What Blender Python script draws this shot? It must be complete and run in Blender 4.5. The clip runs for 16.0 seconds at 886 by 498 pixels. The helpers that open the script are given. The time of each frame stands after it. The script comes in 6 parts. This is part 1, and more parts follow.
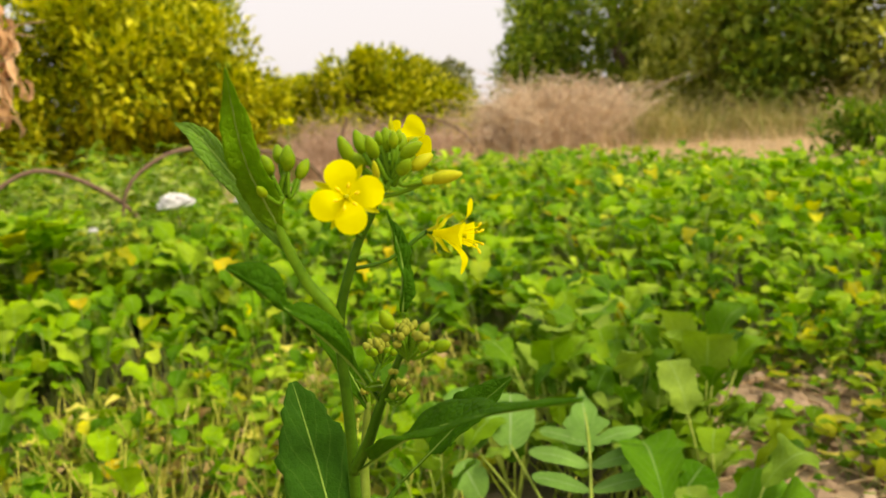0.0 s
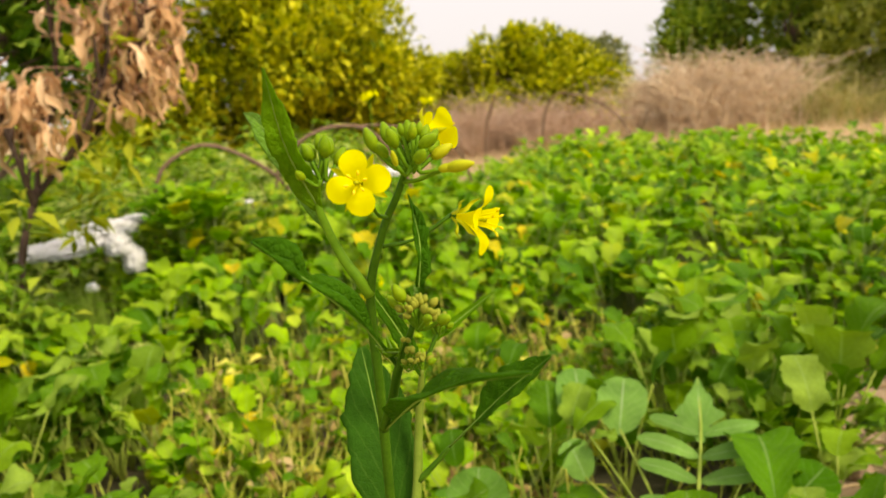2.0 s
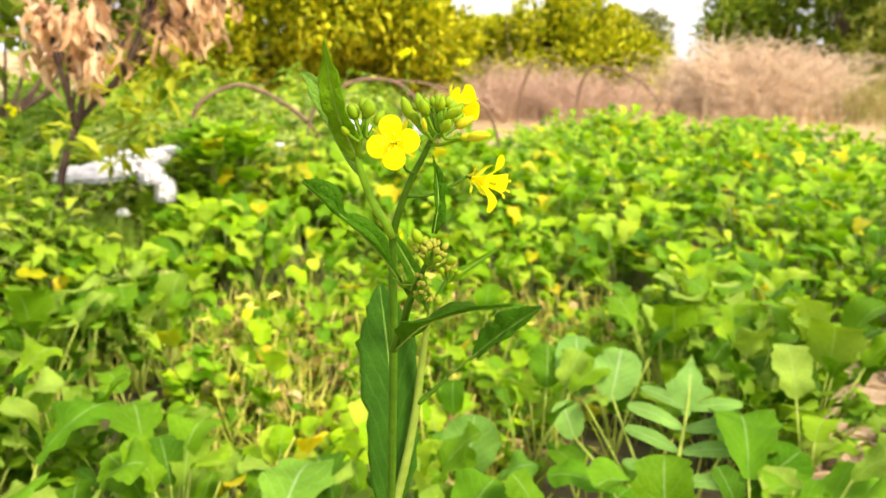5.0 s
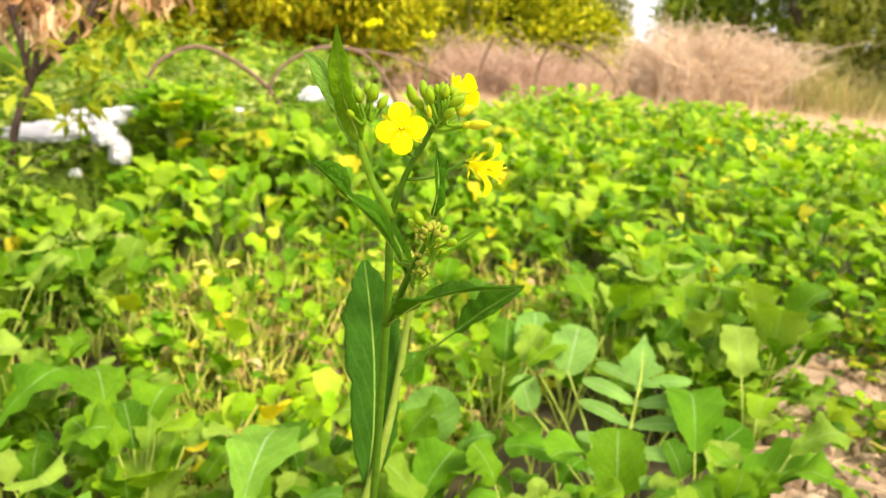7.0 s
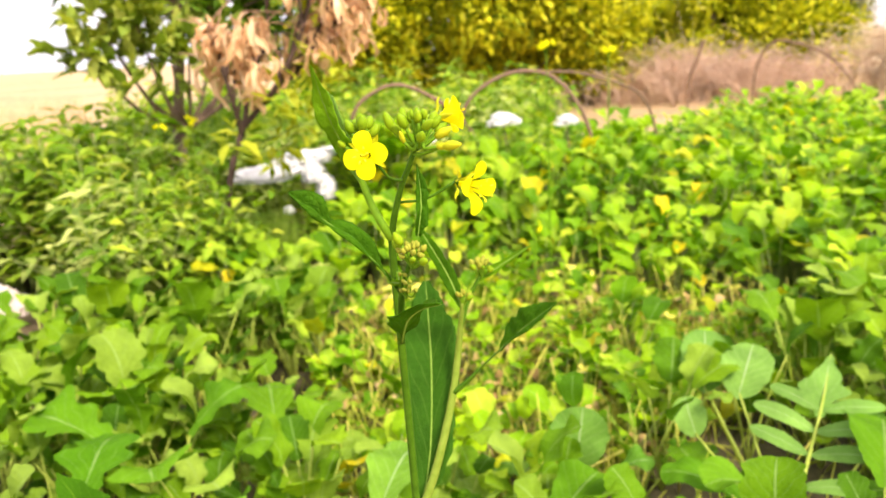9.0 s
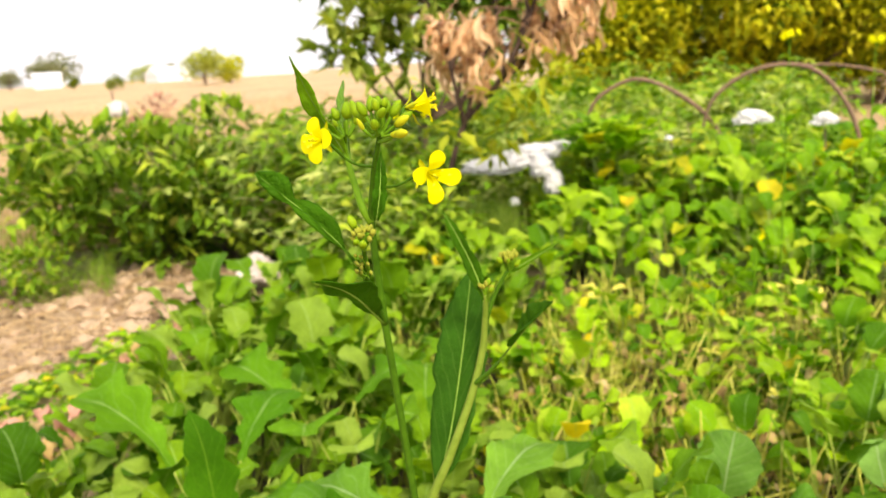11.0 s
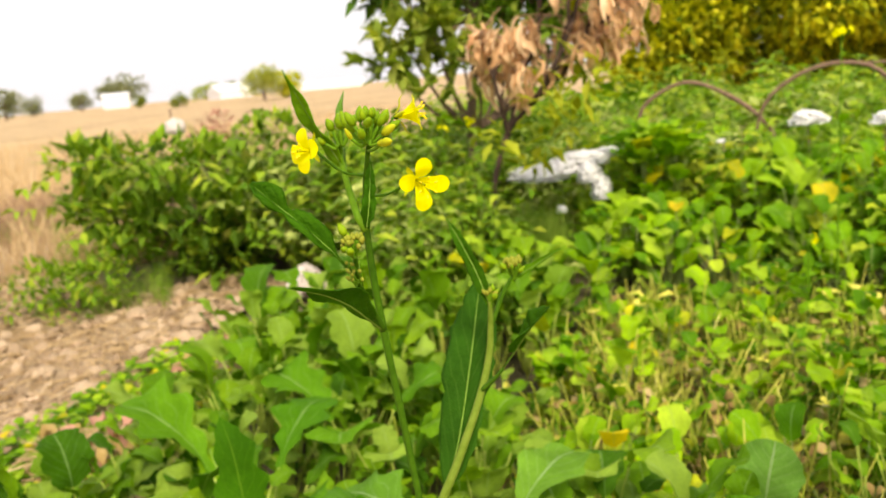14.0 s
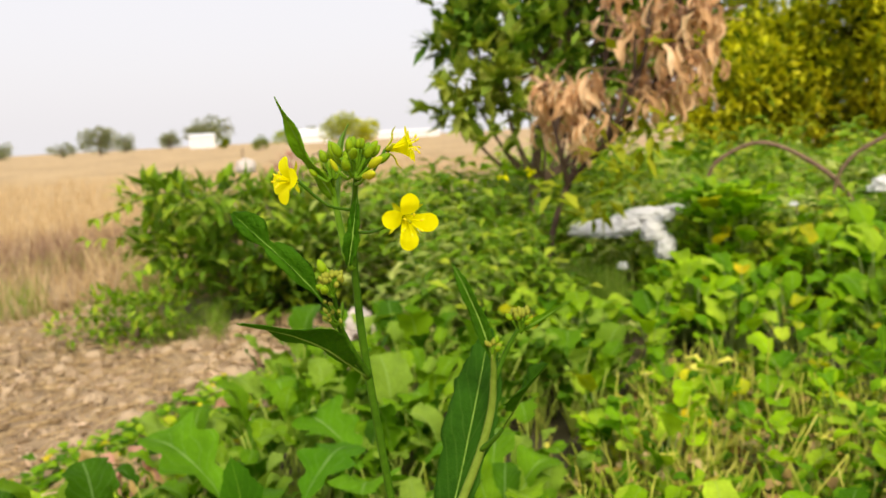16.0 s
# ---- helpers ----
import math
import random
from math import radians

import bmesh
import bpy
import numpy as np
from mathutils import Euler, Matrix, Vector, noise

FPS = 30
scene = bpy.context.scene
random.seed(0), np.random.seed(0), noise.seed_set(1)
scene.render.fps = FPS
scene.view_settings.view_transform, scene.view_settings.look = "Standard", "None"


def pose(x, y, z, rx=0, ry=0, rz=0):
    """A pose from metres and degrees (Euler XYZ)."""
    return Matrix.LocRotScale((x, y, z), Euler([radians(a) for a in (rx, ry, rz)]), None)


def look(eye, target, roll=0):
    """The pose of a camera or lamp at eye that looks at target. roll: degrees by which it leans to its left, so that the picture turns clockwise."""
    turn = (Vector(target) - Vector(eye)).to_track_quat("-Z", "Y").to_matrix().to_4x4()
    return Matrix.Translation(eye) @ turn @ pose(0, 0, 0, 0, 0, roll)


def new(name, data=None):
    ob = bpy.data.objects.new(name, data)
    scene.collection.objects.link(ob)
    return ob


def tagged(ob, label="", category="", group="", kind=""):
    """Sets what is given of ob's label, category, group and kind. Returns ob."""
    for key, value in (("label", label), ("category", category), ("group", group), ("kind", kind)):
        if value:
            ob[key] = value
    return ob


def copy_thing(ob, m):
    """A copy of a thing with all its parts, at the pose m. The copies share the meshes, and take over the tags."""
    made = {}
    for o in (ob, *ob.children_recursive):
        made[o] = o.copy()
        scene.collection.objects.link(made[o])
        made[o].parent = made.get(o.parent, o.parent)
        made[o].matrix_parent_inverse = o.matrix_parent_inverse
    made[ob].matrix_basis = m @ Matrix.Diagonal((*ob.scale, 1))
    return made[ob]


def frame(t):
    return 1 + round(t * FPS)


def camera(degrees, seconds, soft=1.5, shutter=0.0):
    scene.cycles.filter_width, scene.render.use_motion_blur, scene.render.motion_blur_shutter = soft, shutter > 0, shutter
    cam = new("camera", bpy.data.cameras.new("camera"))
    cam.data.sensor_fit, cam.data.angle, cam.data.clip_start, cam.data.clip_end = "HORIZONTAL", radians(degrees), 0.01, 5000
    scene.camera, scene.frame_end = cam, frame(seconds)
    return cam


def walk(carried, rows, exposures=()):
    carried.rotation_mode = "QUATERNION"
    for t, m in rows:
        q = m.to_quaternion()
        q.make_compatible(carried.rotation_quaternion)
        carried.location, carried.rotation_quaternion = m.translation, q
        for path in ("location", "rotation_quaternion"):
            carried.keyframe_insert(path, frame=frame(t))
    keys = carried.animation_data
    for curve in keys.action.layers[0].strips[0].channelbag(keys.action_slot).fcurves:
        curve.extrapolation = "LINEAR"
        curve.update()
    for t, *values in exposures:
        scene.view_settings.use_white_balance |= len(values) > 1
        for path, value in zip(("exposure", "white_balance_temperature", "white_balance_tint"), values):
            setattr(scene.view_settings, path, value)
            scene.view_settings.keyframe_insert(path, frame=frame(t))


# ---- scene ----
cam = camera(60.3, 16.0)
PATH = [
    (0, (0.0452, -0.2049, 0.632), (-0.1448, 1.7529, 0.268), -4.6),
    (0.5, (0.049, -0.209, 0.634), (-0.1852, 1.7434, 0.272), -4.5),
    (1, (0.0628, -0.2136, 0.634), (-0.2831, 1.7211, 0.262), -4.3),
    (1.5, (0.0797, -0.2182, 0.635), (-0.4198, 1.6814, 0.258), -4.8),
    (2, (0.0917, -0.2187, 0.634), (-0.4777, 1.6586, 0.244), -4.6),
    (2.5, (0.0996, -0.22, 0.636), (-0.56, 1.6247, 0.23), -4.4),
    (3, (0.1127, -0.2175, 0.632), (-0.6567, 1.5834, 0.225), -3.2),
    (3.5, (0.1246, -0.2199, 0.629), (-0.7456, 1.5368, 0.233), -2.7),
    (4, (0.1147, -0.2186, 0.635), (-0.7771, 1.523, 0.219), -2.3),
    (4.5, (0.1125, -0.2495, 0.639), (-0.6133, 1.5407, 0.195), -1.8),
    (7, (0.096, -0.2889, 0.649), (-0.392, 1.5702, 0.095), 3.8),
    (7.5, (0.1209, -0.2648, 0.65), (-0.6162, 1.5168, 0.119), -0.2),
    (8, (0.1907, -0.2985, 0.652), (-0.7133, 1.4134, 0.15), -1.4),
    (8.5, (0.1996, -0.2739, 0.648), (-0.7873, 1.3892, 0.139), -2.7),
    (9, (0.1943, -0.2556, 0.651), (-0.8284, 1.3868, 0.147), -3.0),
    (9.5, (0.211, -0.2393, 0.64), (-0.8745, 1.3586, 0.12), -2.9),
    (10, (0.2355, -0.2252, 0.644), (-1.0476, 1.2301, 0.158), -3.0),
    (10.2, (0.263, -0.2123, 0.641), (-1.1041, 1.1652, 0.158), -2.8),
    (12.3, (0.3158, -0.1422, 0.642), (-1.2766, 0.9717, 0.167), -4.4),
    (12.5, (0.3177, -0.1433, 0.644), (-1.2724, 0.9766, 0.178), -4.8),
    (13, (0.3237, -0.1445, 0.645), (-1.2781, 0.9608, 0.181), -4.7),
    (13.5, (0.3208, -0.1424, 0.641), (-1.2862, 0.9561, 0.181), -4.9),
    (14, (0.3237, -0.1455, 0.638), (-1.3022, 0.9317, 0.195), -5.3),
    (14.5, (0.33, -0.1358, 0.625), (-1.3128, 0.9171, 0.189), -5.0),
    (15, (0.3366, -0.122, 0.623), (-1.3364, 0.901, 0.232), -3.8),
    (15.5, (0.3391, -0.1091, 0.618), (-1.372, 0.8603, 0.254), -2.6),
    (16, (0.3203, -0.1014, 0.627), (-1.4145, 0.8479, 0.325), -3.1),
]
walk(cam, [(t, look(eye, aim, lean)) for t, eye, aim, lean in PATH],
     [(0, 0.0, 7250, 14), (1.5, 0.02, 7250, 14), (2.1, 0.06, 7250, 14), (2.5, 0.30, 7100, 14), (3.4, 0.28, 7000, 14), (4.0, 0.63, 6900, 14), (4.5, 0.78, 6700, 18), (8.4, 0.85, 6700, 20), (9.1, 0.86, 6700, 22), (9.5, 0.64, 6800, 22), (10.2, 0.62, 6750, 20), (12.5, 0.22, 6900, 14), (15.4, 0.24, 6900, 14), (16, -0.04, 6700, 12)])

# ---- depth of field of the small phone lens ----
cam.data.dof.use_dof = True
cam.data.dof.focus_distance = 0.31
cam.data.dof.aperture_fstop = 16.0

# ---- sky and sun: bright hazy afternoon ----
SUN_AZ, SUN_EL = 108.0, 48.0          # degrees clockwise from +y, and above the horizon
world = bpy.data.worlds.new("hazy_sky")
scene.world = world
world.use_nodes = True
wn, wl = world.node_tree.nodes, world.node_tree.links
sky = wn.new("ShaderNodeTexSky")
sky.sky_type, sky.sun_disc = "NISHITA", False
sky.sun_elevation, sky.sun_rotation = radians(SUN_EL), radians(SUN_AZ)
sky.air_density, sky.dust_density, sky.ozone_density = 1.0, 6.0, 1.0
gain = wn.new("ShaderNodeMix")
gain.data_type, gain.blend_type = "RGBA", "MIX"
gain.inputs[0].default_value = 0.72
gain.inputs[7].default_value = (9.7, 9.65, 10.0, 1)     # even white haze over the whole dome
wl.new(sky.outputs[0], gain.inputs[6])
wl.new(gain.outputs[2], wn["Background"].inputs[0])
wn["Background"].inputs[1].default_value = 0.122
sun = new("sun", bpy.data.lights.new("sun", "SUN"))
sun.data.energy, sun.data.angle, sun.data.color = 3.3, radians(15), (1.0, 0.92, 0.74)
sa, se = radians(SUN_AZ), radians(SUN_EL)
sun.matrix_world = look((math.sin(sa) * 20, math.cos(sa) * 20, 20 * math.tan(se)), (0, 0, 0))


# ---- materials ----
def rgb(c):
    return (c[0], c[1], c[2], 1.0)


def base_material(name):
    m = bpy.data.materials.new(name)
    m.use_nodes = True
    t = m.node_tree
    return m, t.nodes, t.links, t.nodes["Principled BSDF"]


def math_node(n, l, op, a, b=None, c=None):
    k = n.new("ShaderNodeMath")
    k.operation = op
    for i, v in enumerate((a, b, c)):
        if v is None:
            continue
        if isinstance(v, (int, float)):
            k.inputs[i].default_value = v
        else:
            l.new(v, k.inputs[i])
    return k.outputs[0]


def mix_node(n, l, fac, a, b, mode="MIX"):
    k = n.new("ShaderNodeMix")
    k.data_type, k.blend_type = "RGBA", mode
    for i, v in ((0, fac), (6, a), (7, b)):
        if isinstance(v, (int, float)):
            k.inputs[i].default_value = v
        elif isinstance(v, tuple):
            k.inputs[i].default_value = rgb(v)
        else:
            l.new(v, k.inputs[i])
    return k.outputs[2]


def noise_node(n, l, scale, detail=3, rough=0.55, coord="Object"):
    tc = n.new("ShaderNodeTexCoord")
    k = n.new("ShaderNodeTexNoise")
    k.inputs["Scale"].default_value, k.inputs["Detail"].default_value = scale, detail
    k.inputs["Roughness"].default_value = rough
    l.new(tc.outputs[coord], k.inputs["Vector"])
    return k.outputs["Fac"]


def ramp_node(n, l, fac, stops):
    k = n.new("ShaderNodeValToRGB")
    e = k.color_ramp.elements
    while len(e) < len(stops):
        e.new(0.5)
    for el, (p, c) in zip(e, stops):
        el.position, el.color = p, rgb(c)
    l.new(fac, k.inputs[0])
    return k.outputs[0]


def bump_node(n, l, height, strength, distance):
    k = n.new("ShaderNodeBump")
    k.inputs["Strength"].default_value, k.inputs["Distance"].default_value = strength, distance
    l.new(height, k.inputs["Height"])
    return k.outputs[0]


def leaf_material(name, stops, island=True, stalk=(0.30, 0.38, 0.12), rough=0.45, trans=0.32, grain=60.0,
                  veins=0.55, vein_col=(0.32, 0.46, 0.16), bump=0.5, side=7.0, gloss=0.03, clump=0.0, relief=0.0012):
    """A thin leaf: colour by leaf, mottling, pale midrib and side veins from the uv, light shining through."""
    m, n, l, p = base_material(name)
    if island:
        rnd = n.new("ShaderNodeNewGeometry").outputs["Random Per Island"]
    else:
        rnd = n.new("ShaderNodeObjectInfo").outputs["Random"]
    col = ramp_node(n, l, rnd, stops)
    big = noise_node(n, l, grain * 0.3, 2)
    fine = noise_node(n, l, grain * 4, 3)
    col = mix_node(n, l, 0.55, col, ramp_node(n, l, big, [(0.3, (0.45, 0.5, 0.4)), (0.7, (1.25, 1.2, 1.1))]), "MULTIPLY")
    col = mix_node(n, l, 0.35, col, ramp_node(n, l, fine, [(0.3, (0.6, 0.65, 0.6)), (0.75, (1.3, 1.25, 1.2))]), "MULTIPLY")
    if clump:
        col = mix_node(n, l, clump, col, ramp_node(n, l, noise_node(n, l, 4.5, 2), [(0.35, (0.55, 0.66, 0.5)), (0.65, (1.35, 1.22, 1.0))]), "MULTIPLY")
    uv = n.new("ShaderNodeUVMap")
    sep = n.new("ShaderNodeSeparateXYZ")
    l.new(uv.outputs[0], sep.inputs[0])
    au = math_node(n, l, "ABSOLUTE", sep.outputs[0])
    mid = math_node(n, l, "LESS_THAN", au, 0.035)
    wavy = math_node(n, l, "MULTIPLY_ADD", fine, 0.12, math_node(n, l, "MULTIPLY_ADD", sep.outputs[1], side, math_node(n, l, "MULTIPLY", au, -2.4)))
    tri = math_node(n, l, "PINGPONG", wavy, 0.5)
    sidev = math_node(n, l, "LESS_THAN", tri, 0.055)
    vein = math_node(n, l, "MAXIMUM", math_node(n, l, "MULTIPLY", mid, 0.75), math_node(n, l, "MULTIPLY", sidev, 0.2))
    col = mix_node(n, l, math_node(n, l, "MULTIPLY", vein, veins), col, vein_col)
    low = math_node(n, l, "LESS_THAN", sep.outputs[1], -0.001)
    col = mix_node(n, l, low, col, stalk)
    l.new(col, p.inputs["Base Color"])
    p.inputs["Roughness"].default_value = rough
    p.inputs["Specular IOR Level"].default_value = gloss
    tc = n.new("ShaderNodeTexCoord")
    net = n.new("ShaderNodeTexVoronoi")
    net.feature = "DISTANCE_TO_EDGE"
    net.inputs["Scale"].default_value = grain * 5
    l.new(tc.outputs["Object"], net.inputs["Vector"])
    cell = math_node(n, l, "MINIMUM", math_node(n, l, "MULTIPLY", net.outputs["Distance"], 3.0), 0.6)
    h = math_node(n, l, "MULTIPLY_ADD", tri, 0.8, math_node(n, l, "MULTIPLY_ADD", fine, 0.6, cell))
    nor = bump_node(n, l, h, bump, relief)
    l.new(nor, p.inputs["Normal"])
    tr = n.new("ShaderNodeBsdfTranslucent")
    l.new(mix_node(n, l, 1.0, col, (1.25, 1.3, 0.35), "MULTIPLY"), tr.inputs["Color"])
    mx = n.new("ShaderNodeMixShader")
    mx.inputs[0].default_value = trans
    l.new(p.outputs[0], mx.inputs[1])
    l.new(tr.outputs[0], mx.inputs[2])
    l.new(mx.outputs[0], n["Material Output"].inputs[0])
    return m


def plain_material(name, stops, scale=30.0, rough=0.6, bump=0.4, dist=0.002, island=False, trans=0.0, detail=4, metal=0.0, gloss=0.07):
    """Colour from noise at two scales with fine relief."""
    m, n, l, p = base_material(name)
    a = noise_node(n, l, scale, detail)
    b = noise_node(n, l, scale * 6, 3)
    f = math_node(n, l, "MULTIPLY_ADD", b, 0.35, math_node(n, l, "MULTIPLY", a, 0.65))
    if island:
        r = n.new("ShaderNodeNewGeometry").outputs["Random Per Island"]
        f = math_node(n, l, "MULTIPLY_ADD", r, 0.6, math_node(n, l, "MULTIPLY_ADD", f, 0.8, -0.2))
    col = ramp_node(n, l, f, stops)
    l.new(col, p.inputs["Base Color"])
    p.inputs["Roughness"].default_value, p.inputs["Metallic"].default_value = rough, metal
    p.inputs["Specular IOR Level"].default_value = gloss
    if bump:
        l.new(bump_node(n, l, f, bump, dist), p.inputs["Normal"])
    if trans:
        tr = n.new("ShaderNodeBsdfTranslucent")
        l.new(col, tr.inputs["Color"])
        mx = n.new("ShaderNodeMixShader")
        mx.inputs[0].default_value = trans
        l.new(p.outputs[0], mx.inputs[1])
        l.new(tr.outputs[0], mx.inputs[2])
        l.new(mx.outputs[0], n["Material Output"].inputs[0])
    return m


M_LEAF = leaf_material("mustard_leaf", [(0.0, (0.055, 0.185, 0.006)), (1.0, (0.080, 0.23, 0.009))], island=False, trans=0.48,
                       grain=90, vein_col=(0.20, 0.36, 0.03), stalk=(0.16, 0.3, 0.0196), side=9.0, bump=0.55, relief=0.0018)
M_LEAF_DARK = leaf_material("dark_mustard_leaf", [(0.0, (0.035, 0.125, 0.008)), (1.0, (0.055, 0.165, 0.012))], island=False, trans=0.35,
                            grain=90, vein_col=(0.20, 0.34, 0.05), stalk=(0.16, 0.3, 0.02), side=9.0, bump=0.3)
M_LEAF_YOUNG = leaf_material("young_mustard_leaf", [(0.0, (0.13, 0.31, 0.008)), (1.0, (0.19, 0.39, 0.012))], island=False,
                             trans=0.48, grain=90, vein_col=(0.3, 0.48, 0.0336), side=9.0, bump=0.45, relief=0.0016)
M_STEM = plain_material("green_stem", [(0.25, (0.025, 0.08, 0.003)), (0.6, (0.058, 0.148, 0.006)), (0.85, (0.115, 0.215, 0.012))],
                        scale=160, rough=0.45, bump=0.25, dist=0.0006)
M_STEM_YOUNG = plain_material("young_stem", [(0.25, (0.07, 0.18, 0.006)), (0.6, (0.13, 0.27, 0.010)), (0.85, (0.21, 0.34, 0.02))],
                              scale=160, rough=0.45, bump=0.2, dist=0.0005)
M_STEM2 = plain_material("reddish_stem", [(0.25, (0.10, 0.17, 0.012)), (0.6, (0.17, 0.25, 0.03)), (0.85, (0.26, 0.24, 0.06))],
                         scale=160, rough=0.5, bump=0.25, dist=0.0006)
M_BUD = plain_material("green_bud", [(0.25, (0.09, 0.20, 0.004)), (0.6, (0.20, 0.32, 0.007)), (0.85, (0.36, 0.42, 0.011))],
                       scale=140, rough=0.45, bump=0.2, dist=0.0005)
M_BUD_YELLOW = plain_material("opening_bud", [(0.25, (0.30, 0.36, 0.01)), (0.6, (0.46, 0.48, 0.015)), (0.85, (0.62, 0.58, 0.02))],
                              scale=140, rough=0.45, bump=0.2, dist=0.0005)
M_BUD_SMALL = plain_material("young_bud", [(0.25, (0.16, 0.20, 0.02)), (0.6, (0.28, 0.30, 0.03)), (0.85, (0.38, 0.30, 0.09))],
                             scale=200, rough=0.5, bump=0.2, dist=0.0004)
M_PETAL = plain_material("yellow_petal", [(0.2, (0.90, 0.84, 0.0)), (0.6, (0.95, 0.92, 0.005)), (0.9, (0.97, 0.95, 0.015))],
                         scale=120, rough=0.6, bump=0.2, dist=0.0004, trans=0.45)
M_SEPAL = plain_material("yellow_green_sepal", [(0.2, (0.42, 0.48, 0.0084)), (0.8, (0.68, 0.66, 0.0168))], scale=150, rough=0.5, bump=0.1, trans=0.2)
M_WILT = plain_material("wilted_leaf", [(0.2, (0.58, 0.56, 0.05)), (0.8, (0.78, 0.72, 0.16))], scale=60, rough=0.7, bump=0.3, trans=0.2)
M_ANTHER = plain_material("anther", [(0.2, (0.82, 0.64, 0.01)), (0.8, (0.92, 0.78, 0.03))], scale=300, rough=0.8, bump=0.3, dist=0.0003)
# spread of leaf colours of the crop, from deep green through grey-green to a few yellowed leaves
# the pale 0.66-0.93 band is grey-green leaf with painted-in sky sheen
CROP = [(0.0, (0.068, 0.20, 0.003)), (0.2, (0.142, 0.34, 0.004)), (0.42, (0.240, 0.48, 0.006)), (0.58, (0.349, 0.58, 0.008)),
        (0.66, (0.283, 0.48, 0.018)), (0.93, (0.436, 0.63, 0.05)), (0.975, (0.610, 0.60, 0.010)), (1.0, (0.741, 0.60, 0.02))]
M_CROP = leaf_material("crop_leaf", [(p, (c[0] * 0.62, c[1] * 0.66, c[2])) for p, c in CROP[:6]], island=False, trans=0.26, bump=0.7, gloss=0.07)
M_CROP_DEEP = leaf_material("deep_crop_leaf", [(0.0, (0.075, 0.225, 0.006)), (1.0, (0.135, 0.32, 0.012))], island=False, trans=0.25, bump=0.7)
M_CROP_FIELD = leaf_material("crop_leaf_field", CROP, island=True, clump=0.8, trans=0.36, gloss=0.07)
M_GREY_LEAF = leaf_material("grey_green_leaf", [(0.0, (0.09, 0.25, 0.015)), (1.0, (0.165, 0.345, 0.03))], island=False, trans=0.25,
                            vein_col=(0.42, 0.55, 0.30), rough=0.5, gloss=0.07)
M_RADISH = leaf_material("radish_leaf", [(0.0, (0.15, 0.33, 0.05)), (1.0, (0.22, 0.42, 0.08))], island=False, trans=0.25, vein_col=(0.50, 0.60, 0.36), rough=0.5, gloss=0.07)
M_STALK = plain_material("pale_stalk", [(0.2, (0.22, 0.33, 0.018)), (0.8, (0.42, 0.49, 0.11))], scale=90, rough=0.5, bump=0.2)
M_LOW = leaf_material("stubble_leaf", [(0.0, (0.06, 0.18, 0.005)), (0.35, (0.12, 0.26, 0.007)), (0.65, (0.24, 0.35, 0.010)), (0.84, (0.42, 0.43, 0.018)), (0.95, (0.62, 0.54, 0.11)), (1.0, (0.34, 0.19, 0.06))], island=True)
M_STUBBLE = plain_material("cut_stem", [(0.15, (0.16, 0.26, 0.014)), (0.45, (0.35, 0.40, 0.045)), (0.74, (0.54, 0.52, 0.09)), (0.95, (0.76, 0.69, 0.25))],
                           scale=40, rough=0.6, bump=0.2, island=True)
M_WEED_GREY = leaf_material("grey_weed_leaf", [(0.0, (0.16, 0.27, 0.04)), (0.5, (0.37, 0.47, 0.11)), (1.0, (0.58, 0.64, 0.20))], island=True, trans=0.3)
M_WEED = leaf_material("weed_leaf", [(0.0, (0.09, 0.21, 0.008)), (0.4, (0.19, 0.36, 0.014)), (0.75, (0.31, 0.48, 0.03)), (1.0, (0.50, 0.58, 0.05))],
                       island=True, veins=0.7)
M_BUSH = leaf_material("bush_leaf", [(0.0, (0.06, 0.13, 0.01)), (0.45, (0.12, 0.24, 0.012)), (0.8, (0.19, 0.33, 0.02)), (1.0, (0.38, 0.40, 0.08))],
                       island=True, veins=0.6)
M_HEDGE = leaf_material("yellow_hedge_leaf", [(0.0, (0.27, 0.33, 0.008)), (0.3, (0.49, 0.52, 0.012)), (0.6, (0.71, 0.69, 0.02)), (1.0, (0.86, 0.80, 0.05))],
                        island=True, veins=0.4, trans=0.25, grain=12)
M_HEDGE_DARK = leaf_material("dark_hedge_leaf", [(0.0, (0.05, 0.10, 0.004)), (0.5, (0.17, 0.24, 0.007)), (1.0, (0.44, 0.46, 0.012))],
                             island=True, veins=0.4, trans=0.2, grain=12)
M_TREE = leaf_material("dark_tree_leaf", [(0.0, (0.12, 0.22, 0.03)), (0.5, (0.30, 0.43, 0.06)), (1.0, (0.56, 0.64, 0.10))],
                       island=True, veins=0.4, trans=0.42, grain=12)
M_TREE_LIGHT = leaf_material("light_tree_leaf", [(0.0, (0.17, 0.24, 0.016)), (0.5, (0.36, 0.45, 0.03)), (1.0, (0.60, 0.62, 0.05))],
                             island=True, veins=0.4, trans=0.42, grain=12)
M_OLIVE = leaf_material("olive_tree_leaf", [(0.0, (0.28, 0.32, 0.06)), (0.5, (0.48, 0.52, 0.12)), (1.0, (0.68, 0.69, 0.20))],
                        island=True, veins=0.4, trans=0.4, grain=12)
M_CITRUS = leaf_material("citrus_leaf", [(0.0, (0.05, 0.13, 0.01)), (0.5, (0.13, 0.26, 0.018)), (0.8, (0.28, 0.42, 0.045)), (1.0, (0.46, 0.54, 0.08))],
                         island=True, veins=0.6, trans=0.2, rough=0.35)
M_CITRUS_PALE = leaf_material("pale_citrus_leaf", [(0.0, (0.17, 0.27, 0.03)), (0.5, (0.36, 0.46, 0.07)), (1.0, (0.58, 0.62, 0.13))],
                              island=True, veins=0.6, trans=0.3, rough=0.35)
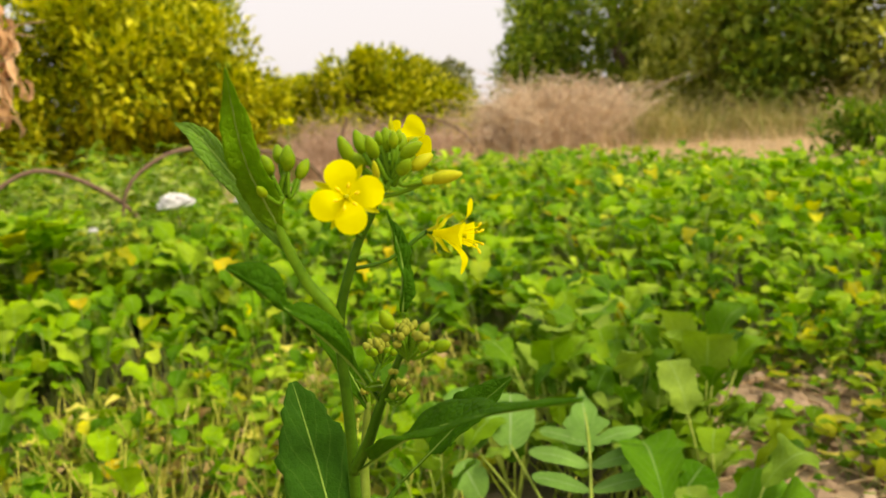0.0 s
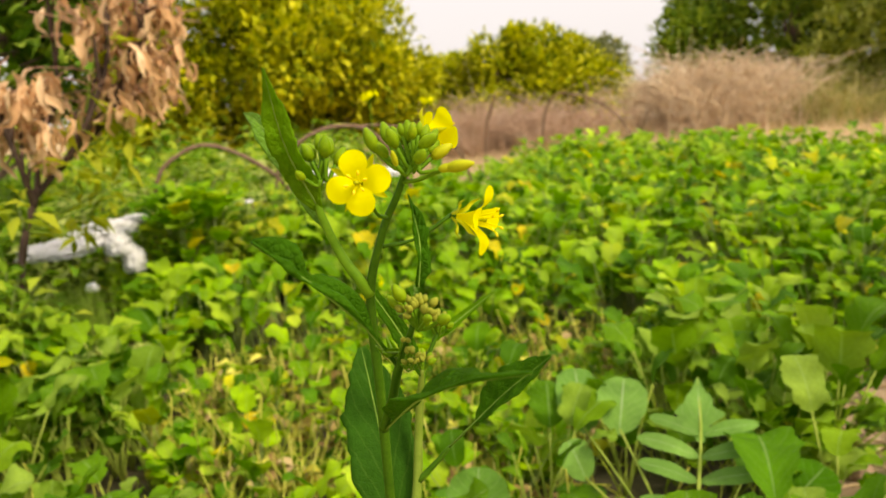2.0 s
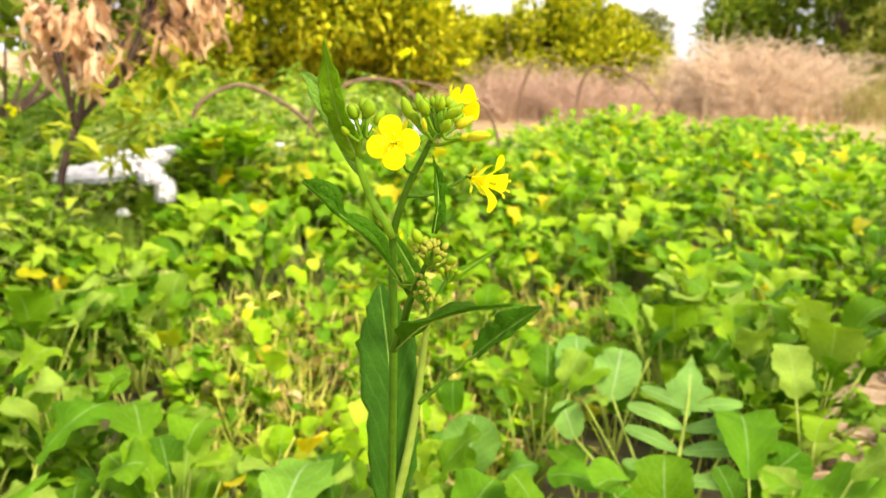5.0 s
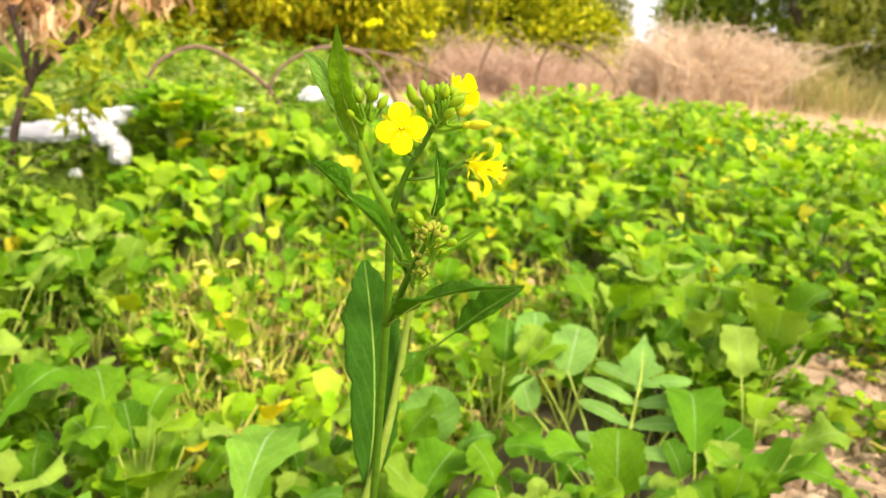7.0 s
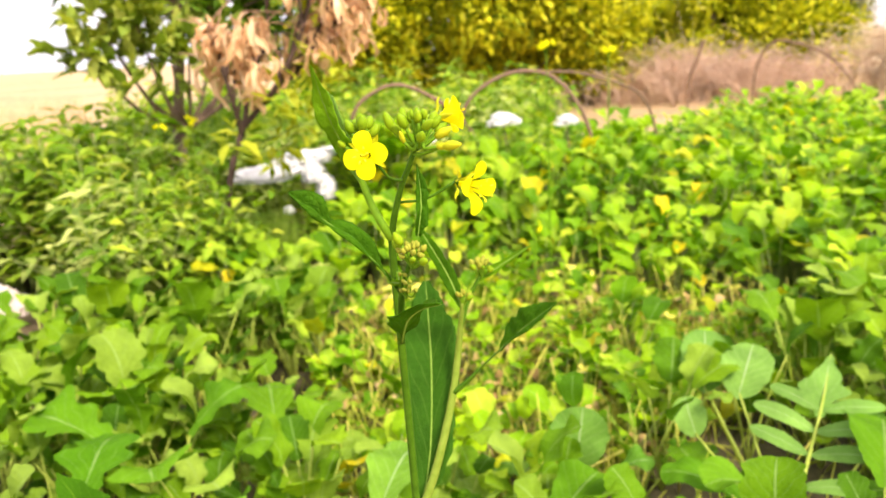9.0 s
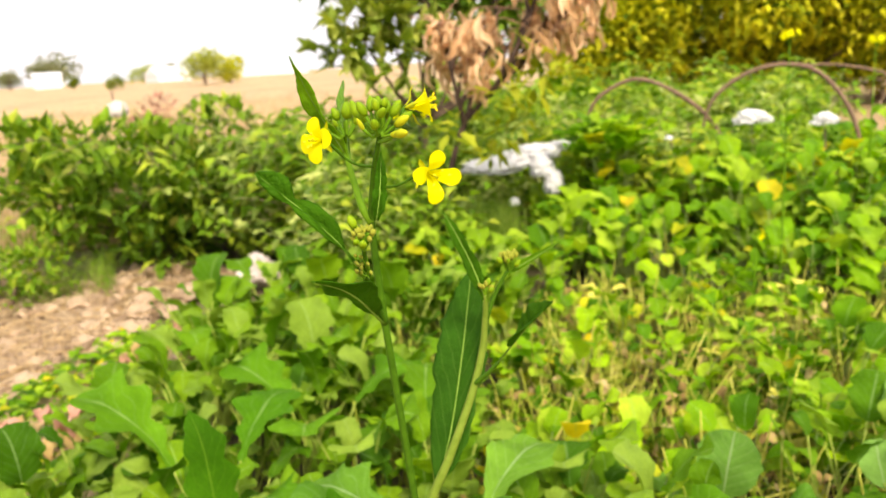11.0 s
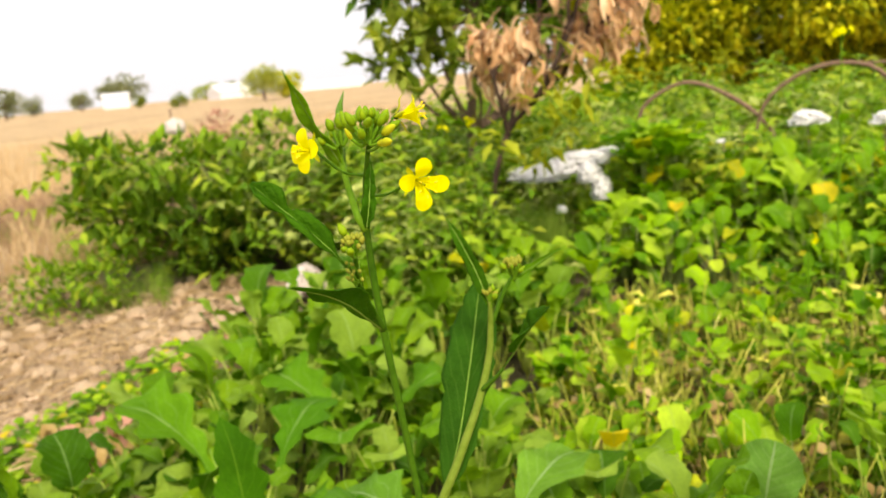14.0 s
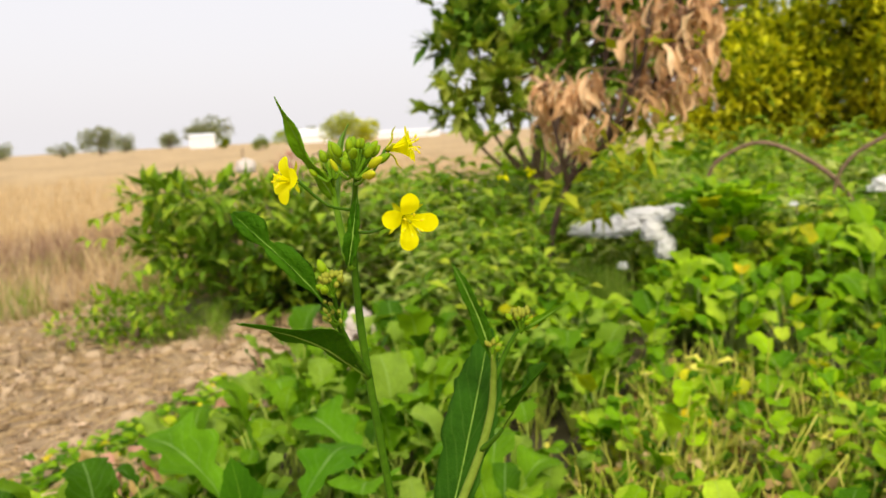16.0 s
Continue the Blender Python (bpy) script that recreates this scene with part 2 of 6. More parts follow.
# leaf colour of distant trees, paled and greyed to stand in for haze
M_HAZE_LEAF = leaf_material("haze_tinted_leaf", [(0.0, (0.20, 0.24, 0.12)), (0.6, (0.30, 0.33, 0.17)), (1.0, (0.42, 0.42, 0.22))],
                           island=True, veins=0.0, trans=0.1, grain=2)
M_DEAD = plain_material("dead_leaf", [(0.1, (0.38, 0.18, 0.08)), (0.4, (0.68, 0.42, 0.21)), (0.7, (0.82, 0.58, 0.34)), (0.95, (0.88, 0.71, 0.48))],
                        scale=40, rough=0.75, bump=0.4, island=True, trans=0.25)
M_FRUIT = plain_material("pale_citrus_rind", [(0.2, (0.50, 0.56, 0.08)), (0.8, (0.68, 0.70, 0.16))], scale=90, rough=0.4, bump=0.3, dist=0.0008)
M_BARK = plain_material("brown_bark", [(0.2, (0.09, 0.06, 0.045)), (0.55, (0.20, 0.14, 0.10)), (0.85, (0.33, 0.25, 0.19))],
                        scale=70, rough=0.85, bump=0.7, dist=0.003)
M_RIB = plain_material("leaf_rib", [(0.25, (0.15, 0.29, 0.03)), (0.8, (0.25, 0.40, 0.06))], scale=160, rough=0.5, bump=0.2, dist=0.0005)
M_BARK_DARK = plain_material("dark_bark", [(0.2, (0.035, 0.025, 0.02)), (0.55, (0.09, 0.06, 0.045)), (0.85, (0.18, 0.13, 0.10))],
                             scale=70, rough=0.85, bump=0.7, dist=0.003)
M_BROWN = plain_material("brown_weed", [(0.05, (0.10, 0.06, 0.04)), (0.4, (0.22, 0.13, 0.085)), (0.7, (0.36, 0.22, 0.15)), (0.95, (0.50, 0.34, 0.24))],
                         scale=12, rough=0.8, bump=0.1, island=True, trans=0.1)
M_CANE = plain_material("bent_cane", [(0.2, (0.10, 0.06, 0.042)), (0.55, (0.23, 0.15, 0.10)), (0.85, (0.38, 0.28, 0.20))],
                        scale=60, rough=0.7, bump=0.5, dist=0.002)
M_STRAW = plain_material("dry_grass", [(0.05, (0.34, 0.22, 0.10)), (0.4, (0.56, 0.40, 0.20)), (0.7, (0.70, 0.53, 0.30)), (0.95, (0.78, 0.64, 0.42))],
                         scale=12, rough=0.75, bump=0.1, island=True, trans=0.2)
M_STRAW_PALE = plain_material("pale_straw", [(0.05, (0.50, 0.36, 0.18)), (0.4, (0.70, 0.53, 0.31)), (0.7, (0.82, 0.66, 0.43)), (0.95, (0.88, 0.76, 0.54))],
                              scale=12, rough=0.75, bump=0.1, island=True, trans=0.4)
M_STRAW_PINK = plain_material("dry_weed", [(0.05, (0.38, 0.25, 0.15)), (0.4, (0.60, 0.42, 0.27)), (0.7, (0.74, 0.55, 0.37)), (0.95, (0.80, 0.64, 0.46))],
                              scale=12, rough=0.8, bump=0.1, island=True, trans=0.1)
M_TWIG_BROWN = plain_material("reddish_brown_twig", [(0.1, (0.20, 0.10, 0.06)), (0.5, (0.40, 0.23, 0.15)), (0.9, (0.58, 0.38, 0.26))], scale=40, rough=0.8, bump=0.3, island=True)
M_TWIG_PINK = plain_material("pinkish_twig", [(0.05, (0.46, 0.30, 0.20)), (0.4, (0.66, 0.47, 0.34)), (0.95, (0.80, 0.63, 0.48))],
                             scale=12, rough=0.8, bump=0.1, island=True, trans=0.2)
M_TWIG = plain_material("bleached_twig", [(0.05, (0.62, 0.46, 0.28)), (0.4, (0.80, 0.63, 0.43)), (0.7, (0.88, 0.75, 0.55)), (0.95, (0.92, 0.82, 0.66))],
                        scale=12, rough=0.75, bump=0.1, island=True, trans=0.3)
M_REED = plain_material("tan_reed", [(0.05, (0.18, 0.23, 0.04)), (0.4, (0.38, 0.38, 0.11)), (0.7, (0.58, 0.48, 0.20)), (0.95, (0.74, 0.60, 0.34))],
                        scale=12, rough=0.75, bump=0.1, island=True, trans=0.2)
M_GRASS = plain_material("green_grass", [(0.05, (0.09, 0.20, 0.02)), (0.5, (0.22, 0.38, 0.03)), (0.95, (0.44, 0.50, 0.11))],
                         scale=20, rough=0.6, bump=0.1, island=True, trans=0.25)
M_BROWN_LEAF = plain_material("dead_brown_leaf", [(0.1, (0.20, 0.12, 0.04)), (0.5, (0.40, 0.28, 0.10)), (0.9, (0.58, 0.45, 0.22))],
                              scale=40, rough=0.8, bump=0.3, island=True, trans=0.1)
M_CLOD = plain_material("earth_clod", [(0.1, (0.19, 0.13, 0.075)), (0.5, (0.35, 0.255, 0.16)), (0.9, (0.50, 0.38, 0.25))],
                        scale=45, rough=0.95, bump=0.7, dist=0.004, island=True)
M_PLASTIC = plain_material("white_plastic", [(0.2, (0.80, 0.80, 0.81)), (0.5, (0.88, 0.88, 0.88)), (0.8, (0.92, 0.92, 0.91))],
                           scale=18, rough=0.35, bump=0.25, dist=0.004, trans=0.3, gloss=0.4)
M_PAPER = plain_material("dirty_paper", [(0.2, (0.40, 0.31, 0.26)), (0.5, (0.64, 0.57, 0.52)), (0.8, (0.78, 0.73, 0.69))],
                         scale=25, rough=0.6, bump=0.3, dist=0.004)
M_WHITEWASH = plain_material("whitewash", [(0.2, (0.72, 0.72, 0.72)), (0.8, (0.85, 0.85, 0.86))], scale=1.5, rough=0.8, bump=0.1)
M_SHEET = plain_material("roof_sheet", [(0.2, (0.66, 0.68, 0.70)), (0.8, (0.82, 0.83, 0.84))], scale=1.5, rough=0.5, bump=0.1)
M_RED = plain_material("rust_red_leaf", [(0.1, (0.30, 0.14, 0.10)), (0.6, (0.47, 0.26, 0.18)), (0.9, (0.60, 0.40, 0.30))],
                       scale=20, rough=0.7, bump=0.2, island=True)


def ground_material():
    """Bare earth, straw field and leaf litter, laid out by the cover layers of the sheet. The litter colour also holds
    the shade between stems.
    """
    m, n, l, p = base_material("field_ground")
    big, mid, fine = noise_node(n, l, 1.3, 4), noise_node(n, l, 14, 4, 0.65), noise_node(n, l, 90, 4, 0.7)
    f = math_node(n, l, "MULTIPLY_ADD", fine, 0.45, math_node(n, l, "MULTIPLY", mid, 0.55))
    earth = ramp_node(n, l, f, [(0.25, (0.17, 0.115, 0.065)), (0.5, (0.36, 0.262, 0.16)), (0.75, (0.55, 0.43, 0.28))])
    straw = ramp_node(n, l, f, [(0.25, (0.27, 0.18, 0.09)), (0.5, (0.46, 0.33, 0.17)), (0.75, (0.60, 0.46, 0.27))])
    # dark litter, with the shade of the gaps between stems painted in
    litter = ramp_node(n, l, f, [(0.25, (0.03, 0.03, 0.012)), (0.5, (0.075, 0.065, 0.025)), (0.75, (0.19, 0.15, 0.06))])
    at = n.new("ShaderNodeAttribute")
    at.attribute_name = "cover"
    sep = n.new("ShaderNodeSeparateColor")
    l.new(at.outputs["Color"], sep.inputs[0])
    jit = math_node(n, l, "MULTIPLY_ADD", big, 0.5, -0.25)
    col = mix_node(n, l, math_node(n, l, "ADD", sep.outputs[0], math_node(n, l, "MULTIPLY", jit, sep.outputs[0])), earth, straw)
    patch = ramp_node(n, l, noise_node(n, l, 0.32, 5, 0.7), [(0.32, (0.62, 0.60, 0.52)), (0.5, (0.95, 0.93, 0.9)), (0.68, (1.18, 1.15, 1.1))])
    col = mix_node(n, l, 0.85, col, patch, "MULTIPLY")
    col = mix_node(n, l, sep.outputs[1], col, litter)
    l.new(col, p.inputs["Base Color"])
    p.inputs["Roughness"].default_value = 0.95
    l.new(bump_node(n, l, f, 0.8, 0.02), p.inputs["Normal"])
    return m


M_GROUND = ground_material()


# ---- building blocks: a geo is (vertices, faces, uv) ----
def put(name, geo, material, parent=None, label="", smooth=True):
    v, f, uv = geo
    v = np.asarray(v, dtype=float)
    o = parent
    while o is not None:
        v = v - np.array(o.location)
        o = o.parent
    me = bpy.data.meshes.new(name)
    me.from_pydata(v.tolist(), [], f if isinstance(f, list) else f.tolist())
    if uv is not None:
        idx = np.empty(len(me.loops), dtype=np.int32)
        me.loops.foreach_get("vertex_index", idx)
        me.uv_layers.new(name="UVMap").data.foreach_set("uv", np.asarray(uv, dtype=np.float32)[idx].ravel())
    me.polygons.foreach_set("use_smooth", np.full(len(me.polygons), smooth))
    me.materials.append(material)
    me.update()
    ob = new(name, me)
    if parent is not None:
        ob.parent = parent
    if label:
        ob["label"] = label
    return ob


part = put


def thing(name, place, label, category, group="", kind=""):
    ob = tagged(new(name), label, category, group, kind)
    ob.location = place
    return ob


def join(geos):
    vs, fs, us, k = [], [], [], 0
    for v, f, uv in geos:
        v = np.asarray(v, dtype=float)
        vs.append(v)
        fs.extend([[i + k for i in q] for q in f])
        us.append(np.zeros((len(v), 2)) if uv is None else np.asarray(uv, dtype=float))
        k += len(v)
    return np.concatenate(vs), fs, np.concatenate(us)


def curve(points, n):
    """n points along a smooth line through the points."""
    p = np.asarray(points, dtype=float)
    if len(p) == 2:
        return p[0] + (p[1] - p[0]) * np.linspace(0, 1, n)[:, None]
    q = np.concatenate([[2 * p[0] - p[1]], p, [2 * p[-1] - p[-2]]])
    out = []
    for s in np.linspace(0, len(p) - 1, n):
        i = min(int(s), len(p) - 2)
        t = s - i
        a, b, c, d = q[i], q[i + 1], q[i + 2], q[i + 3]
        out.append(0.5 * (2 * b + (c - a) * t + (2 * a - 5 * b + 4 * c - d) * t * t + (3 * b - a - 3 * c + d) * t ** 3))
    return np.array(out)


def unit(a):
    a = np.asarray(a, dtype=float)
    return a / max(np.linalg.norm(a), 1e-9)


def tube(points, radii, sides=7, n=None, uvv=-1.0, wob=0.0, rng=None):
    c = curve(points, n) if n else np.asarray(points, dtype=float)
    r = np.interp(np.linspace(0, 1, len(c)), np.linspace(0, 1, len(radii)), radii)
    t0 = unit(c[1] - c[0])
    a = unit(np.cross(t0, (0.3, 0.9, 0.2) if abs(t0[2]) > 0.7 else (0, 0, 1)))
    v, f = [], []
    for i in range(len(c)):
        t = unit(c[min(i + 1, len(c) - 1)] - c[max(i - 1, 0)])
        a = unit(a - t * np.dot(a, t))
        b = np.cross(t, a)
        rr = r[i] * (1 + (rng.uniform(-wob, wob) if rng is not None else 0))
        for k in range(sides):
            g = 2 * math.pi * k / sides
            v.append(c[i] + (a * math.cos(g) + b * math.sin(g)) * rr)
        if i:
            o = (i - 1) * sides
            f += [[o + k, o + (k + 1) % sides, o + sides + (k + 1) % sides, o + sides + k] for k in range(sides)]
    f.append(list(range(sides - 1, -1, -1)))
    f.append([len(v) - sides + k for k in range(sides)])
    return np.array(v), f, np.tile([0.0, uvv], (len(v), 1))


def lance(s):
    return math.sin(math.pi * min(1, 0.04 + 0.96 * s) ** 0.8) ** 0.85 + 0.03


def obovate(s):
    return (0.16 + 0.84 * min(1, s / 0.62) ** 1.2) * (1 if s < 0.66 else math.sqrt(max(0.004, 1 - ((s - 0.66) / 0.345) ** 2)))


def roundish(s):
    return math.sqrt(max(0.01, 1 - (2 * s - 1.02) ** 2)) * (0.75 + 0.3 * s)


def blade(points, width, normal, profile=lance, n=14, m=3, fold=0.15, wave=0.0, serr=0.0, teeth=9, seed=0, droop=0.0, pucker=0.0):
    """A leaf blade along a midrib: fold lifts the edges, wave ripples them, serr notches them."""
    rng = random.Random(seed)
    fine = curve(points, 60)
    c = np.array([fine[round(59 * (1 - (1 - i / (n - 1)) ** 1.35))] for i in range(n)])
    v, uv, f = [], [], []
    nrm = unit(normal)
    ph = rng.uniform(0, 6)
    for i in range(n):
        s = 1 - (1 - i / (n - 1)) ** 1.35
        t = unit(c[min(i + 1, n - 1)] - c[max(i - 1, 0)])
        sd = unit(np.cross(t, nrm))
        up = np.cross(sd, t)
        for j in range(-m, m + 1):
            u = j / m
            w = 0.5 * width * profile(s)
            if abs(j) == m and serr:
                w *= 1 + serr * (math.sin(s * teeth * 6.28 + (2 if j > 0 else 0)) * 0.6 + rng.uniform(-0.6, 0.6))
            lift = fold * abs(u) ** 1.3 * w - droop * u * u * w
            lift += wave * w * abs(u) * math.sin(s * 11 + ph + (1.7 if j > 0 else 0))
            lift += pucker * w * math.sin(math.pi * min(1, abs(u))) * abs(math.sin(s * teeth * 2.6 + (0.6 if j > 0 else 0)))
            v.append(c[i] + sd * u * w + up * lift)
            uv.append((u, s))
        if i:
            k = 2 * m + 1
            o = (i - 1) * k
            f += [[o + j, o + j + 1, o + k + j + 1, o + k + j] for j in range(k - 1)]
    return np.array(v), f, np.array(uv)


def spindle(base, way, length, radius, sides=9, rings=7, ridge=0.08):
    """A bud: a blunt spindle with four faint ridges."""
    w = unit(way)
    a = unit(np.cross(w, (0.31, 0.2, 0.93)))
    b = np.cross(w, a)
    v, f = [], []
    for i in range(rings):
        s = i / (rings - 1)
        r = radius * max(0.12, math.sin(math.pi * (0.06 + 0.88 * s) ** 0.85)) ** 0.75
        for k in range(sides):
            g = 2 * math.pi * k / sides
            q = r * (1 + ridge * math.cos(4 * g))
            v.append(np.asarray(base) + w * length * s + (a * math.cos(g) + b * math.sin(g)) * q)
        if i:
            o = (i - 1) * sides
            f += [[o + k, o + (k + 1) % sides, o + sides + (k + 1) % sides, o + sides + k] for k in range(sides)]
    f.append(list(range(sides - 1, -1, -1)))
    f.append([len(v) - sides + k for k in range(sides)])
    return np.array(v), f, None


def scatter(templates, mats):
    """Many placed copies of small geos as one geo. mats: rows of (template index, 3x3 matrix, place)."""
    vs, us, fs, k = [], [], [], 0
    packed = [(np.asarray(v), f, np.asarray(u)) for v, f, u in templates]
    for i, r, p in mats:
        v, f, u = packed[i]
        vs.append(v @ r.T + p)
        us.append(u)
        fs.extend([[a + k for a in q] for q in f])
        k += len(v)
    return np.concatenate(vs), fs, np.concatenate(us)


def turn(yaw, tilt=0.0, roll=0.0, scale=1.0):
    cy, sy, ct, st, cr, sr = math.cos(yaw), math.sin(yaw), math.cos(tilt), math.sin(tilt), math.cos(roll), math.sin(roll)
    rz = np.array([[cy, -sy, 0], [sy, cy, 0], [0, 0, 1]])
    ry = np.array([[ct, 0, st], [0, 1, 0], [-st, 0, ct]])
    rx = np.array([[1, 0, 0], [0, cr, -sr], [0, sr, cr]])
    return rz @ ry @ rx * scale


def inside(poly, x, y):
    c, j = False, len(poly) - 1
    for i in range(len(poly)):
        (xa, ya), (xb, yb) = poly[i], poly[j]
        if (ya > y) != (yb > y) and x < (xb - xa) * (y - ya) / (yb - ya) + xa:
            c = not c
        j = i
    return c


def polar(az, r, z=0.0, cx=0.2, cy=-0.2):
    """A place at a compass bearing (degrees clockwise from +y) and distance from the middle of the walk."""
    return np.array([cx + r * math.sin(radians(az)), cy + r * math.cos(radians(az)), z])


# ---- plan of the field ----
CROP_AREA = [(-0.72, -0.18), (-1.08, 0.22), (-1.34, 0.56), (-1.20, 0.86), (-1.10, 1.12), (-1.30, 1.70), (-1.52, 2.1), (-1.45, 2.5), (-1.2, 3.2), (-0.95, 4.2), (-0.8, 5.4), (-0.3, 6.1), (0.3, 5.9), (0.8, 5.2),
             (1.27, 4.45), (1.65, 3.85), (2.1, 2.95), (2.25, 2.0), (1.88, 1.58), (0.52, 1.62), (0.36, 1.45), (0.31, 0.7), (0.22, 0.32), (0.0, 0.12), (-0.5, -0.25)]
STUBBLE_AREA = [(-0.42, 0.38), (-0.8, 0.85), (-0.98, 1.3), (-0.5, 1.55), (0.05, 1.6), (0.0, 1.05), (-0.12, 0.72), (-0.22, 0.48)]
EARTH_LEFT = [(-1.10, -0.25), (-1.36, 0.02), (-1.50, 0.17), (-1.69, 0.36), (-1.98, 0.63), (-2.08, 0.80), (-2.3, 0.75), (-2.4, 0.3), (-4.2, 0.35), (-6, 0.1), (-6, -1.5), (-1.5, -2)]
EARTH_RIGHT = [(0.31, 0.4), (0.31, 0.7), (0.36, 1.45), (0.52, 1.62), (2.2, 1.58), (2.2, 0.3)]


def ground():
    rings, segs = 170, 200
    v, f, cov = [], [], []
    for i in range(rings):
        r = 0.04 * (900 / 0.04) ** (i / (rings - 1))
        for k in range(segs):
            g = 2 * math.pi * k / segs
            x, y = -0.4 + r * math.cos(g), 0.6 + r * math.sin(g)
            earth = inside(EARTH_LEFT, x, y) or inside(EARTH_RIGHT, x, y)
            crop = inside(CROP_AREA, x, y)
            h = 0.012 * noise.noise((x * 6, y * 6, 0.3)) + (0.02 * noise.noise((x * 14, y * 14, 2.3)) if earth else 0)
            if earth and x < -1:
                h += 0.035 * math.exp(-((x + 1.42) ** 2 + (y - 0.36) ** 2) / 0.12)
            h += 0.25 * noise.noise((x * 0.05, y * 0.05, 7)) * min(1, max(0, (r - 6) / 30))
            v.append((x, y, h))
            # litter cover under crop and stubble, which also darkens the shaded gaps
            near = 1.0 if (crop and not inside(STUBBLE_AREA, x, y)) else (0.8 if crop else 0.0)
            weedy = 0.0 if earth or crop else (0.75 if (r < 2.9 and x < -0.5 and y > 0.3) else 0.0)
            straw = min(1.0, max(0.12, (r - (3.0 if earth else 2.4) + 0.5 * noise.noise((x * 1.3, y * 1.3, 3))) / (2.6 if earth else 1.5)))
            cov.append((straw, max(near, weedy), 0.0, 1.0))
        if i:
            o = (i - 1) * segs
            f += [[o + k, o + segs + k, o + segs + (k + 1) % segs, o + (k + 1) % segs] for k in range(segs)]
    v.append((-0.4, 0.6, 0.0))
    cov.append((0.1, 0.6, 0, 1))
    f += [[len(v) - 1, k, (k + 1) % segs] for k in range(segs)]
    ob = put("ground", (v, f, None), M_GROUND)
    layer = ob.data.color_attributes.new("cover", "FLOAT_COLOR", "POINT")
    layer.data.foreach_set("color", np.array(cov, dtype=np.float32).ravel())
    tagged(ob, "bare earth and straw-coloured dry field under a green crop", "ground", kind="structure")


ground()


# ---- the flowering mustard plants ----
def hero_leaf(parent, points, width, normal, mat=None, name="leaf", label="", **kw):
    base = kw.pop("profile", lance)
    ph = kw.get("seed", 0) * 1.7
    kw["profile"] = lambda s: base(s) * (1 + 0.09 * math.sin(s * 13 + ph) + 0.05 * math.sin(s * 31 + 2 * ph))
    lf = part(name, blade(points, width, normal, n=40, m=6, **kw), mat or M_LEAF, parent, label)
    so = lf.modifiers.new("thickness", "SOLIDIFY")
    so.thickness, so.offset = 0.0004, 0.0
    c = curve(points, 12)
    part("midrib", tube(c, [0.0006, 0.0005, 0.00025], 6), M_RIB, lf)
    return lf


def bud(parent, place, way, length, radius, root, mat, stalk_r=0.0006):
    w = unit(way)
    b = part("bud", spindle(place, w, length, radius), mat, parent)
    p = np.asarray(place, dtype=float)
    mid = (np.asarray(root) + p) / 2 - w * 0.002 + np.array((0, 0, -0.0012))
    part("stalk", tube([root, mid, p + w * 0.0006], [stalk_r * 1.6, stalk_r * 1.3, stalk_r * 1.3], 6, n=7), M_STEM_YOUNG, b)
    return b


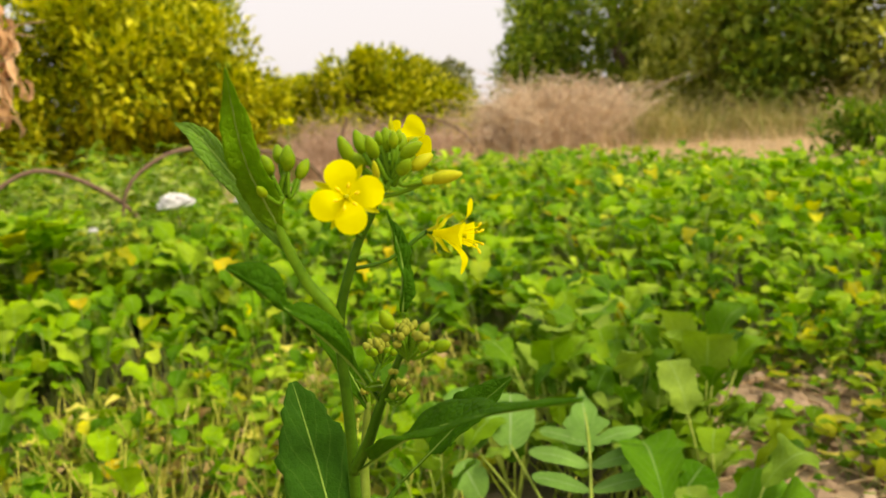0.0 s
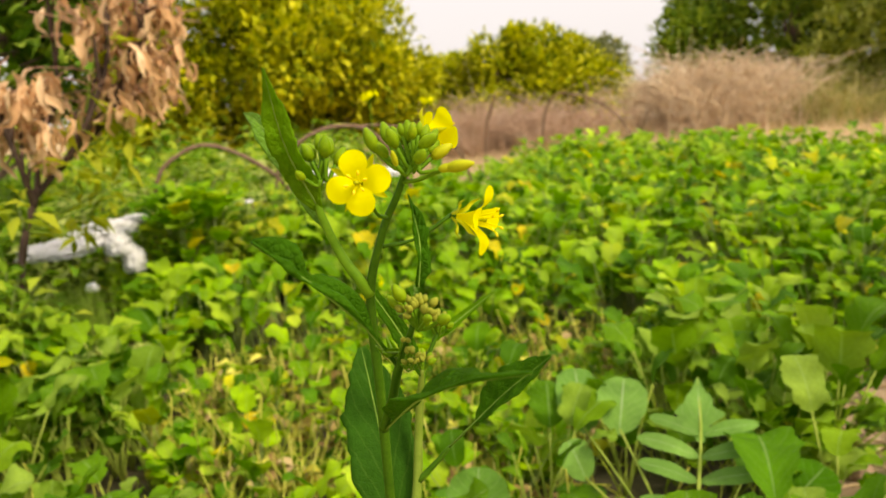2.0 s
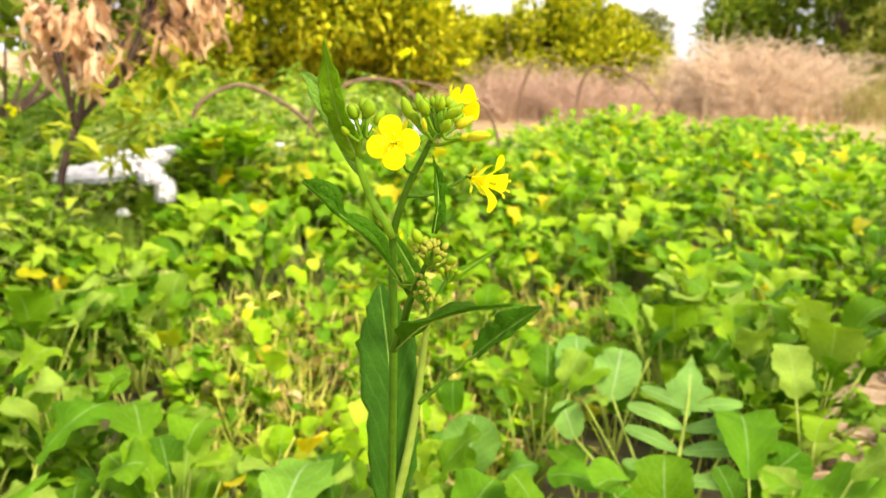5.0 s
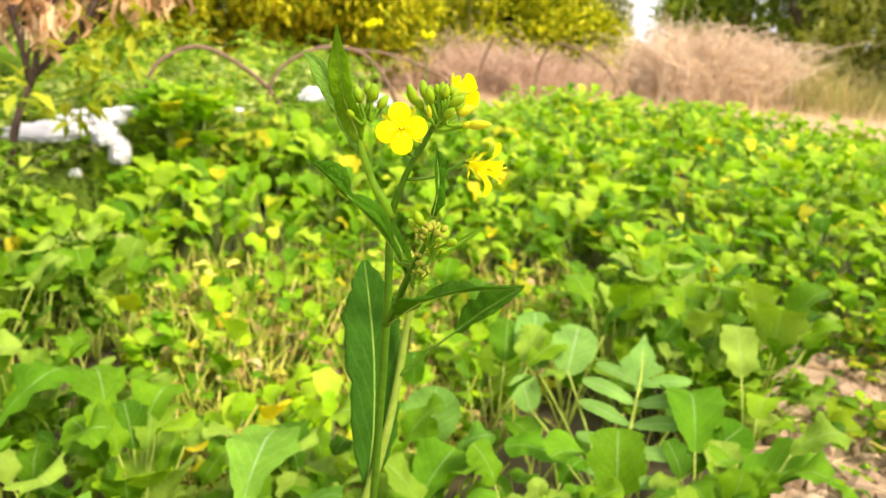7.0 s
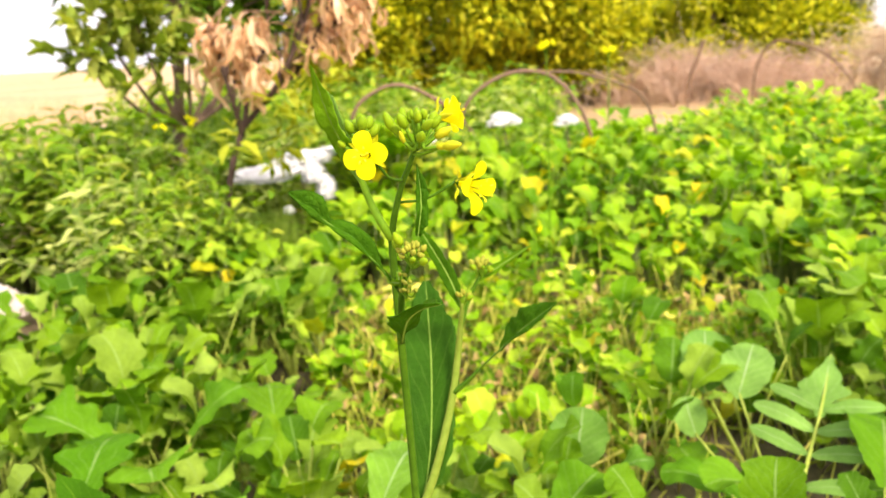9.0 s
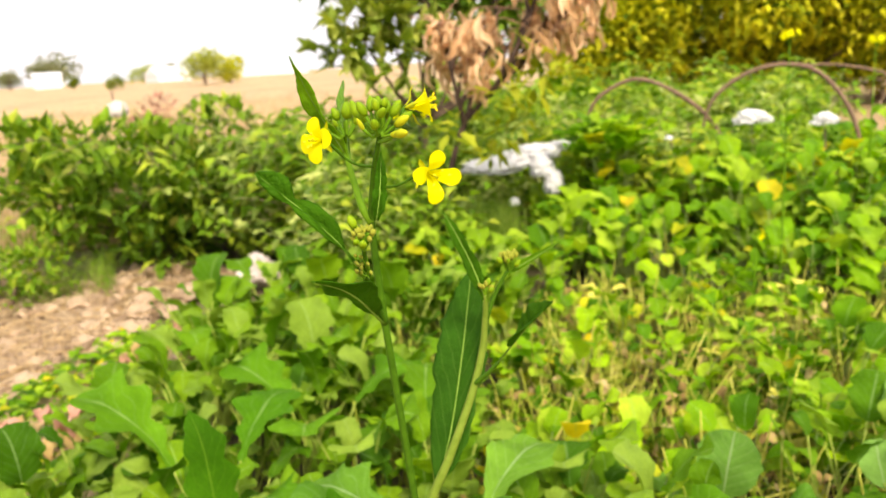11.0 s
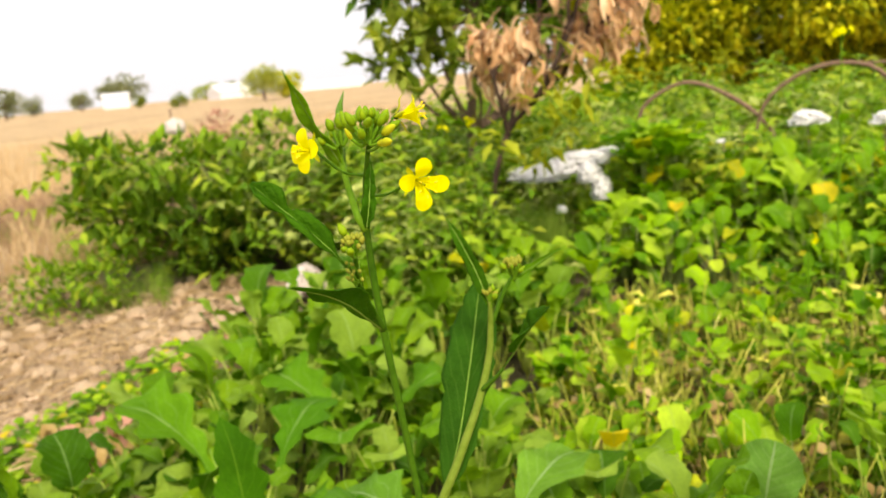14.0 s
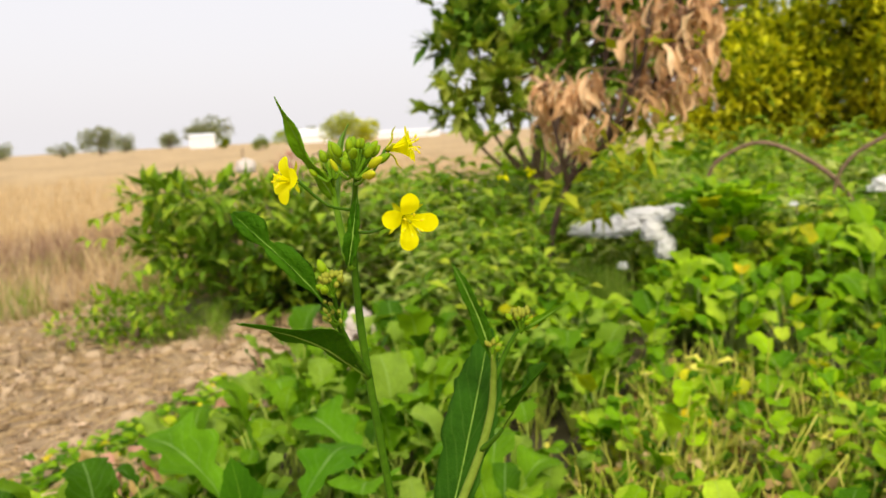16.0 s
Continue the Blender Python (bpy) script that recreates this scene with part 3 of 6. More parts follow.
def flower(parent, place, axis, size, roll, root, sway=0.0, seed=0, close=0.0, deep=0.0045, reach=0.0, broad=0.43):
    """Four-petalled flower: stalk and receptacle, with petals, sepals, stamens and pistil on it."""
    rng = random.Random(seed)
    c, a = np.asarray(place, dtype=float), unit(axis)
    x = unit(np.cross((0, 0, 1), a))
    y = np.cross(a, x)
    foot = c - a * deep
    mid = (np.asarray(root) + foot) / 2 + np.array((0, 0, -0.002 + sway))
    stalk = tube([root, mid, foot], [0.0008, 0.0006, 0.0008], 7, n=9)
    cup = spindle(foot - a * 0.0003, a, 0.0035, 0.0014, 9, 5, 0)
    fl = part("flower", join([stalk, cup]), M_STEM, parent, "open yellow four-petalled flower on a thin green stalk")
    ln = size / 2
    for k in range(4):
        g = roll + k * math.pi / 2 + rng.uniform(-0.16, 0.16)
        d = x * math.cos(g) + y * math.sin(g)
        lay = (0.1 + close) * ln + rng.uniform(-0.04, 0.08) * ln
        pts = [foot + a * 0.002 + d * 0.0006, c - a * 0.0006 + d * ln * 0.16, c + d * ln * 0.5 + a * (lay * 0.8 + 0.0008), c + d * ln * (1.0 - 0.25 * close) + a * lay]
        g2 = blade(pts, size * broad, a + d * 0.05, n=16, m=4, fold=rng.uniform(0.02, 0.16), wave=0.05, serr=0.02, seed=seed * 9 + k,
                   profile=lambda s: 0.2 if s < 0.15 else (0.2 + 0.8 * min(1, (s - 0.15) / 0.53) ** 0.95) * (1 if s < 0.74 else math.sqrt(max(0.01, 1 - ((s - 0.74) / 0.265) ** 2))))
        part("petal", g2, M_PETAL, fl, "yellow petal")
    for k in range(4):
        g = roll + math.pi / 4 + k * math.pi / 2
        d = x * math.cos(g) + y * math.sin(g)
        pts = [foot + d * 0.0008, foot + a * deep * 0.45 + d * 0.0040, foot + a * deep * 0.6 + d * 0.0078, foot + a * deep * 0.95 + d * 0.0100]
        part("sepal", blade(pts, 0.0025, a, n=10, m=2, fold=0.6, seed=k), M_SEPAL, fl, "narrow yellow-green sepal")
    for k in range(6):
        g = roll + k * math.pi / 3
        d = x * math.cos(g) + y * math.sin(g)
        tip = c + a * (0.0048 + reach + 0.0012 * rng.random()) + d * (0.0022 + reach * 0.35)
        st = part("stamen", tube([foot + a * 0.002, c + a * 0.002 + d * 0.0011, tip], [0.00034, 0.0003, 0.00025], 5, n=5), M_PETAL, fl)
        part("anther", spindle(tip - a * 0.0002, a * 0.6 + d, 0.0019, 0.00052, 6, 5, 0), M_ANTHER, st, "yellow anther")
    part("pistil", tube([foot, c + a * 0.004, c + a * 0.0055], [0.0006, 0.0006, 0.0008], 6, n=5), M_SEPAL, fl, "green pistil")
    return fl


TURN = Matrix.Rotation(radians(-2.2), 4, "Z")     # the near plants stand slightly turned to the rows of the field


def mustard_plant():
    pl = thing("mustard_plant", (-0.056, 0.098, 0.0), "tall green mustard plant with yellow four-petalled flowers and buds", "plant", "flowering mustard")
    main = [(-0.056, 0.098, -0.01), (-0.042, 0.076, 0.22), (-0.0255, 0.0515, 0.40), (-0.0165, 0.0358, 0.515), (-0.0157, 0.0330, 0.553), (-0.0141, 0.0322, 0.57),
            (-0.0065, 0.0305, 0.59), (-0.0008, 0.0297, 0.60), (0.0038, 0.0292, 0.609), (0.0078, 0.0282, 0.6175)]
    part("main_stem", tube(main, [0.0031, 0.0025, 0.0021, 0.0020, 0.0019, 0.0017, 0.0014, 0.0013, 0.0011, 0.001], 12, n=54), M_STEM, pl, "ribbed green stem")
    j1, lb, lc = (-0.0150, 0.0322, 0.565), (-0.0312, 0.0305, 0.598), (-0.0268, 0.029, 0.6155)
    part("side_stem", tube([j1, (-0.0179, 0.0298, 0.572), (-0.0245, 0.0306, 0.581), lb, (-0.0303, 0.030, 0.607), lc], [0.0022, 0.002, 0.0017, 0.0012, 0.0008], 10, n=20), M_STEM_YOUNG, pl, "pale yellow-green side stem")
    br = (-0.0005, 0.0181, 0.5425)
    ce = (0.0085, 0.0135, 0.5605)
    part("side_stem", tube([(-0.0166, 0.0360, 0.511), (-0.0080, 0.0265, 0.526), br, ce], [0.0021, 0.0019, 0.0016, 0.001], 10, n=18), M_STEM, pl)
    # leaves of the left branch, of the lower branch and of the node
    hero_leaf(pl, [lb, (-0.0350, 0.0185, 0.622), (-0.0322, 0.0055, 0.6475)], 0.0104, (0.25, -0.9, -0.2), M_LEAF_YOUNG, fold=0.3, wave=0.35, serr=0.06, seed=3, pucker=0.2)
    hero_leaf(pl, [(-0.0300, 0.0318, 0.592), (-0.046, 0.040, 0.612), (-0.062, 0.049, 0.6285), (-0.0735, 0.056, 0.634)], 0.0088, (-0.45, -0.62, 0.55), M_GREY_LEAF, fold=0.35, wave=0.16, serr=0.04, seed=4, pucker=0.1)
    hero_leaf(pl, [br, (-0.0065, 0.0085, 0.560), (-0.0155, -0.0045, 0.577), (-0.0225, -0.0125, 0.5868), (-0.0285, -0.0195, 0.5955)], 0.0125, (0.45, -0.25, 0.75), M_LEAF, fold=0.6, wave=0.2, serr=0.06, seed=5, pucker=0.55, teeth=4,
              profile=lambda s: 0.12 + 0.88 * (max(0, math.sin(math.pi * (s - 0.22) / 0.38)) ** 0.8 if 0.22 < s < 0.59 else (max(0, math.sin(math.pi * ((s - 0.575) / 0.425) ** 0.85)) ** 0.8 if s > 0.58 else 0)))
    hero_leaf(pl, [(0.0082, 0.0215, 0.571), (0.0088, 0.0245, 0.586), (0.0045, 0.0292, 0.602)], 0.0062, (0.85, -0.5, 0.1), M_LEAF, fold=0.7, wave=0.4, serr=0.10, seed=6, pucker=0.3, teeth=5)
    hero_leaf(pl, [(-0.0150, 0.0345, 0.5115), (-0.0025, 0.021, 0.5240), (0.012, 0.006, 0.5372), (0.034, -0.0145, 0.5515), (0.0595, -0.038, 0.5645)], 0.0185,
              (-0.25, 0.05, 0.95), M_LEAF, fold=0.3, wave=0.25, serr=0.07, seed=7, pucker=0.16,
              profile=lambda s: 0.10 if s < 0.2 else 0.1 + 0.9 * math.sin(math.pi * ((s - 0.2) / 0.8) ** 0.72) ** 0.9)
    # small bracts round the lower buds
    for k, (o, w) in enumerate((((-0.006, 0.004, 0.010), 0.0035), ((-0.008, -0.002, 0.006), 0.003), ((-0.004, -0.006, 0.002), 0.003))):
        b0 = np.array(br) + np.array((0.001, 0, 0.003 * k))
        hero_leaf(pl, [b0, b0 + np.array(o) * 0.5, b0 + np.array(o)], w, (0.5, -0.8, 0.2), M_LEAF_YOUNG, name="bract", fold=0.3, serr=0.08, seed=20 + k)
    # flowers
    flower(pl, (0.0, 0.0, 0.61), (0.24, -0.94, 0.12), 0.0208, 0.25, (-0.0045, 0.0302, 0.594), -0.002, 1)
    flower(pl, (0.0222, 0.0445, 0.5905), (0.95, -0.14, -0.14), 0.0275, 1.45, (-0.0100, 0.0315, 0.583), -0.001, 2, 0.26, 0.0085, 0.004, 0.31)
    flower(pl, (0.0076, 0.0500, 0.6215), (0.50, 0.82, 0.12), 0.0205, 0.6, (0.0034, 0.0294, 0.608), -0.002, 3, 0.25, 0.007, 0.002)
    # buds of the crown, set round the top of the stem
    top = np.array((0.008, 0.0275, 0.6165))
    right, deep, up = np.array((0.97, 0.22, 0)), np.array((-0.22, 0.97, 0)), np.array((0, 0, 1.0))
    crown = [(-0.0125, -0.002, 0.001, 0.0098, 0.0024, (-0.35, -0.1, 0.9), 0), (-0.0088, 0.003, 0.0035, 0.0085, 0.0023, (-0.25, 0.3, 0.9), 0),
             (-0.0050, -0.004, 0.0022, 0.0082, 0.0024, (-0.25, -0.4, 0.85), 0), (-0.0010, 0.001, 0.0035, 0.0080, 0.0024, (0.0, 0.0, 1.0), 0),
             (0.0030, -0.003, 0.0018, 0.0085, 0.0024, (0.75, -0.3, 0.45), 0), (0.0020, -0.005, -0.0032, 0.0072, 0.0024, (0.45, -0.55, 0.6), 0),
             (0.0062, 0.004, -0.0026, 0.0092, 0.0023, (0.85, 0.2, 0.45), 1), (-0.0035, 0.007, 0.0025, 0.0080, 0.0023, (-0.2, 0.7, 0.7), 0),
             (0.0030, 0.006, 0.0030, 0.0075, 0.0022, (0.3, 0.6, 0.8), 0), (0.0000, 0.004, 0.0050, 0.0055, 0.0018, (0.1, 0.2, 1.0), 0),
             (-0.0028, 0.0005, 0.0055, 0.005, 0.0016, (-0.2, 0, 1.0), 0), (0.0022, 0.001, 0.0055, 0.005, 0.0016, (0.3, 0.0, 1.0), 0),
             (-0.0065, 0.010, 0.000, 0.0085, 0.0023, (-0.5, 0.8, 0.5), 0), (0.0090, -0.002, -0.0062, 0.0078, 0.0017, (0.95, 0.1, 0.1), 1),
             (-0.0052, -0.006, -0.004, 0.007, 0.0013, (-0.1, -0.5, 0.9), 1), (0.0045, 0.009, -0.001, 0.0080, 0.0022, (0.5, 0.8, 0.5), 0),
             (-0.0010, 0.010, 0.0015, 0.0078, 0.0022, (0.0, 0.8, 0.7), 0), (0.0050, 0.003, 0.0015, 0.0075, 0.0021, (0.6, 0.3, 0.8), 0), (-0.0055, 0.005, 0.0035, 0.0068, 0.002, (-0.4, 0.4, 0.9), 0),
             (-0.0090, -0.001, -0.001, 0.0080, 0.0022, (-0.6, -0.2, 0.8), 0), (0.0008, -0.002, 0.0045, 0.006, 0.0019, (0.1, -0.3, 1.0), 0)]
    for r, d, u, ln, rad, way, ripe in crown:
        w = right * way[0] + deep * way[1] + up * way[2]
        bud(pl, top + right * r * 0.94 + deep * d * 0.94 + up * u, w, ln * 0.93, rad * 0.9, top + right * r * 0.15 + deep * d * 0.15 - up * 0.005, M_BUD_YELLOW if ripe else M_BUD)
    bud(pl, (0.0192, 0.0285, 0.6104), (0.010, -0.0005, 0.0014), 0.0102, 0.0021, (0.0028, 0.0293, 0.6065), M_BUD_YELLOW)
    # buds of the left branch
    tl = np.array(lc)
    for r, d, u, ln, rad, way in ((0.0012, 0.0, 0.0008, 0.0080, 0.0026, (0.1, -0.1, 1)), (-0.0038, -0.001, 0.000, 0.0068, 0.0023, (-0.3, -0.2, 0.9)),
                                  (0.0038, 0.003, -0.0022, 0.0072, 0.0022, (0.5, 0.3, 0.8)), (-0.0050, 0.006, 0.0002, 0.0072, 0.0024, (-0.4, 0.6, 0.8)),
                                  (-0.0115, 0.005, -0.0040, 0.0066, 0.0022, (-0.6, 0.3, 0.8)), (-0.0085, 0.004, -0.0115, 0.005, 0.0016, (-0.8, 0, 0.5)),
                                  (0.000, 0.007, 0.001, 0.0075, 0.0024, (0.1, 0.6, 0.8)), (-0.0012, 0.003, 0.003, 0.0062, 0.002, (-0.1, 0.2, 1.0)),
                                  (-0.0058, -0.005, -0.006, 0.005, 0.0016, (-0.4, -0.7, 0.7))):
        w = right * way[0] + deep * way[1] + up * way[2]
        bud(pl, tl + right * r + deep * d + up * u, w, ln, rad, tl + right * r * 0.2 + deep * d * 0.2 - up * 0.007, M_BUD)
    # young buds of the lower branch
    rng = random.Random(11)
    cc = np.array((0.0105, 0.0125, 0.5635))
    for k in range(24):
        g, e = k * 2.4, 0.15 + 1.3 * ((k * 7) % 24) / 24
        w = np.array((math.cos(g) * math.cos(e), math.sin(g) * math.cos(e), math.sin(e)))
        s = rng.uniform(0.0024, 0.0038)
        bud(pl, cc + w * rng.uniform(0.003, 0.0055), w + up * 0.3, s, s * 0.38, cc - up * 0.005, M_BUD_SMALL, 0.0004)
    for o, ln in (((-0.0035, -0.002, 0.0055), 0.0068), ((-0.006, 0.0005, 0.0025), 0.006), ((0.0095, -0.006, 0.0002), 0.0062), ((0.005, -0.006, 0.0005), 0.005)):
        o = np.array(o)
        bud(pl, cc + o, unit(o) + up * 0.4, ln, ln * 0.32, cc - up * 0.004, M_BUD, 0.0005)
    for k in range(12):
        o = np.array((rng.uniform(-0.007, 0.000), rng.uniform(-0.004, 0.004), rng.uniform(-0.017, -0.008)))
        bud(pl, cc + o, (rng.uniform(-1, 1), rng.uniform(-1, 0.2), 0.8), 0.0024, 0.0009, np.array(br) + up * 0.003, M_BUD_SMALL, 0.0003)
    pl.matrix_basis = TURN @ Matrix.Translation(pl.location)


def second_mustard():
    pl = thing("mustard_plant", (-0.085, -0.02, 0.0), "young mustard plant with a reddish stem and closed green buds", "plant", "flowering mustard")
    part("main_stem", tube([(-0.085, -0.02, -0.01), (-0.066, 0.012, 0.2), (-0.0424, 0.0639, 0.36), (-0.0348, 0.086, 0.41), (-0.0341, 0.1045, 0.445), (-0.0346, 0.1143, 0.47), (-0.0324, 0.1156, 0.49), (-0.0295, 0.1146, 0.505)],
                           [0.0036, 0.0033, 0.0029, 0.0026, 0.0024, 0.0022, 0.0018, 0.0013], 12, n=48), M_STEM2, pl, "green stem tinged with red")
    part("side_stem", tube([(-0.0330, 0.1156, 0.486), (-0.0310, 0.1235, 0.504), (-0.0258, 0.1300, 0.5185)], [0.0016, 0.0014, 0.001], 9, n=10), M_STEM, pl)
    part("side_stem", tube([(-0.0340, 0.1060, 0.4490), (-0.0250, 0.110, 0.458), (-0.018, 0.112, 0.466)], [0.0018, 0.0014, 0.001], 9, n=8), M_STEM, pl)
    hero_leaf(pl, [(-0.018, 0.112, 0.466), (-0.002, 0.110, 0.482), (0.015, 0.108, 0.499), (0.036, 0.106, 0.517)], 0.019, (-0.45, -0.6, 0.6), M_LEAF, fold=0.45, wave=0.15, serr=0.16, seed=31, pucker=0.15,
              profile=lambda s: 0.07 if s < 0.34 else 0.07 + 0.93 * math.sin(math.pi * ((s - 0.34) / 0.66) ** 0.8) ** 0.9)
    hero_leaf(pl, [(-0.0300, 0.1145, 0.502), (-0.037, 0.1115, 0.522), (-0.046, 0.108, 0.540), (-0.0535, 0.104, 0.5545)], 0.0085, (0.55, -0.75, 0.35), M_LEAF, fold=0.3, wave=0.2, serr=0.08, seed=32, pucker=0.12)
    hero_leaf(pl, [(-0.0400, 0.070, 0.374), (-0.0425, 0.090, 0.412), (-0.052, 0.110, 0.455), (-0.064, 0.127, 0.487), (-0.0725, 0.138, 0.5065)], 0.0345, (0.42, -0.85, 0.30), M_LEAF_DARK, fold=0.15, wave=0.12,
              serr=0.10, teeth=11, seed=33, pucker=0.08, profile=lambda s: 0.08 if s < 0.12 else 0.08 + 0.92 * math.sin(math.pi * ((s - 0.12) / 0.88) ** 0.85) ** 0.75)
    hero_leaf(pl, [(-0.0275, 0.1285, 0.515), (-0.018, 0.137, 0.522), (0.001, 0.147, 0.536)], 0.006, (0.2, -0.6, 0.8), M_LEAF_YOUNG, fold=0.4, seed=35)
    rng = random.Random(5)
    up = np.array((0, 0, 1.0))
    for cc, n, rad in ((np.array((-0.0262, 0.131, 0.5205)), 20, 0.006), (np.array((-0.0290, 0.1146, 0.5075)), 9, 0.0042)):
        for k in range(n):
            g, e = k * 2.4, 0.1 + 1.35 * ((k * 7) % n) / n
            w = np.array((math.cos(g) * math.cos(e), math.sin(g) * math.cos(e), math.sin(e)))
            s = rng.uniform(0.0032, 0.0052)
            bud(pl, cc + w * rng.uniform(0.5, 1.0) * rad, w + up * 0.5, s, s * 0.36, cc - up * 0.006, M_BUD_SMALL if k % 3 else M_BUD, 0.0004)
    pl.matrix_basis = TURN @ Matrix.Translation(pl.location)


def far_mustard(x, y, h, lean, seed, tint, heads=7):
    """A slim flowering mustard stalk farther off in the field."""
    rng = random.Random(seed)
    pl = thing("mustard_plant", (x, y, 0.0), tint, "plant", "flowering mustard")
    top = np.array((x + lean[0], y + lean[1], h))
    part("main_stem", tube([(x, y, -0.01), (x + lean[0] * 0.3, y + lean[1] * 0.3, h * 0.5), top], [0.003, 0.0024, 0.0012], 7, n=14), M_STEM_YOUNG, pl)
    for k in range(4):
        z = h * (0.25 + 0.15 * k)
        g = rng.uniform(0, 6.28)
        d = np.array((math.cos(g), math.sin(g), 0))
        b = np.array((x + lean[0] * z / h * 0.8, y + lean[1] * z / h * 0.8, z))
        part("leaf", blade([b, b + d * 0.03 + (0, 0, 0.02), b + d * 0.075 + (0, 0, 0.022)], 0.022, (0, 0, 1), n=8, m=2, fold=0.2, wave=0.2, seed=seed + k), M_LEAF_YOUNG, pl)
    for k in range(heads):
        g = k * 0.9 + rng.uniform(-0.3, 0.3)
        d = np.array((math.cos(g), math.sin(g), rng.uniform(-0.2, 0.7)))
        c = top + d * rng.uniform(0.012, 0.022) + (0, 0, 0.004)
        root = top - (0, 0, rng.uniform(0.004, 0.02))
        a, q = unit(d), []
        xx = unit(np.cross(a, (0.2, 0.1, 1)))
        yy = np.cross(a, xx)
        fl = part("flower", tube([root, (root + c) / 2 + (0, 0, -0.001), c], [0.0008, 0.0006], 5, n=4), M_STEM, pl)
        for j in range(4):
            w = xx * math.cos(j * 1.571) + yy * math.sin(j * 1.571)
            part("petal", blade([c, c + w * 0.004 + a * 0.002, c + w * 0.0095 + a * 0.002], 0.0085, a, n=5, m=1, fold=0.1, profile=obovate), M_PETAL, fl)
    for k in range(6):
        g = k * 1.05
        w = np.array((math.cos(g) * 0.5, math.sin(g) * 0.5, 1))
        bud(pl, top + w * 0.006, w, 0.007, 0.002, top - (0, 0, 0.004), M_BUD)


mustard_plant()
second_mustard()
far_mustard(-0.612, 1.589, 0.645, (-0.006, 0.005), 41, "slim mustard stalk with a bright yellow flower head above the crop")
far_mustard(-0.585, 1.982, 0.62, (-0.005, 0.0), 42, "slim mustard stalk with a bright yellow flower head above the crop")
far_mustard(-1.60, 1.16, 0.47, (-0.01, 0.01), 43, "pale mustard stalk with yellow flowers among grey-green weeds", 4)
far_mustard(-1.53, 1.19, 0.49, (0.01, 0.01), 44, "pale mustard stalk with yellow flowers among grey-green weeds", 4)
far_mustard(-0.558, 1.375, 0.225, (-0.004, 0.003), 45, "short mustard sprout with one small yellow flower head", 2)


# ---- the leafy crop ----
def crop_leaf(az, reach, height, length, width, tip_drop, seed, n=13, m=3, profile=obovate, serr=0.1, sides=5):
    """One crop leaf from the plant's base: petiole and blade, in the plant's own axes."""
    rng = random.Random(seed)
    d = np.array((math.cos(az), math.sin(az), 0.0))
    e = d * reach + (0, 0, height)
    sidev = np.array((-d[1], d[0], 0)) * rng.uniform(-0.15, 0.15)
    stalk = tube([(0, 0, 0), e * (0.45, 0.45, 0.55), e], [0.0021, 0.0016, 0.0012], sides, n=5)
    w = unit(d + sidev)
    pitch = 0.6 - 1.2 * tip_drop
    pts, q = [e - (0, 0, 0.001)], e
    for step, bend in ((0.3, 0.35), (0.4, 0.0), (0.3, -0.20 - 0.45 * rng.random())):
        q = q + (w * math.cos(pitch + bend) + np.array((0, 0, math.sin(pitch + bend)))) * length * step
        pts.append(q)
    nrm = w * -math.sin(pitch) + np.array((0, 0, math.cos(pitch)))
    bl = blade(pts, width, nrm, profile, n=n, m=m, fold=rng.uniform(-0.1, 0.35), wave=rng.uniform(0.08, 0.3), serr=serr, teeth=4.5, seed=seed)
    return stalk, bl


def crop_spec(rng, size, rise=-0.65):
    az = rng.uniform(0, 6.28)
    out = []
    for k in range(rng.randint(5, 8)):
        az += 2.4 + rng.uniform(-0.4, 0.4)
        q = rng.uniform(0.72, 1.16)
        ln = rng.uniform(0.046, 0.076) * q
        out.append((az, rng.uniform(0.025, 0.07), size * rng.uniform(0.45, 1.12), ln, ln * rng.uniform(0.62, 0.92), rng.uniform(rise, 0.4), rng.randint(0, 9999)))
    return out


def scalloped(long, phase):
    """A leaf outline with shallow rounded lobes, drawn in towards the stalk."""
    base = obovate if long else roundish
    return lambda s: base(s) * (1 + 0.085 * math.sin(s * 20 + phase) + 0.04 * math.sin(s * 43 + phase * 2))


def crop_thing(seed):
    """A whole crop plant as a thing with its leaves and stalks as parts, about 0.17 m high."""
    rng = random.Random(seed)
    pl = thing("crop_plant", (0, 0, 0), "young leafy green mustard crop plant with scalloped leaves", "crop plant", "young crop plants")
    for s in crop_spec(rng, 0.165):
        st, bl = crop_leaf(*s, n=26, m=5, serr=0.10, profile=scalloped(rng.random() < 0.35, rng.uniform(0, 6)))
        lf = part("leaf", bl, M_CROP, pl)
        part("stalk", st, M_STALK, lf)
    return pl


def crop_geo(seed, size, leaf=1.1):
    """A crop plant as one geo: most of its leaves turn their faces to the sun."""
    rng = random.Random(seed)
    geos = []
    for az, reach, h, ln, wd, drop, sd in crop_spec(rng, size, -0.25):
        if rng.random() < 0.6:
            az, drop = rng.gauss(2.25, 0.75), rng.uniform(-0.30, 0.25)
        ln *= leaf
        st, bl = crop_leaf(az, reach, h, ln, ln * rng.uniform(0.72, 0.98), drop, sd, n=10, m=2, sides=3, profile=scalloped(rng.random() < 0.3, rng.uniform(0, 6)))
        geos += [st, bl]
    return join(geos)


SPECIAL = [(-0.14, 0.56, 0.10), (0.12, 0.72, 0.17), (0.11, 0.58, 0.09), (-0.56, 0.2, 0.09), (0.05, 0.79, 0.07), (-0.17, 0.2, 0.10), (-0.31, 0.05, 0.08)]


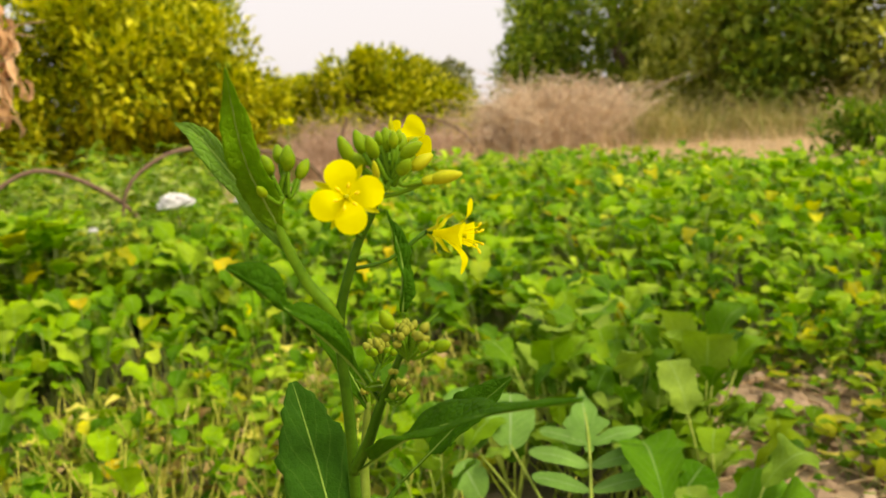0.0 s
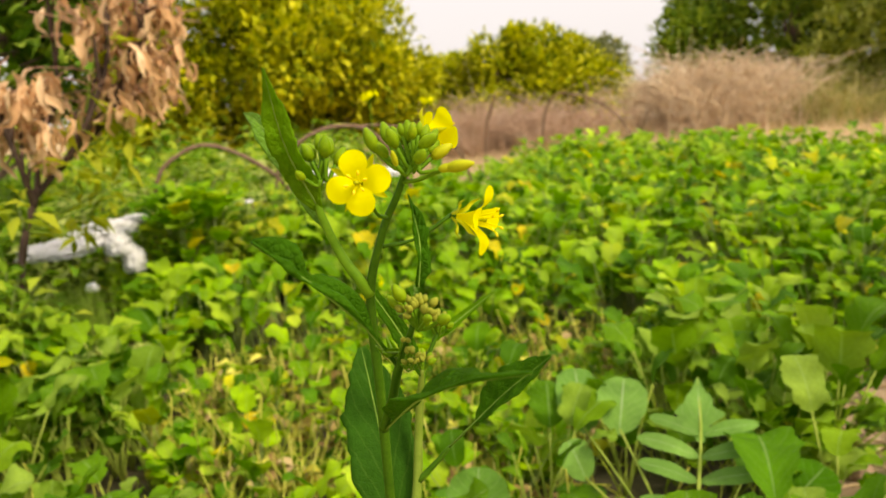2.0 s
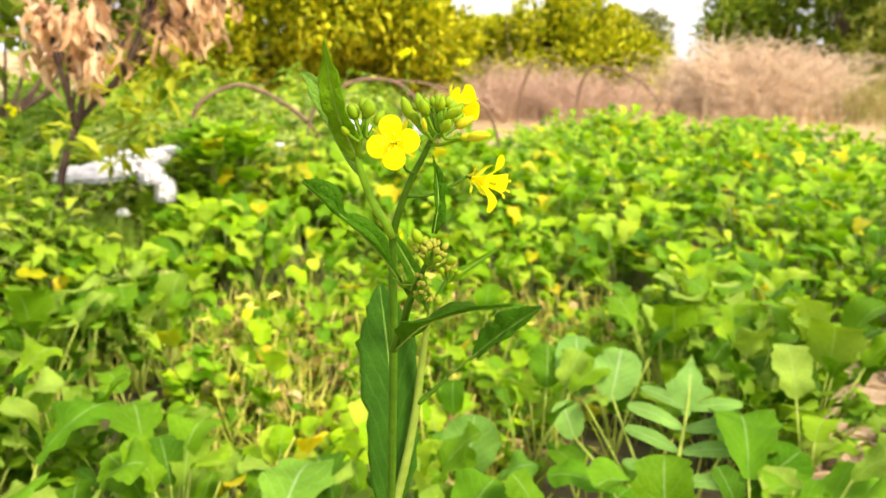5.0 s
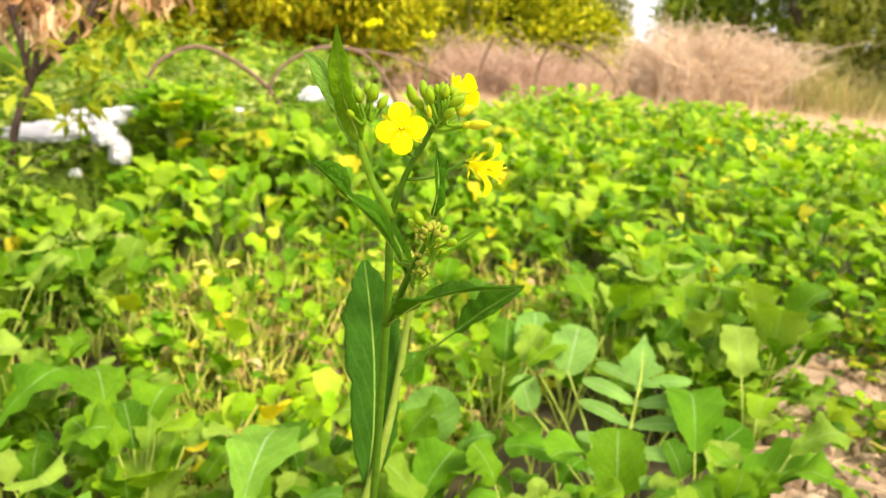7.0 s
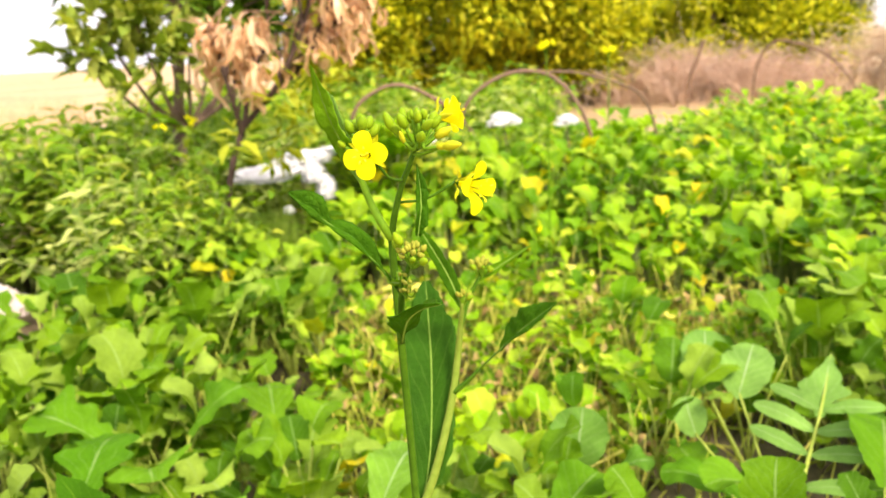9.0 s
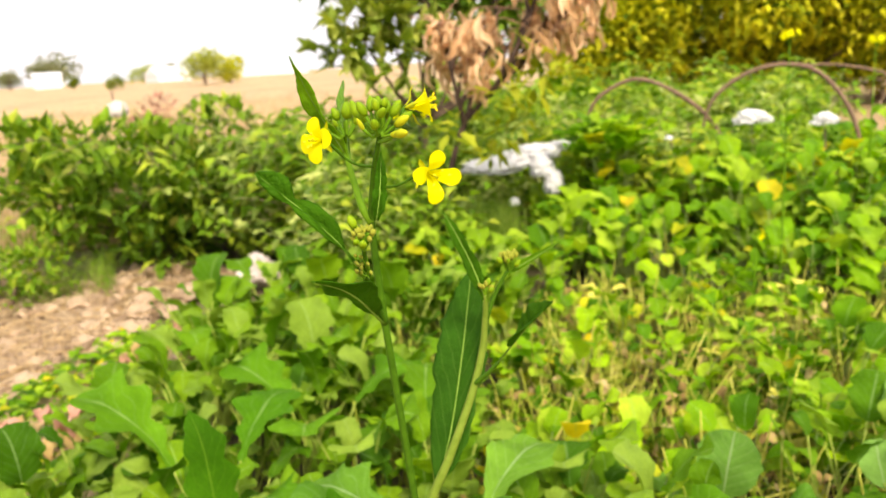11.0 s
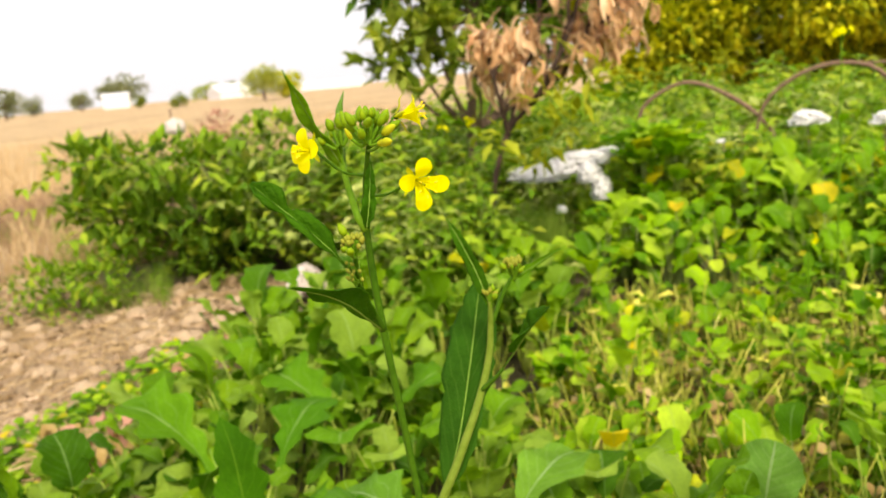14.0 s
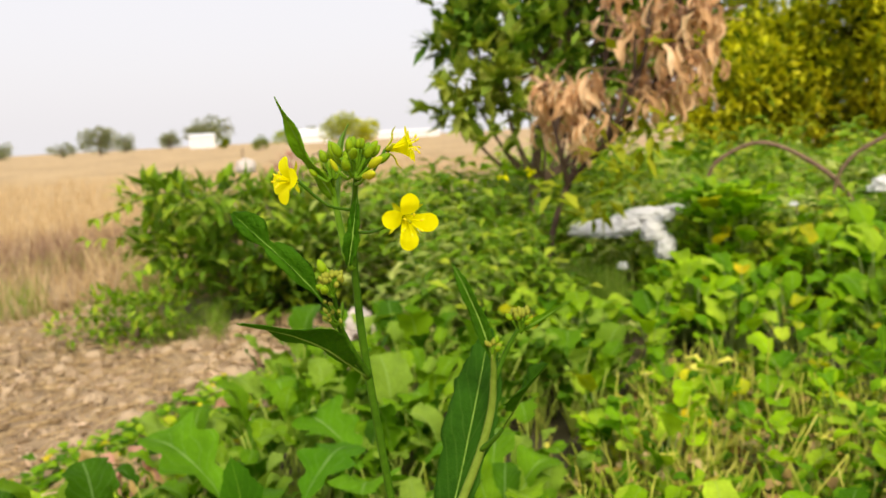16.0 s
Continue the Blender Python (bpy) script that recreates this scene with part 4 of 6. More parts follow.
def crop_field():
    rng = random.Random(77)
    models = [crop_thing(100 + k) for k in range(9)]
    used = [False] * len(models)
    near, far = [], []
    for k in range(7800):
        x, y = rng.uniform(-1.8, 3.6), rng.uniform(-0.3, 5.6)
        r = math.hypot(x, y)
        if not inside(CROP_AREA, x, y) or inside(STUBBLE_AREA, x, y) or r < 0.3 or (y < 0.05 and x > -0.5):
            continue
        if any(math.hypot(x - a, y - b) < c for a, b, c in SPECIAL):
            continue
        if r > 0.9 and noise.noise((x * 2.4, y * 2.4, 6)) + 0.35 * noise.noise((x * 7, y * 7, 3)) < -0.30:
            continue
        if y > 3.4 and rng.random() < 0.3:
            continue
        if x > 2.3:
            continue
        near.append((r, x, y)) if (r < 1.45 and len(near) < 270) else far.append((x, y))
    for r, x, y in near:
        k = rng.randrange(len(models))
        s = rng.uniform(0.72, 1.06) * (0.95 + 0.1 * min(r, 1.4))
        m = pose(x, y, -0.004, rng.uniform(-7, 7), rng.uniform(-7, 7), rng.uniform(0, 360)) @ Matrix.Scale(s, 4)
        if used[k]:
            copy_thing(models[k], m)
        else:
            used[k] = True
            models[k].matrix_basis = m
    temps = [crop_geo(300 + k, 0.18) for k in range(14)]
    temps += [crop_geo(330 + k, 0.31) for k in range(6)] + [crop_geo(350 + k, 0.18, 0.82) for k in range(8)]
    mats = []
    thin = random.Random(78)
    for x, y in far:
        if thin.random() < 0.16:
            continue
        h = 0.82 + 0.30 * min(1, max(0, (y - 1.55) / 0.6)) + 0.22 * noise.noise((x * 1.7, y * 1.7, 0))
        if x < -0.9 and y < 1.6:
            h = 0.95
        fine = y + 0.4 * x > 1.9 + 0.3 * noise.noise((x * 2, y * 2, 3))
        mats.append((rng.randrange(20, 28) if fine else rng.randrange(14), turn(rng.gauss(0, 0.9 if fine else 0.5), rng.uniform(-0.15, 0.15), rng.uniform(-0.15, 0.15), h * rng.uniform(0.65, 1.3)), np.array((x, y, -0.004))))
    # sparse regrowth in the cut patch
    for k in range(170):
        x, y = rng.uniform(-1.0, 0.1), rng.uniform(0.36, 1.6)
        if inside(STUBBLE_AREA, x, y):
            mats.append((rng.randrange(14), turn(rng.uniform(0, 6.28), rng.uniform(-0.2, 0.2), rng.uniform(-0.2, 0.2), rng.uniform(0.42, 0.78)), np.array((x, y, -0.004))))
    # rank, taller plants round the bent canes
    for k in range(340):
        q = polar(rng.uniform(-45, -17), rng.uniform(2.25, 3.45))
        if math.hypot(q[0] + 1.5, q[1] - 1.60) > 0.50:
            mats.append((rng.randrange(14, 20), turn(rng.gauss(0, 0.6), rng.uniform(-0.15, 0.15), rng.uniform(-0.15, 0.15), rng.uniform(0.55, 0.95)), q))
    for k in range(60):
        q = polar(rng.uniform(-46, -39.5), rng.uniform(2.15, 2.9), 0.0, 0.33, -0.13)
        mats.append((rng.randrange(14), turn(rng.gauss(0, 0.6), rng.uniform(-0.15, 0.15), rng.uniform(-0.15, 0.15), rng.uniform(0.55, 0.85)), q))
    for k in range(30):
        q = polar(rng.uniform(-41.8, -39.3), rng.uniform(2.48, 2.75), 0.0, 0.33, -0.13)
        mats.append((rng.randrange(14, 20), turn(rng.uniform(0, 6.28), rng.uniform(-0.1, 0.1), rng.uniform(-0.1, 0.1), rng.uniform(0.95, 1.2)), q))
    # thin, low plants straggling out over the bare earth
    for k in range(260):
        x, y = rng.uniform(0.36, 2.3), rng.uniform(1.28, 1.72)
        if y > 1.42 + 0.16 * noise.noise((x * 3, 0, 4)) or rng.random() < 0.12:
            mats.append((rng.randrange(14), turn(rng.uniform(0, 6.28), rng.uniform(-0.2, 0.2), rng.uniform(-0.2, 0.2), rng.uniform(0.3, 0.72)), np.array((x, y, -0.004))))
    ob = put("crop_rows", scatter(temps, mats), M_CROP_FIELD)
    tagged(ob, "dense field of young green mustard leaves on pale stalks", "crop", kind="stuff")


def big_leaf_plant(place, specs, label, mat=None):
    """A crop plant with large single leaves; specs: rows of crop_leaf arguments with a leaf shape."""
    pl = thing("crop_plant", (0, 0, 0), label, "crop plant", "young crop plants")
    for az, reach, height, ln, wd, drop, seed, prof in specs:
        st, bl = crop_leaf(radians(az), reach, height, ln, wd, drop, seed, n=28, m=5, profile=prof, serr=0.10, sides=7)
        lf = part("leaf", bl, mat or M_CROP, pl)
        part("stalk", st, M_STALK, lf)
    pl.location = place
    return pl


def lobed_leaf(parent, pts, normal, size):
    """A radish leaf: pale thick midrib, paired side lobes and a large end lobe."""
    c = curve(pts, 30)
    nrm = unit(normal)
    t = unit(c[-1] - c[0])
    sd = unit(np.cross(t, nrm))
    rib = part("leaf", tube(c, [0.0034, 0.0028, 0.0016, 0.0006], 8), M_STALK, parent, "deeply lobed grey-green radish leaf with a pale midrib")
    for k, s in enumerate((0.20, 0.33, 0.46, 0.58, 0.68)):
        p = c[int(s * 29)]
        for q in (-1, 1):
            ln = size * (0.24 + 0.20 * s - (0.08 if s > 0.6 else 0)) * (1.0 if q > 0 else 0.93)
            d = unit(sd * q + t * (0.15 + 0.25 * s))
            part("lobe", blade([p, p + d * ln * 0.5 + nrm * 0.005, p + d * ln - nrm * 0.004 * (k % 2)], ln * 0.31, nrm + sd * 0.15 * q, n=12, m=3, fold=0.05, wave=0.10, serr=0.03,
                               profile=lambda s2: math.sqrt(max(0.02, 1 - (2 * s2 - 1) ** 2)) * (0.75 + 0.3 * s2), seed=k * 2 + q), M_RADISH, rib)
    p = c[int(0.64 * 29)]
    part("end_lobe", blade([p, (p + c[-1]) / 2 + nrm * 0.004, c[-1]], size * 0.25, nrm, n=26, m=5, fold=0.1, wave=0.14, serr=0.07, teeth=3, seed=9,
                           profile=lambda s2: (0.16 + 0.84 * min(1, s2 / 0.34) ** 2.2) * (1 if s2 < 0.34 else max(0.02, 1 - ((s2 - 0.34) / 0.66) ** 0.85)) * (1 + 0.10 * math.sin(s2 * 22))), M_RADISH, rib)


def radish_plant():
    pl = thing("radish_plant", (0.112, 0.64, 0.0), "radish plant with large lobed grey-green leaves beside bare earth", "crop plant")
    lobed_leaf(pl, [(0.112, 0.64, 0.03), (0.118, 0.675, 0.115), (0.126, 0.76, 0.178), (0.126, 0.865, 0.215)], (0.0, -0.55, 0.83), 0.25)
    root = np.array(pl.location) + (0, 0, 0.01)
    for b, t, w, nr, sd in (((0.020, 0.780, 0.160), (0.024, 0.860, 0.212), 0.078, (0.1, -0.75, 0.65), 1), ((-0.030, 0.80, 0.150), (-0.050, 0.885, 0.215), 0.078, (0.3, -0.8, 0.5), 2),
                            ((0.225, 0.72, 0.10), (0.275, 0.76, 0.14), 0.075, (-0.1, -0.6, 0.8), 3), ((0.205, 0.585, 0.07), (0.255, 0.56, 0.10), 0.07, (-0.2, -0.6, 0.78), 4), ((-0.02, 0.72, 0.12), (-0.045, 0.745, 0.165), 0.05, (0.2, -0.8, 0.55), 5),
                            ((0.10, 0.60, 0.07), (0.09, 0.555, 0.10), 0.07, (0.0, -0.4, 0.9), 6)):
        broad_leaf(pl, root, b, t, w, nr, M_RADISH if sd in (1, 2, 5) else M_CROP_DEEP, 70 + sd)
    for az, reach, h, ln, wd, drop, seed in ((20, 0.10, 0.10, 0.09, 0.07, 0.35, 63), (-15, 0.07, 0.08, 0.10, 0.075, 0.4, 64),
                                             (-70, 0.05, 0.06, 0.08, 0.06, 0.3, 69), (200, 0.07, 0.11, 0.09, 0.07, 0.3, 66), (-130, 0.05, 0.13, 0.08, 0.065, 0.2, 67), (60, 0.13, 0.12, 0.10, 0.075, 0.3, 68)):
        st, bl = crop_leaf(radians(az), reach, h, ln, wd, drop, seed, n=16, m=4, serr=0.05, sides=7)
        lf = part("leaf", (bl[0] + np.array(pl.location), bl[1], bl[2]), M_GREY_LEAF if seed % 3 == 2 else M_CROP_DEEP, pl)
        part("stalk", (st[0] + np.array(pl.location), st[1], st[2]), M_STALK, lf)


def broad_leaf(parent, root, base, tip, width, normal, mat, seed):
    """A single broad round leaf held up on its stalk."""
    b, t = np.asarray(base, dtype=float), np.asarray(tip, dtype=float)
    lf = part("leaf", blade([b, (b + t) / 2 + unit(normal) * 0.004, t], width, normal, roundish, n=18, m=4, fold=0.08, wave=0.08, serr=0.05, teeth=5, seed=seed), mat, parent)
    part("stalk", tube([root, (np.asarray(root) + b) / 2 + (0.004, 0, 0.01), b + (t - b) * 0.1], [0.0026, 0.002, 0.0015], 7, n=9), M_STALK, lf)


def wide_lobed(s):
    return (0.14 + 0.86 * min(1, max(0, s - 0.1) / 0.45) ** 1.3) * (1 + 0.30 * math.sin(s * 26)) * (1 if s < 0.6 else math.sqrt(max(0.01, 1 - ((s - 0.6) / 0.405) ** 2)))


def ragged_lance(s):
    return lance(s) * (1 + 0.13 * math.sin(s * 31) + 0.08 * math.sin(s * 17 + 1))


crop_field()
radish_plant()
rl = big_leaf_plant((-0.148, 0.60, 0), [(35, 0.05, 0.09, 0.06, 0.05, 0.2, 82, obovate), (190, 0.06, 0.08, 0.06, 0.05, 0.3, 83, roundish),
                                   (120, 0.05, 0.10, 0.06, 0.045, 0.2, 84, obovate)], "low crop plant with one broad round green leaf", M_GREY_LEAF)
broad_leaf(rl, (-0.148, 0.60, 0.0), (-0.131, 0.556, 0.130), (-0.125, 0.568, 0.212), 0.078, (0.30, -0.85, 0.42), M_RADISH, 81)
big_leaf_plant((-0.12, 0.36, 0), [(-20, 0.05, 0.17, 0.11, 0.065, 0.0, 85, obovate), (70, 0.06, 0.14, 0.09, 0.07, 0.2, 86, obovate), (160, 0.05, 0.12, 0.085, 0.06, 0.3, 87, obovate), (-110, 0.05, 0.13, 0.09, 0.065, 0.1, 88, obovate)],
               "leafy crop plant with long upright green leaves", M_CROP_DEEP)
big_leaf_plant((-0.235, 0.235, 0), [(-30, 0.05, 0.235, 0.135, 0.085, 0.15, 91, obovate), (100, 0.06, 0.18, 0.11, 0.075, 0.2, 92, obovate), (200, 0.07, 0.17, 0.11, 0.075, 0.25, 93, wide_lobed), (-120, 0.06, 0.19, 0.11, 0.07, 0.1, 94, obovate)],
               "tall crop plant with broad pale green leaves", M_GREY_LEAF)
big_leaf_plant((-0.52, 0.10, 0), [(215, 0.05, 0.19, 0.15, 0.085, -0.05, 95, wide_lobed), (120, 0.06, 0.17, 0.13, 0.075, 0.1, 96, wide_lobed), (20, 0.05, 0.15, 0.11, 0.07, 0.2, 97, wide_lobed), (-60, 0.05, 0.16, 0.12, 0.07, 0.1, 98, wide_lobed)],
               "crop plant with large dark wavy lobed leaves", M_CROP_DEEP)
big_leaf_plant((-0.62, 0.30, 0), [(200, 0.05, 0.15, 0.13, 0.09, 0.1, 101, wide_lobed), (80, 0.06, 0.16, 0.12, 0.08, 0.15, 102, wide_lobed), (-40, 0.05, 0.15, 0.12, 0.08, 0.1, 103, wide_lobed)],
               "crop plant with large dark wavy lobed leaves", M_CROP_DEEP)
big_leaf_plant((-0.29, 0.03, 0), [(170, 0.03, 0.24, 0.12, 0.042, -0.6, 104, ragged_lance), (80, 0.05, 0.18, 0.10, 0.055, 0.1, 105, wide_lobed), (250, 0.04, 0.17, 0.10, 0.042, -0.3, 106, ragged_lance), (205, 0.05, 0.14, 0.10, 0.05, 0.0, 121, wide_lobed)],
               "crop plant with narrow upright dark green leaves", M_LEAF)
big_leaf_plant((0.215, 0.60, 0), [(100, 0.06, 0.14, 0.11, 0.09, 0.15, 107, obovate), (20, 0.05, 0.13, 0.12, 0.10, 0.35, 108, roundish), (-60, 0.05, 0.12, 0.11, 0.09, 0.25, 109, roundish)],
               "crop plant with broad rounded leaves beside bare earth", M_CROP_DEEP)

for x, y, s in ((0.02, 0.60, 70), (0.075, 0.52, 71), (0.0, 0.70, 72)):
    big_leaf_plant((x, y, 0), [(20 + s * 40, 0.03, 0.06, 0.055, 0.045, 0.1, s, roundish), (140 + s * 40, 0.04, 0.07, 0.05, 0.042, 0.1, s + 10, roundish), (260 + s * 40, 0.035, 0.05, 0.055, 0.045, 0.2, s + 20, obovate)],
                   "small low crop plant with rounded leaves", M_CROP_DEEP)


def stubble():
    """The cut patch: short pale stems, low yellowing leaves and fallen bits."""
    rng = random.Random(8)
    stems, mats = [], []
    for k in range(8):
        h = rng.uniform(0.10, 0.165)
        b = (rng.uniform(-0.02, 0.02), rng.uniform(-0.02, 0.02), h)
        stems.append(tube([(0, 0, -0.005), (b[0] * 0.3, b[1] * 0.3, h * 0.5), b], [0.0019, 0.0016, 0.0012], 4, n=4))
    for k in range(4200):
        x, y = rng.uniform(-1.05, 0.25), rng.uniform(0.3, 1.75)
        if inside(STUBBLE_AREA, x, y) or (rng.random() < 0.16 and inside(CROP_AREA, x, y)):
            mats.append((rng.randrange(8), turn(rng.uniform(0, 6.28), rng.gauss(0, 0.32), rng.gauss(0, 0.32), rng.uniform(0.4, 1.05)), np.array((x, y, 0.0))))
    for k in range(1100):
        x, y = rng.uniform(-1.05, 0.15), rng.uniform(0.3, 1.65)
        if inside(STUBBLE_AREA, x, y):
            mats.append((rng.randrange(8), turn(rng.uniform(0, 6.28), 1.45, rng.uniform(-0.3, 0.3), rng.uniform(0.6, 1.3)), np.array((x, y, rng.uniform(0.006, 0.03)))))
    tagged(put("stubble", scatter(stems, mats), M_STUBBLE), "short cut pale yellow-green crop stems", "stubble", kind="stuff")
    temps, mats = [], []
    for k in range(8):
        st, bl = crop_leaf(0, rng.uniform(0.01, 0.03), rng.uniform(0.02, 0.06), 0.040, 0.034, rng.uniform(0, 0.4), k, n=7, m=2, sides=3)
        temps.append(join([st, bl]))
    for k in range(7600):
        x, y = rng.uniform(-1.05, 2.2), rng.uniform(0.3, 1.75)
        if (inside(STUBBLE_AREA, x, y) and rng.random() < 0.8) or (inside(EARTH_RIGHT, x, y) and noise.noise((x * 3.5, y * 3.5, 5)) + 0.5 * (y - 1.1) > -0.05):
            mats.append((rng.randrange(8), turn(rng.uniform(0, 6.28), rng.uniform(-0.3, 0.3), rng.uniform(-0.3, 0.3), rng.uniform(0.45, 1.15)), np.array((x, y, rng.uniform(-0.01, 0.012)))))
    tagged(put("low_leaves", scatter(temps, mats), M_LOW), "low yellowing and green leaves regrowing in the cut patch", "leaves", kind="stuff")

    mats = []
    for k in range(1500):
        x, y = rng.uniform(-1.05, 0.15), rng.uniform(0.3, 1.65)
        if inside(STUBBLE_AREA, x, y):
            mats.append((rng.randrange(8), turn(rng.uniform(0, 6.28), rng.uniform(-0.9, 0.9), rng.uniform(-0.9, 0.9), rng.uniform(0.3, 0.75)), np.array((x, y, rng.uniform(0.0, 0.05)))))
    tagged(put("dead_leaves", scatter(temps, mats), M_BROWN_LEAF), "curled brown dead leaves among the cut stems", "leaves", kind="stuff")


stubble()
PALE = [(-0.732, 0.665, 0.054), (-0.72, 0.804, 0.06), (-0.489, 0.844, 0.02), (-0.36, 0.62, 0.05), (-0.33, 0.42, 0.04), (-0.30, 0.70, 0.03), (-0.55, 0.55, 0.05), (-0.62, 0.92, 0.10), (-0.44, 1.02, 0.09), (-0.25, 0.90, 0.10), (-0.52, 0.74, 0.10), (-0.85, 1.02, 0.09), (-0.40, 0.55, 0.09),
        (-0.66, 1.22, 0.10), (-0.20, 1.25, 0.09)]


def pale_sprouts():
    """Whitish wilted leaf tips and yellow leaves that stand out in the cut patch."""
    rng = random.Random(19)
    for k, (x, y, z) in enumerate(PALE):
        pl = thing("wilted_sprout", (x, y, 0), "small wilted sprout with pale cream and yellow leaf tips", "plant", "wilted sprouts")
        part("stem", tube([(x, y, -0.005), (x + 0.004, y, z * 0.6), (x, y, z)], [0.0016, 0.0012], 5, n=5), M_STALK, pl)
        for j in range(5):
            g = j * 1.3 + rng.uniform(-0.3, 0.3)
            d = np.array((math.cos(g), math.sin(g), rng.uniform(-0.1, 0.7)))
            b = np.array((x, y, z))
            part("leaf", blade([b, b + d * 0.008, b + d * 0.016], 0.010, (0, 0, 1), n=6, m=2, fold=0.4, wave=0.3, profile=obovate, seed=k * 7 + j), M_WILT if j < 3 else (M_PAPER if j == 4 and k % 2 else M_WILT), pl)
    for k, (x, y, z) in enumerate(((-0.247, 1.70, 0.05), (-0.16, 1.62, 0.05), (-0.48, 1.41, 0.10), (-0.78, 1.12, 0.10))):
        pl = thing("yellow_leaf_plant", (x, y, 0), "yellowed crop plant with broad wilting leaves", "plant", "yellowed plants")
        for j in range(3):
            st, bl = crop_leaf(j * 2.1 + k, 0.02, z + 0.015, 0.042, 0.036, 0.5, 400 + k * 5 + j, n=8, m=3)
            o = np.array((x, y, 0))
            lf = part("leaf", (bl[0] + o, bl[1], bl[2]), M_WILT, pl)
            part("stalk", (st[0] + o, st[1], st[2]), M_STALK, lf)


pale_sprouts()


# ---- foliage by the thousand ----
def far_side(az, r, z=0.0):
    """A place seen from the end of the walk."""
    return polar(az, r, z, 0.33, -0.13)


def from_start(az, r, z=0.0):
    """A place seen from the start of the walk."""
    return polar(az, r, z, 0.05, -0.21)


def leaflet(length, width, fold=0.15, bend=0.15):
    """A small pointed leaf along +x."""
    v = [(0, 0, 0), (length * 0.45, width / 2, fold * width), (length * 0.5, 0, bend * length * 0.3), (length * 0.45, -width / 2, fold * width), (length, 0, -bend * length * 0.5)]
    return np.array(v), [[0, 2, 1], [0, 3, 2], [1, 2, 4], [2, 3, 4]], np.array([(0, 0), (1, 0.45), (0, 0.5), (-1, 0.45), (0, 1.0)])


def out_turn(d, rng, spread, scale):
    """A matrix that points a leaflet along d, roughly, upper side up."""
    d = unit(np.asarray(d) + np.array([rng.gauss(0, spread) for _ in range(3)]))
    s = unit(np.cross((rng.uniform(-0.4, 0.4), rng.uniform(-0.4, 0.4), 1), d))
    return np.stack([d, s, np.cross(d, s)], axis=1) * scale


def crown(lumps, count, length, width, seed, droop=0.0, shell=0.55):
    """Leaves over many uneven lumps, thick outside and thin inside. lumps: rows of centre and radii."""
    rng = random.Random(seed)
    temps = [leaflet(length, width, 0.15, 0.2), leaflet(length * 0.8, width * 0.9, 0.3, 0.35), leaflet(length * 1.15, width * 0.85, 0.1, 0.1)]
    vol = [r[0] * r[1] + r[1] * r[2] + r[0] * r[2] for _, r in lumps]
    mats = []
    for i in rng.choices(range(len(lumps)), vol, k=count):
        c, r = lumps[i]
        d = unit([rng.gauss(0, 1) for _ in range(3)])
        rr = shell + (1 - shell) * rng.random() ** 0.6
        rr *= 1 + 0.22 * noise.noise(tuple(d * 2.3 + i * 5.1)) + (0.25 if rng.random() < 0.06 else 0)
        p = np.asarray(c) + d * r * rr
        if p[2] < 0.01:
            continue
        mats.append((rng.randrange(3), out_turn(d * 0.7 + np.array((0, 0, 0.25 - droop)), rng, 0.45, rng.uniform(0.6, 1.25)), p))
    return scatter(temps, mats)


def lumps_in(centre, radii, n, size, seed, low=-1.0):
    rng = random.Random(seed)
    out = []
    for _ in range(n):
        d = unit([rng.gauss(0, 1) for _ in range(3)])
        if d[2] < low:
            d[2] = -d[2]
        k = rng.uniform(0.45, 0.85)
        s = size * rng.uniform(0.7, 1.35)
        out.append((np.asarray(centre) + d * np.asarray(radii) * k, (s, s, s * rng.uniform(0.7, 1.0))))
    return out


def woody(name, place, height, width, lumps, count, leaf, mats, label, category, seed, group="", trunk=0.03, limbs=7):
    """A tree or shrub: trunk, limbs that reach into the lumps, and a crown of small leaves."""
    rng = random.Random(seed)
    t = thing(name, place, label, category, group)
    p = np.asarray(place, dtype=float)
    top = p + (rng.uniform(-0.1, 0.1) * width, rng.uniform(-0.1, 0.1) * width, height * 0.6)
    part("trunk", tube([p - (0, 0, 0.03), p * 0.5 + top * 0.5 + (rng.uniform(-0.03, 0.03), 0.02, 0), top], [trunk, trunk * 0.8, trunk * 0.4], 9, n=12, wob=0.06, rng=rng), M_BARK, t)
    for k in range(limbs):
        c = lumps[(k * len(lumps)) // limbs][0]
        s = rng.uniform(0.15, 0.7)
        a = p * (1 - s) + top * s
        part("limb", tube([a, a * 0.5 + np.asarray(c) * 0.5 - (0, 0, 0.05 * height), c], [trunk * 0.45, trunk * 0.28, trunk * 0.08], 6, n=9, wob=0.06, rng=rng), M_BARK, t)
    for k, m in enumerate(mats):
        part("crown", crown(lumps, count // len(mats), leaf[0], leaf[1], seed + k), m, t)
    return t


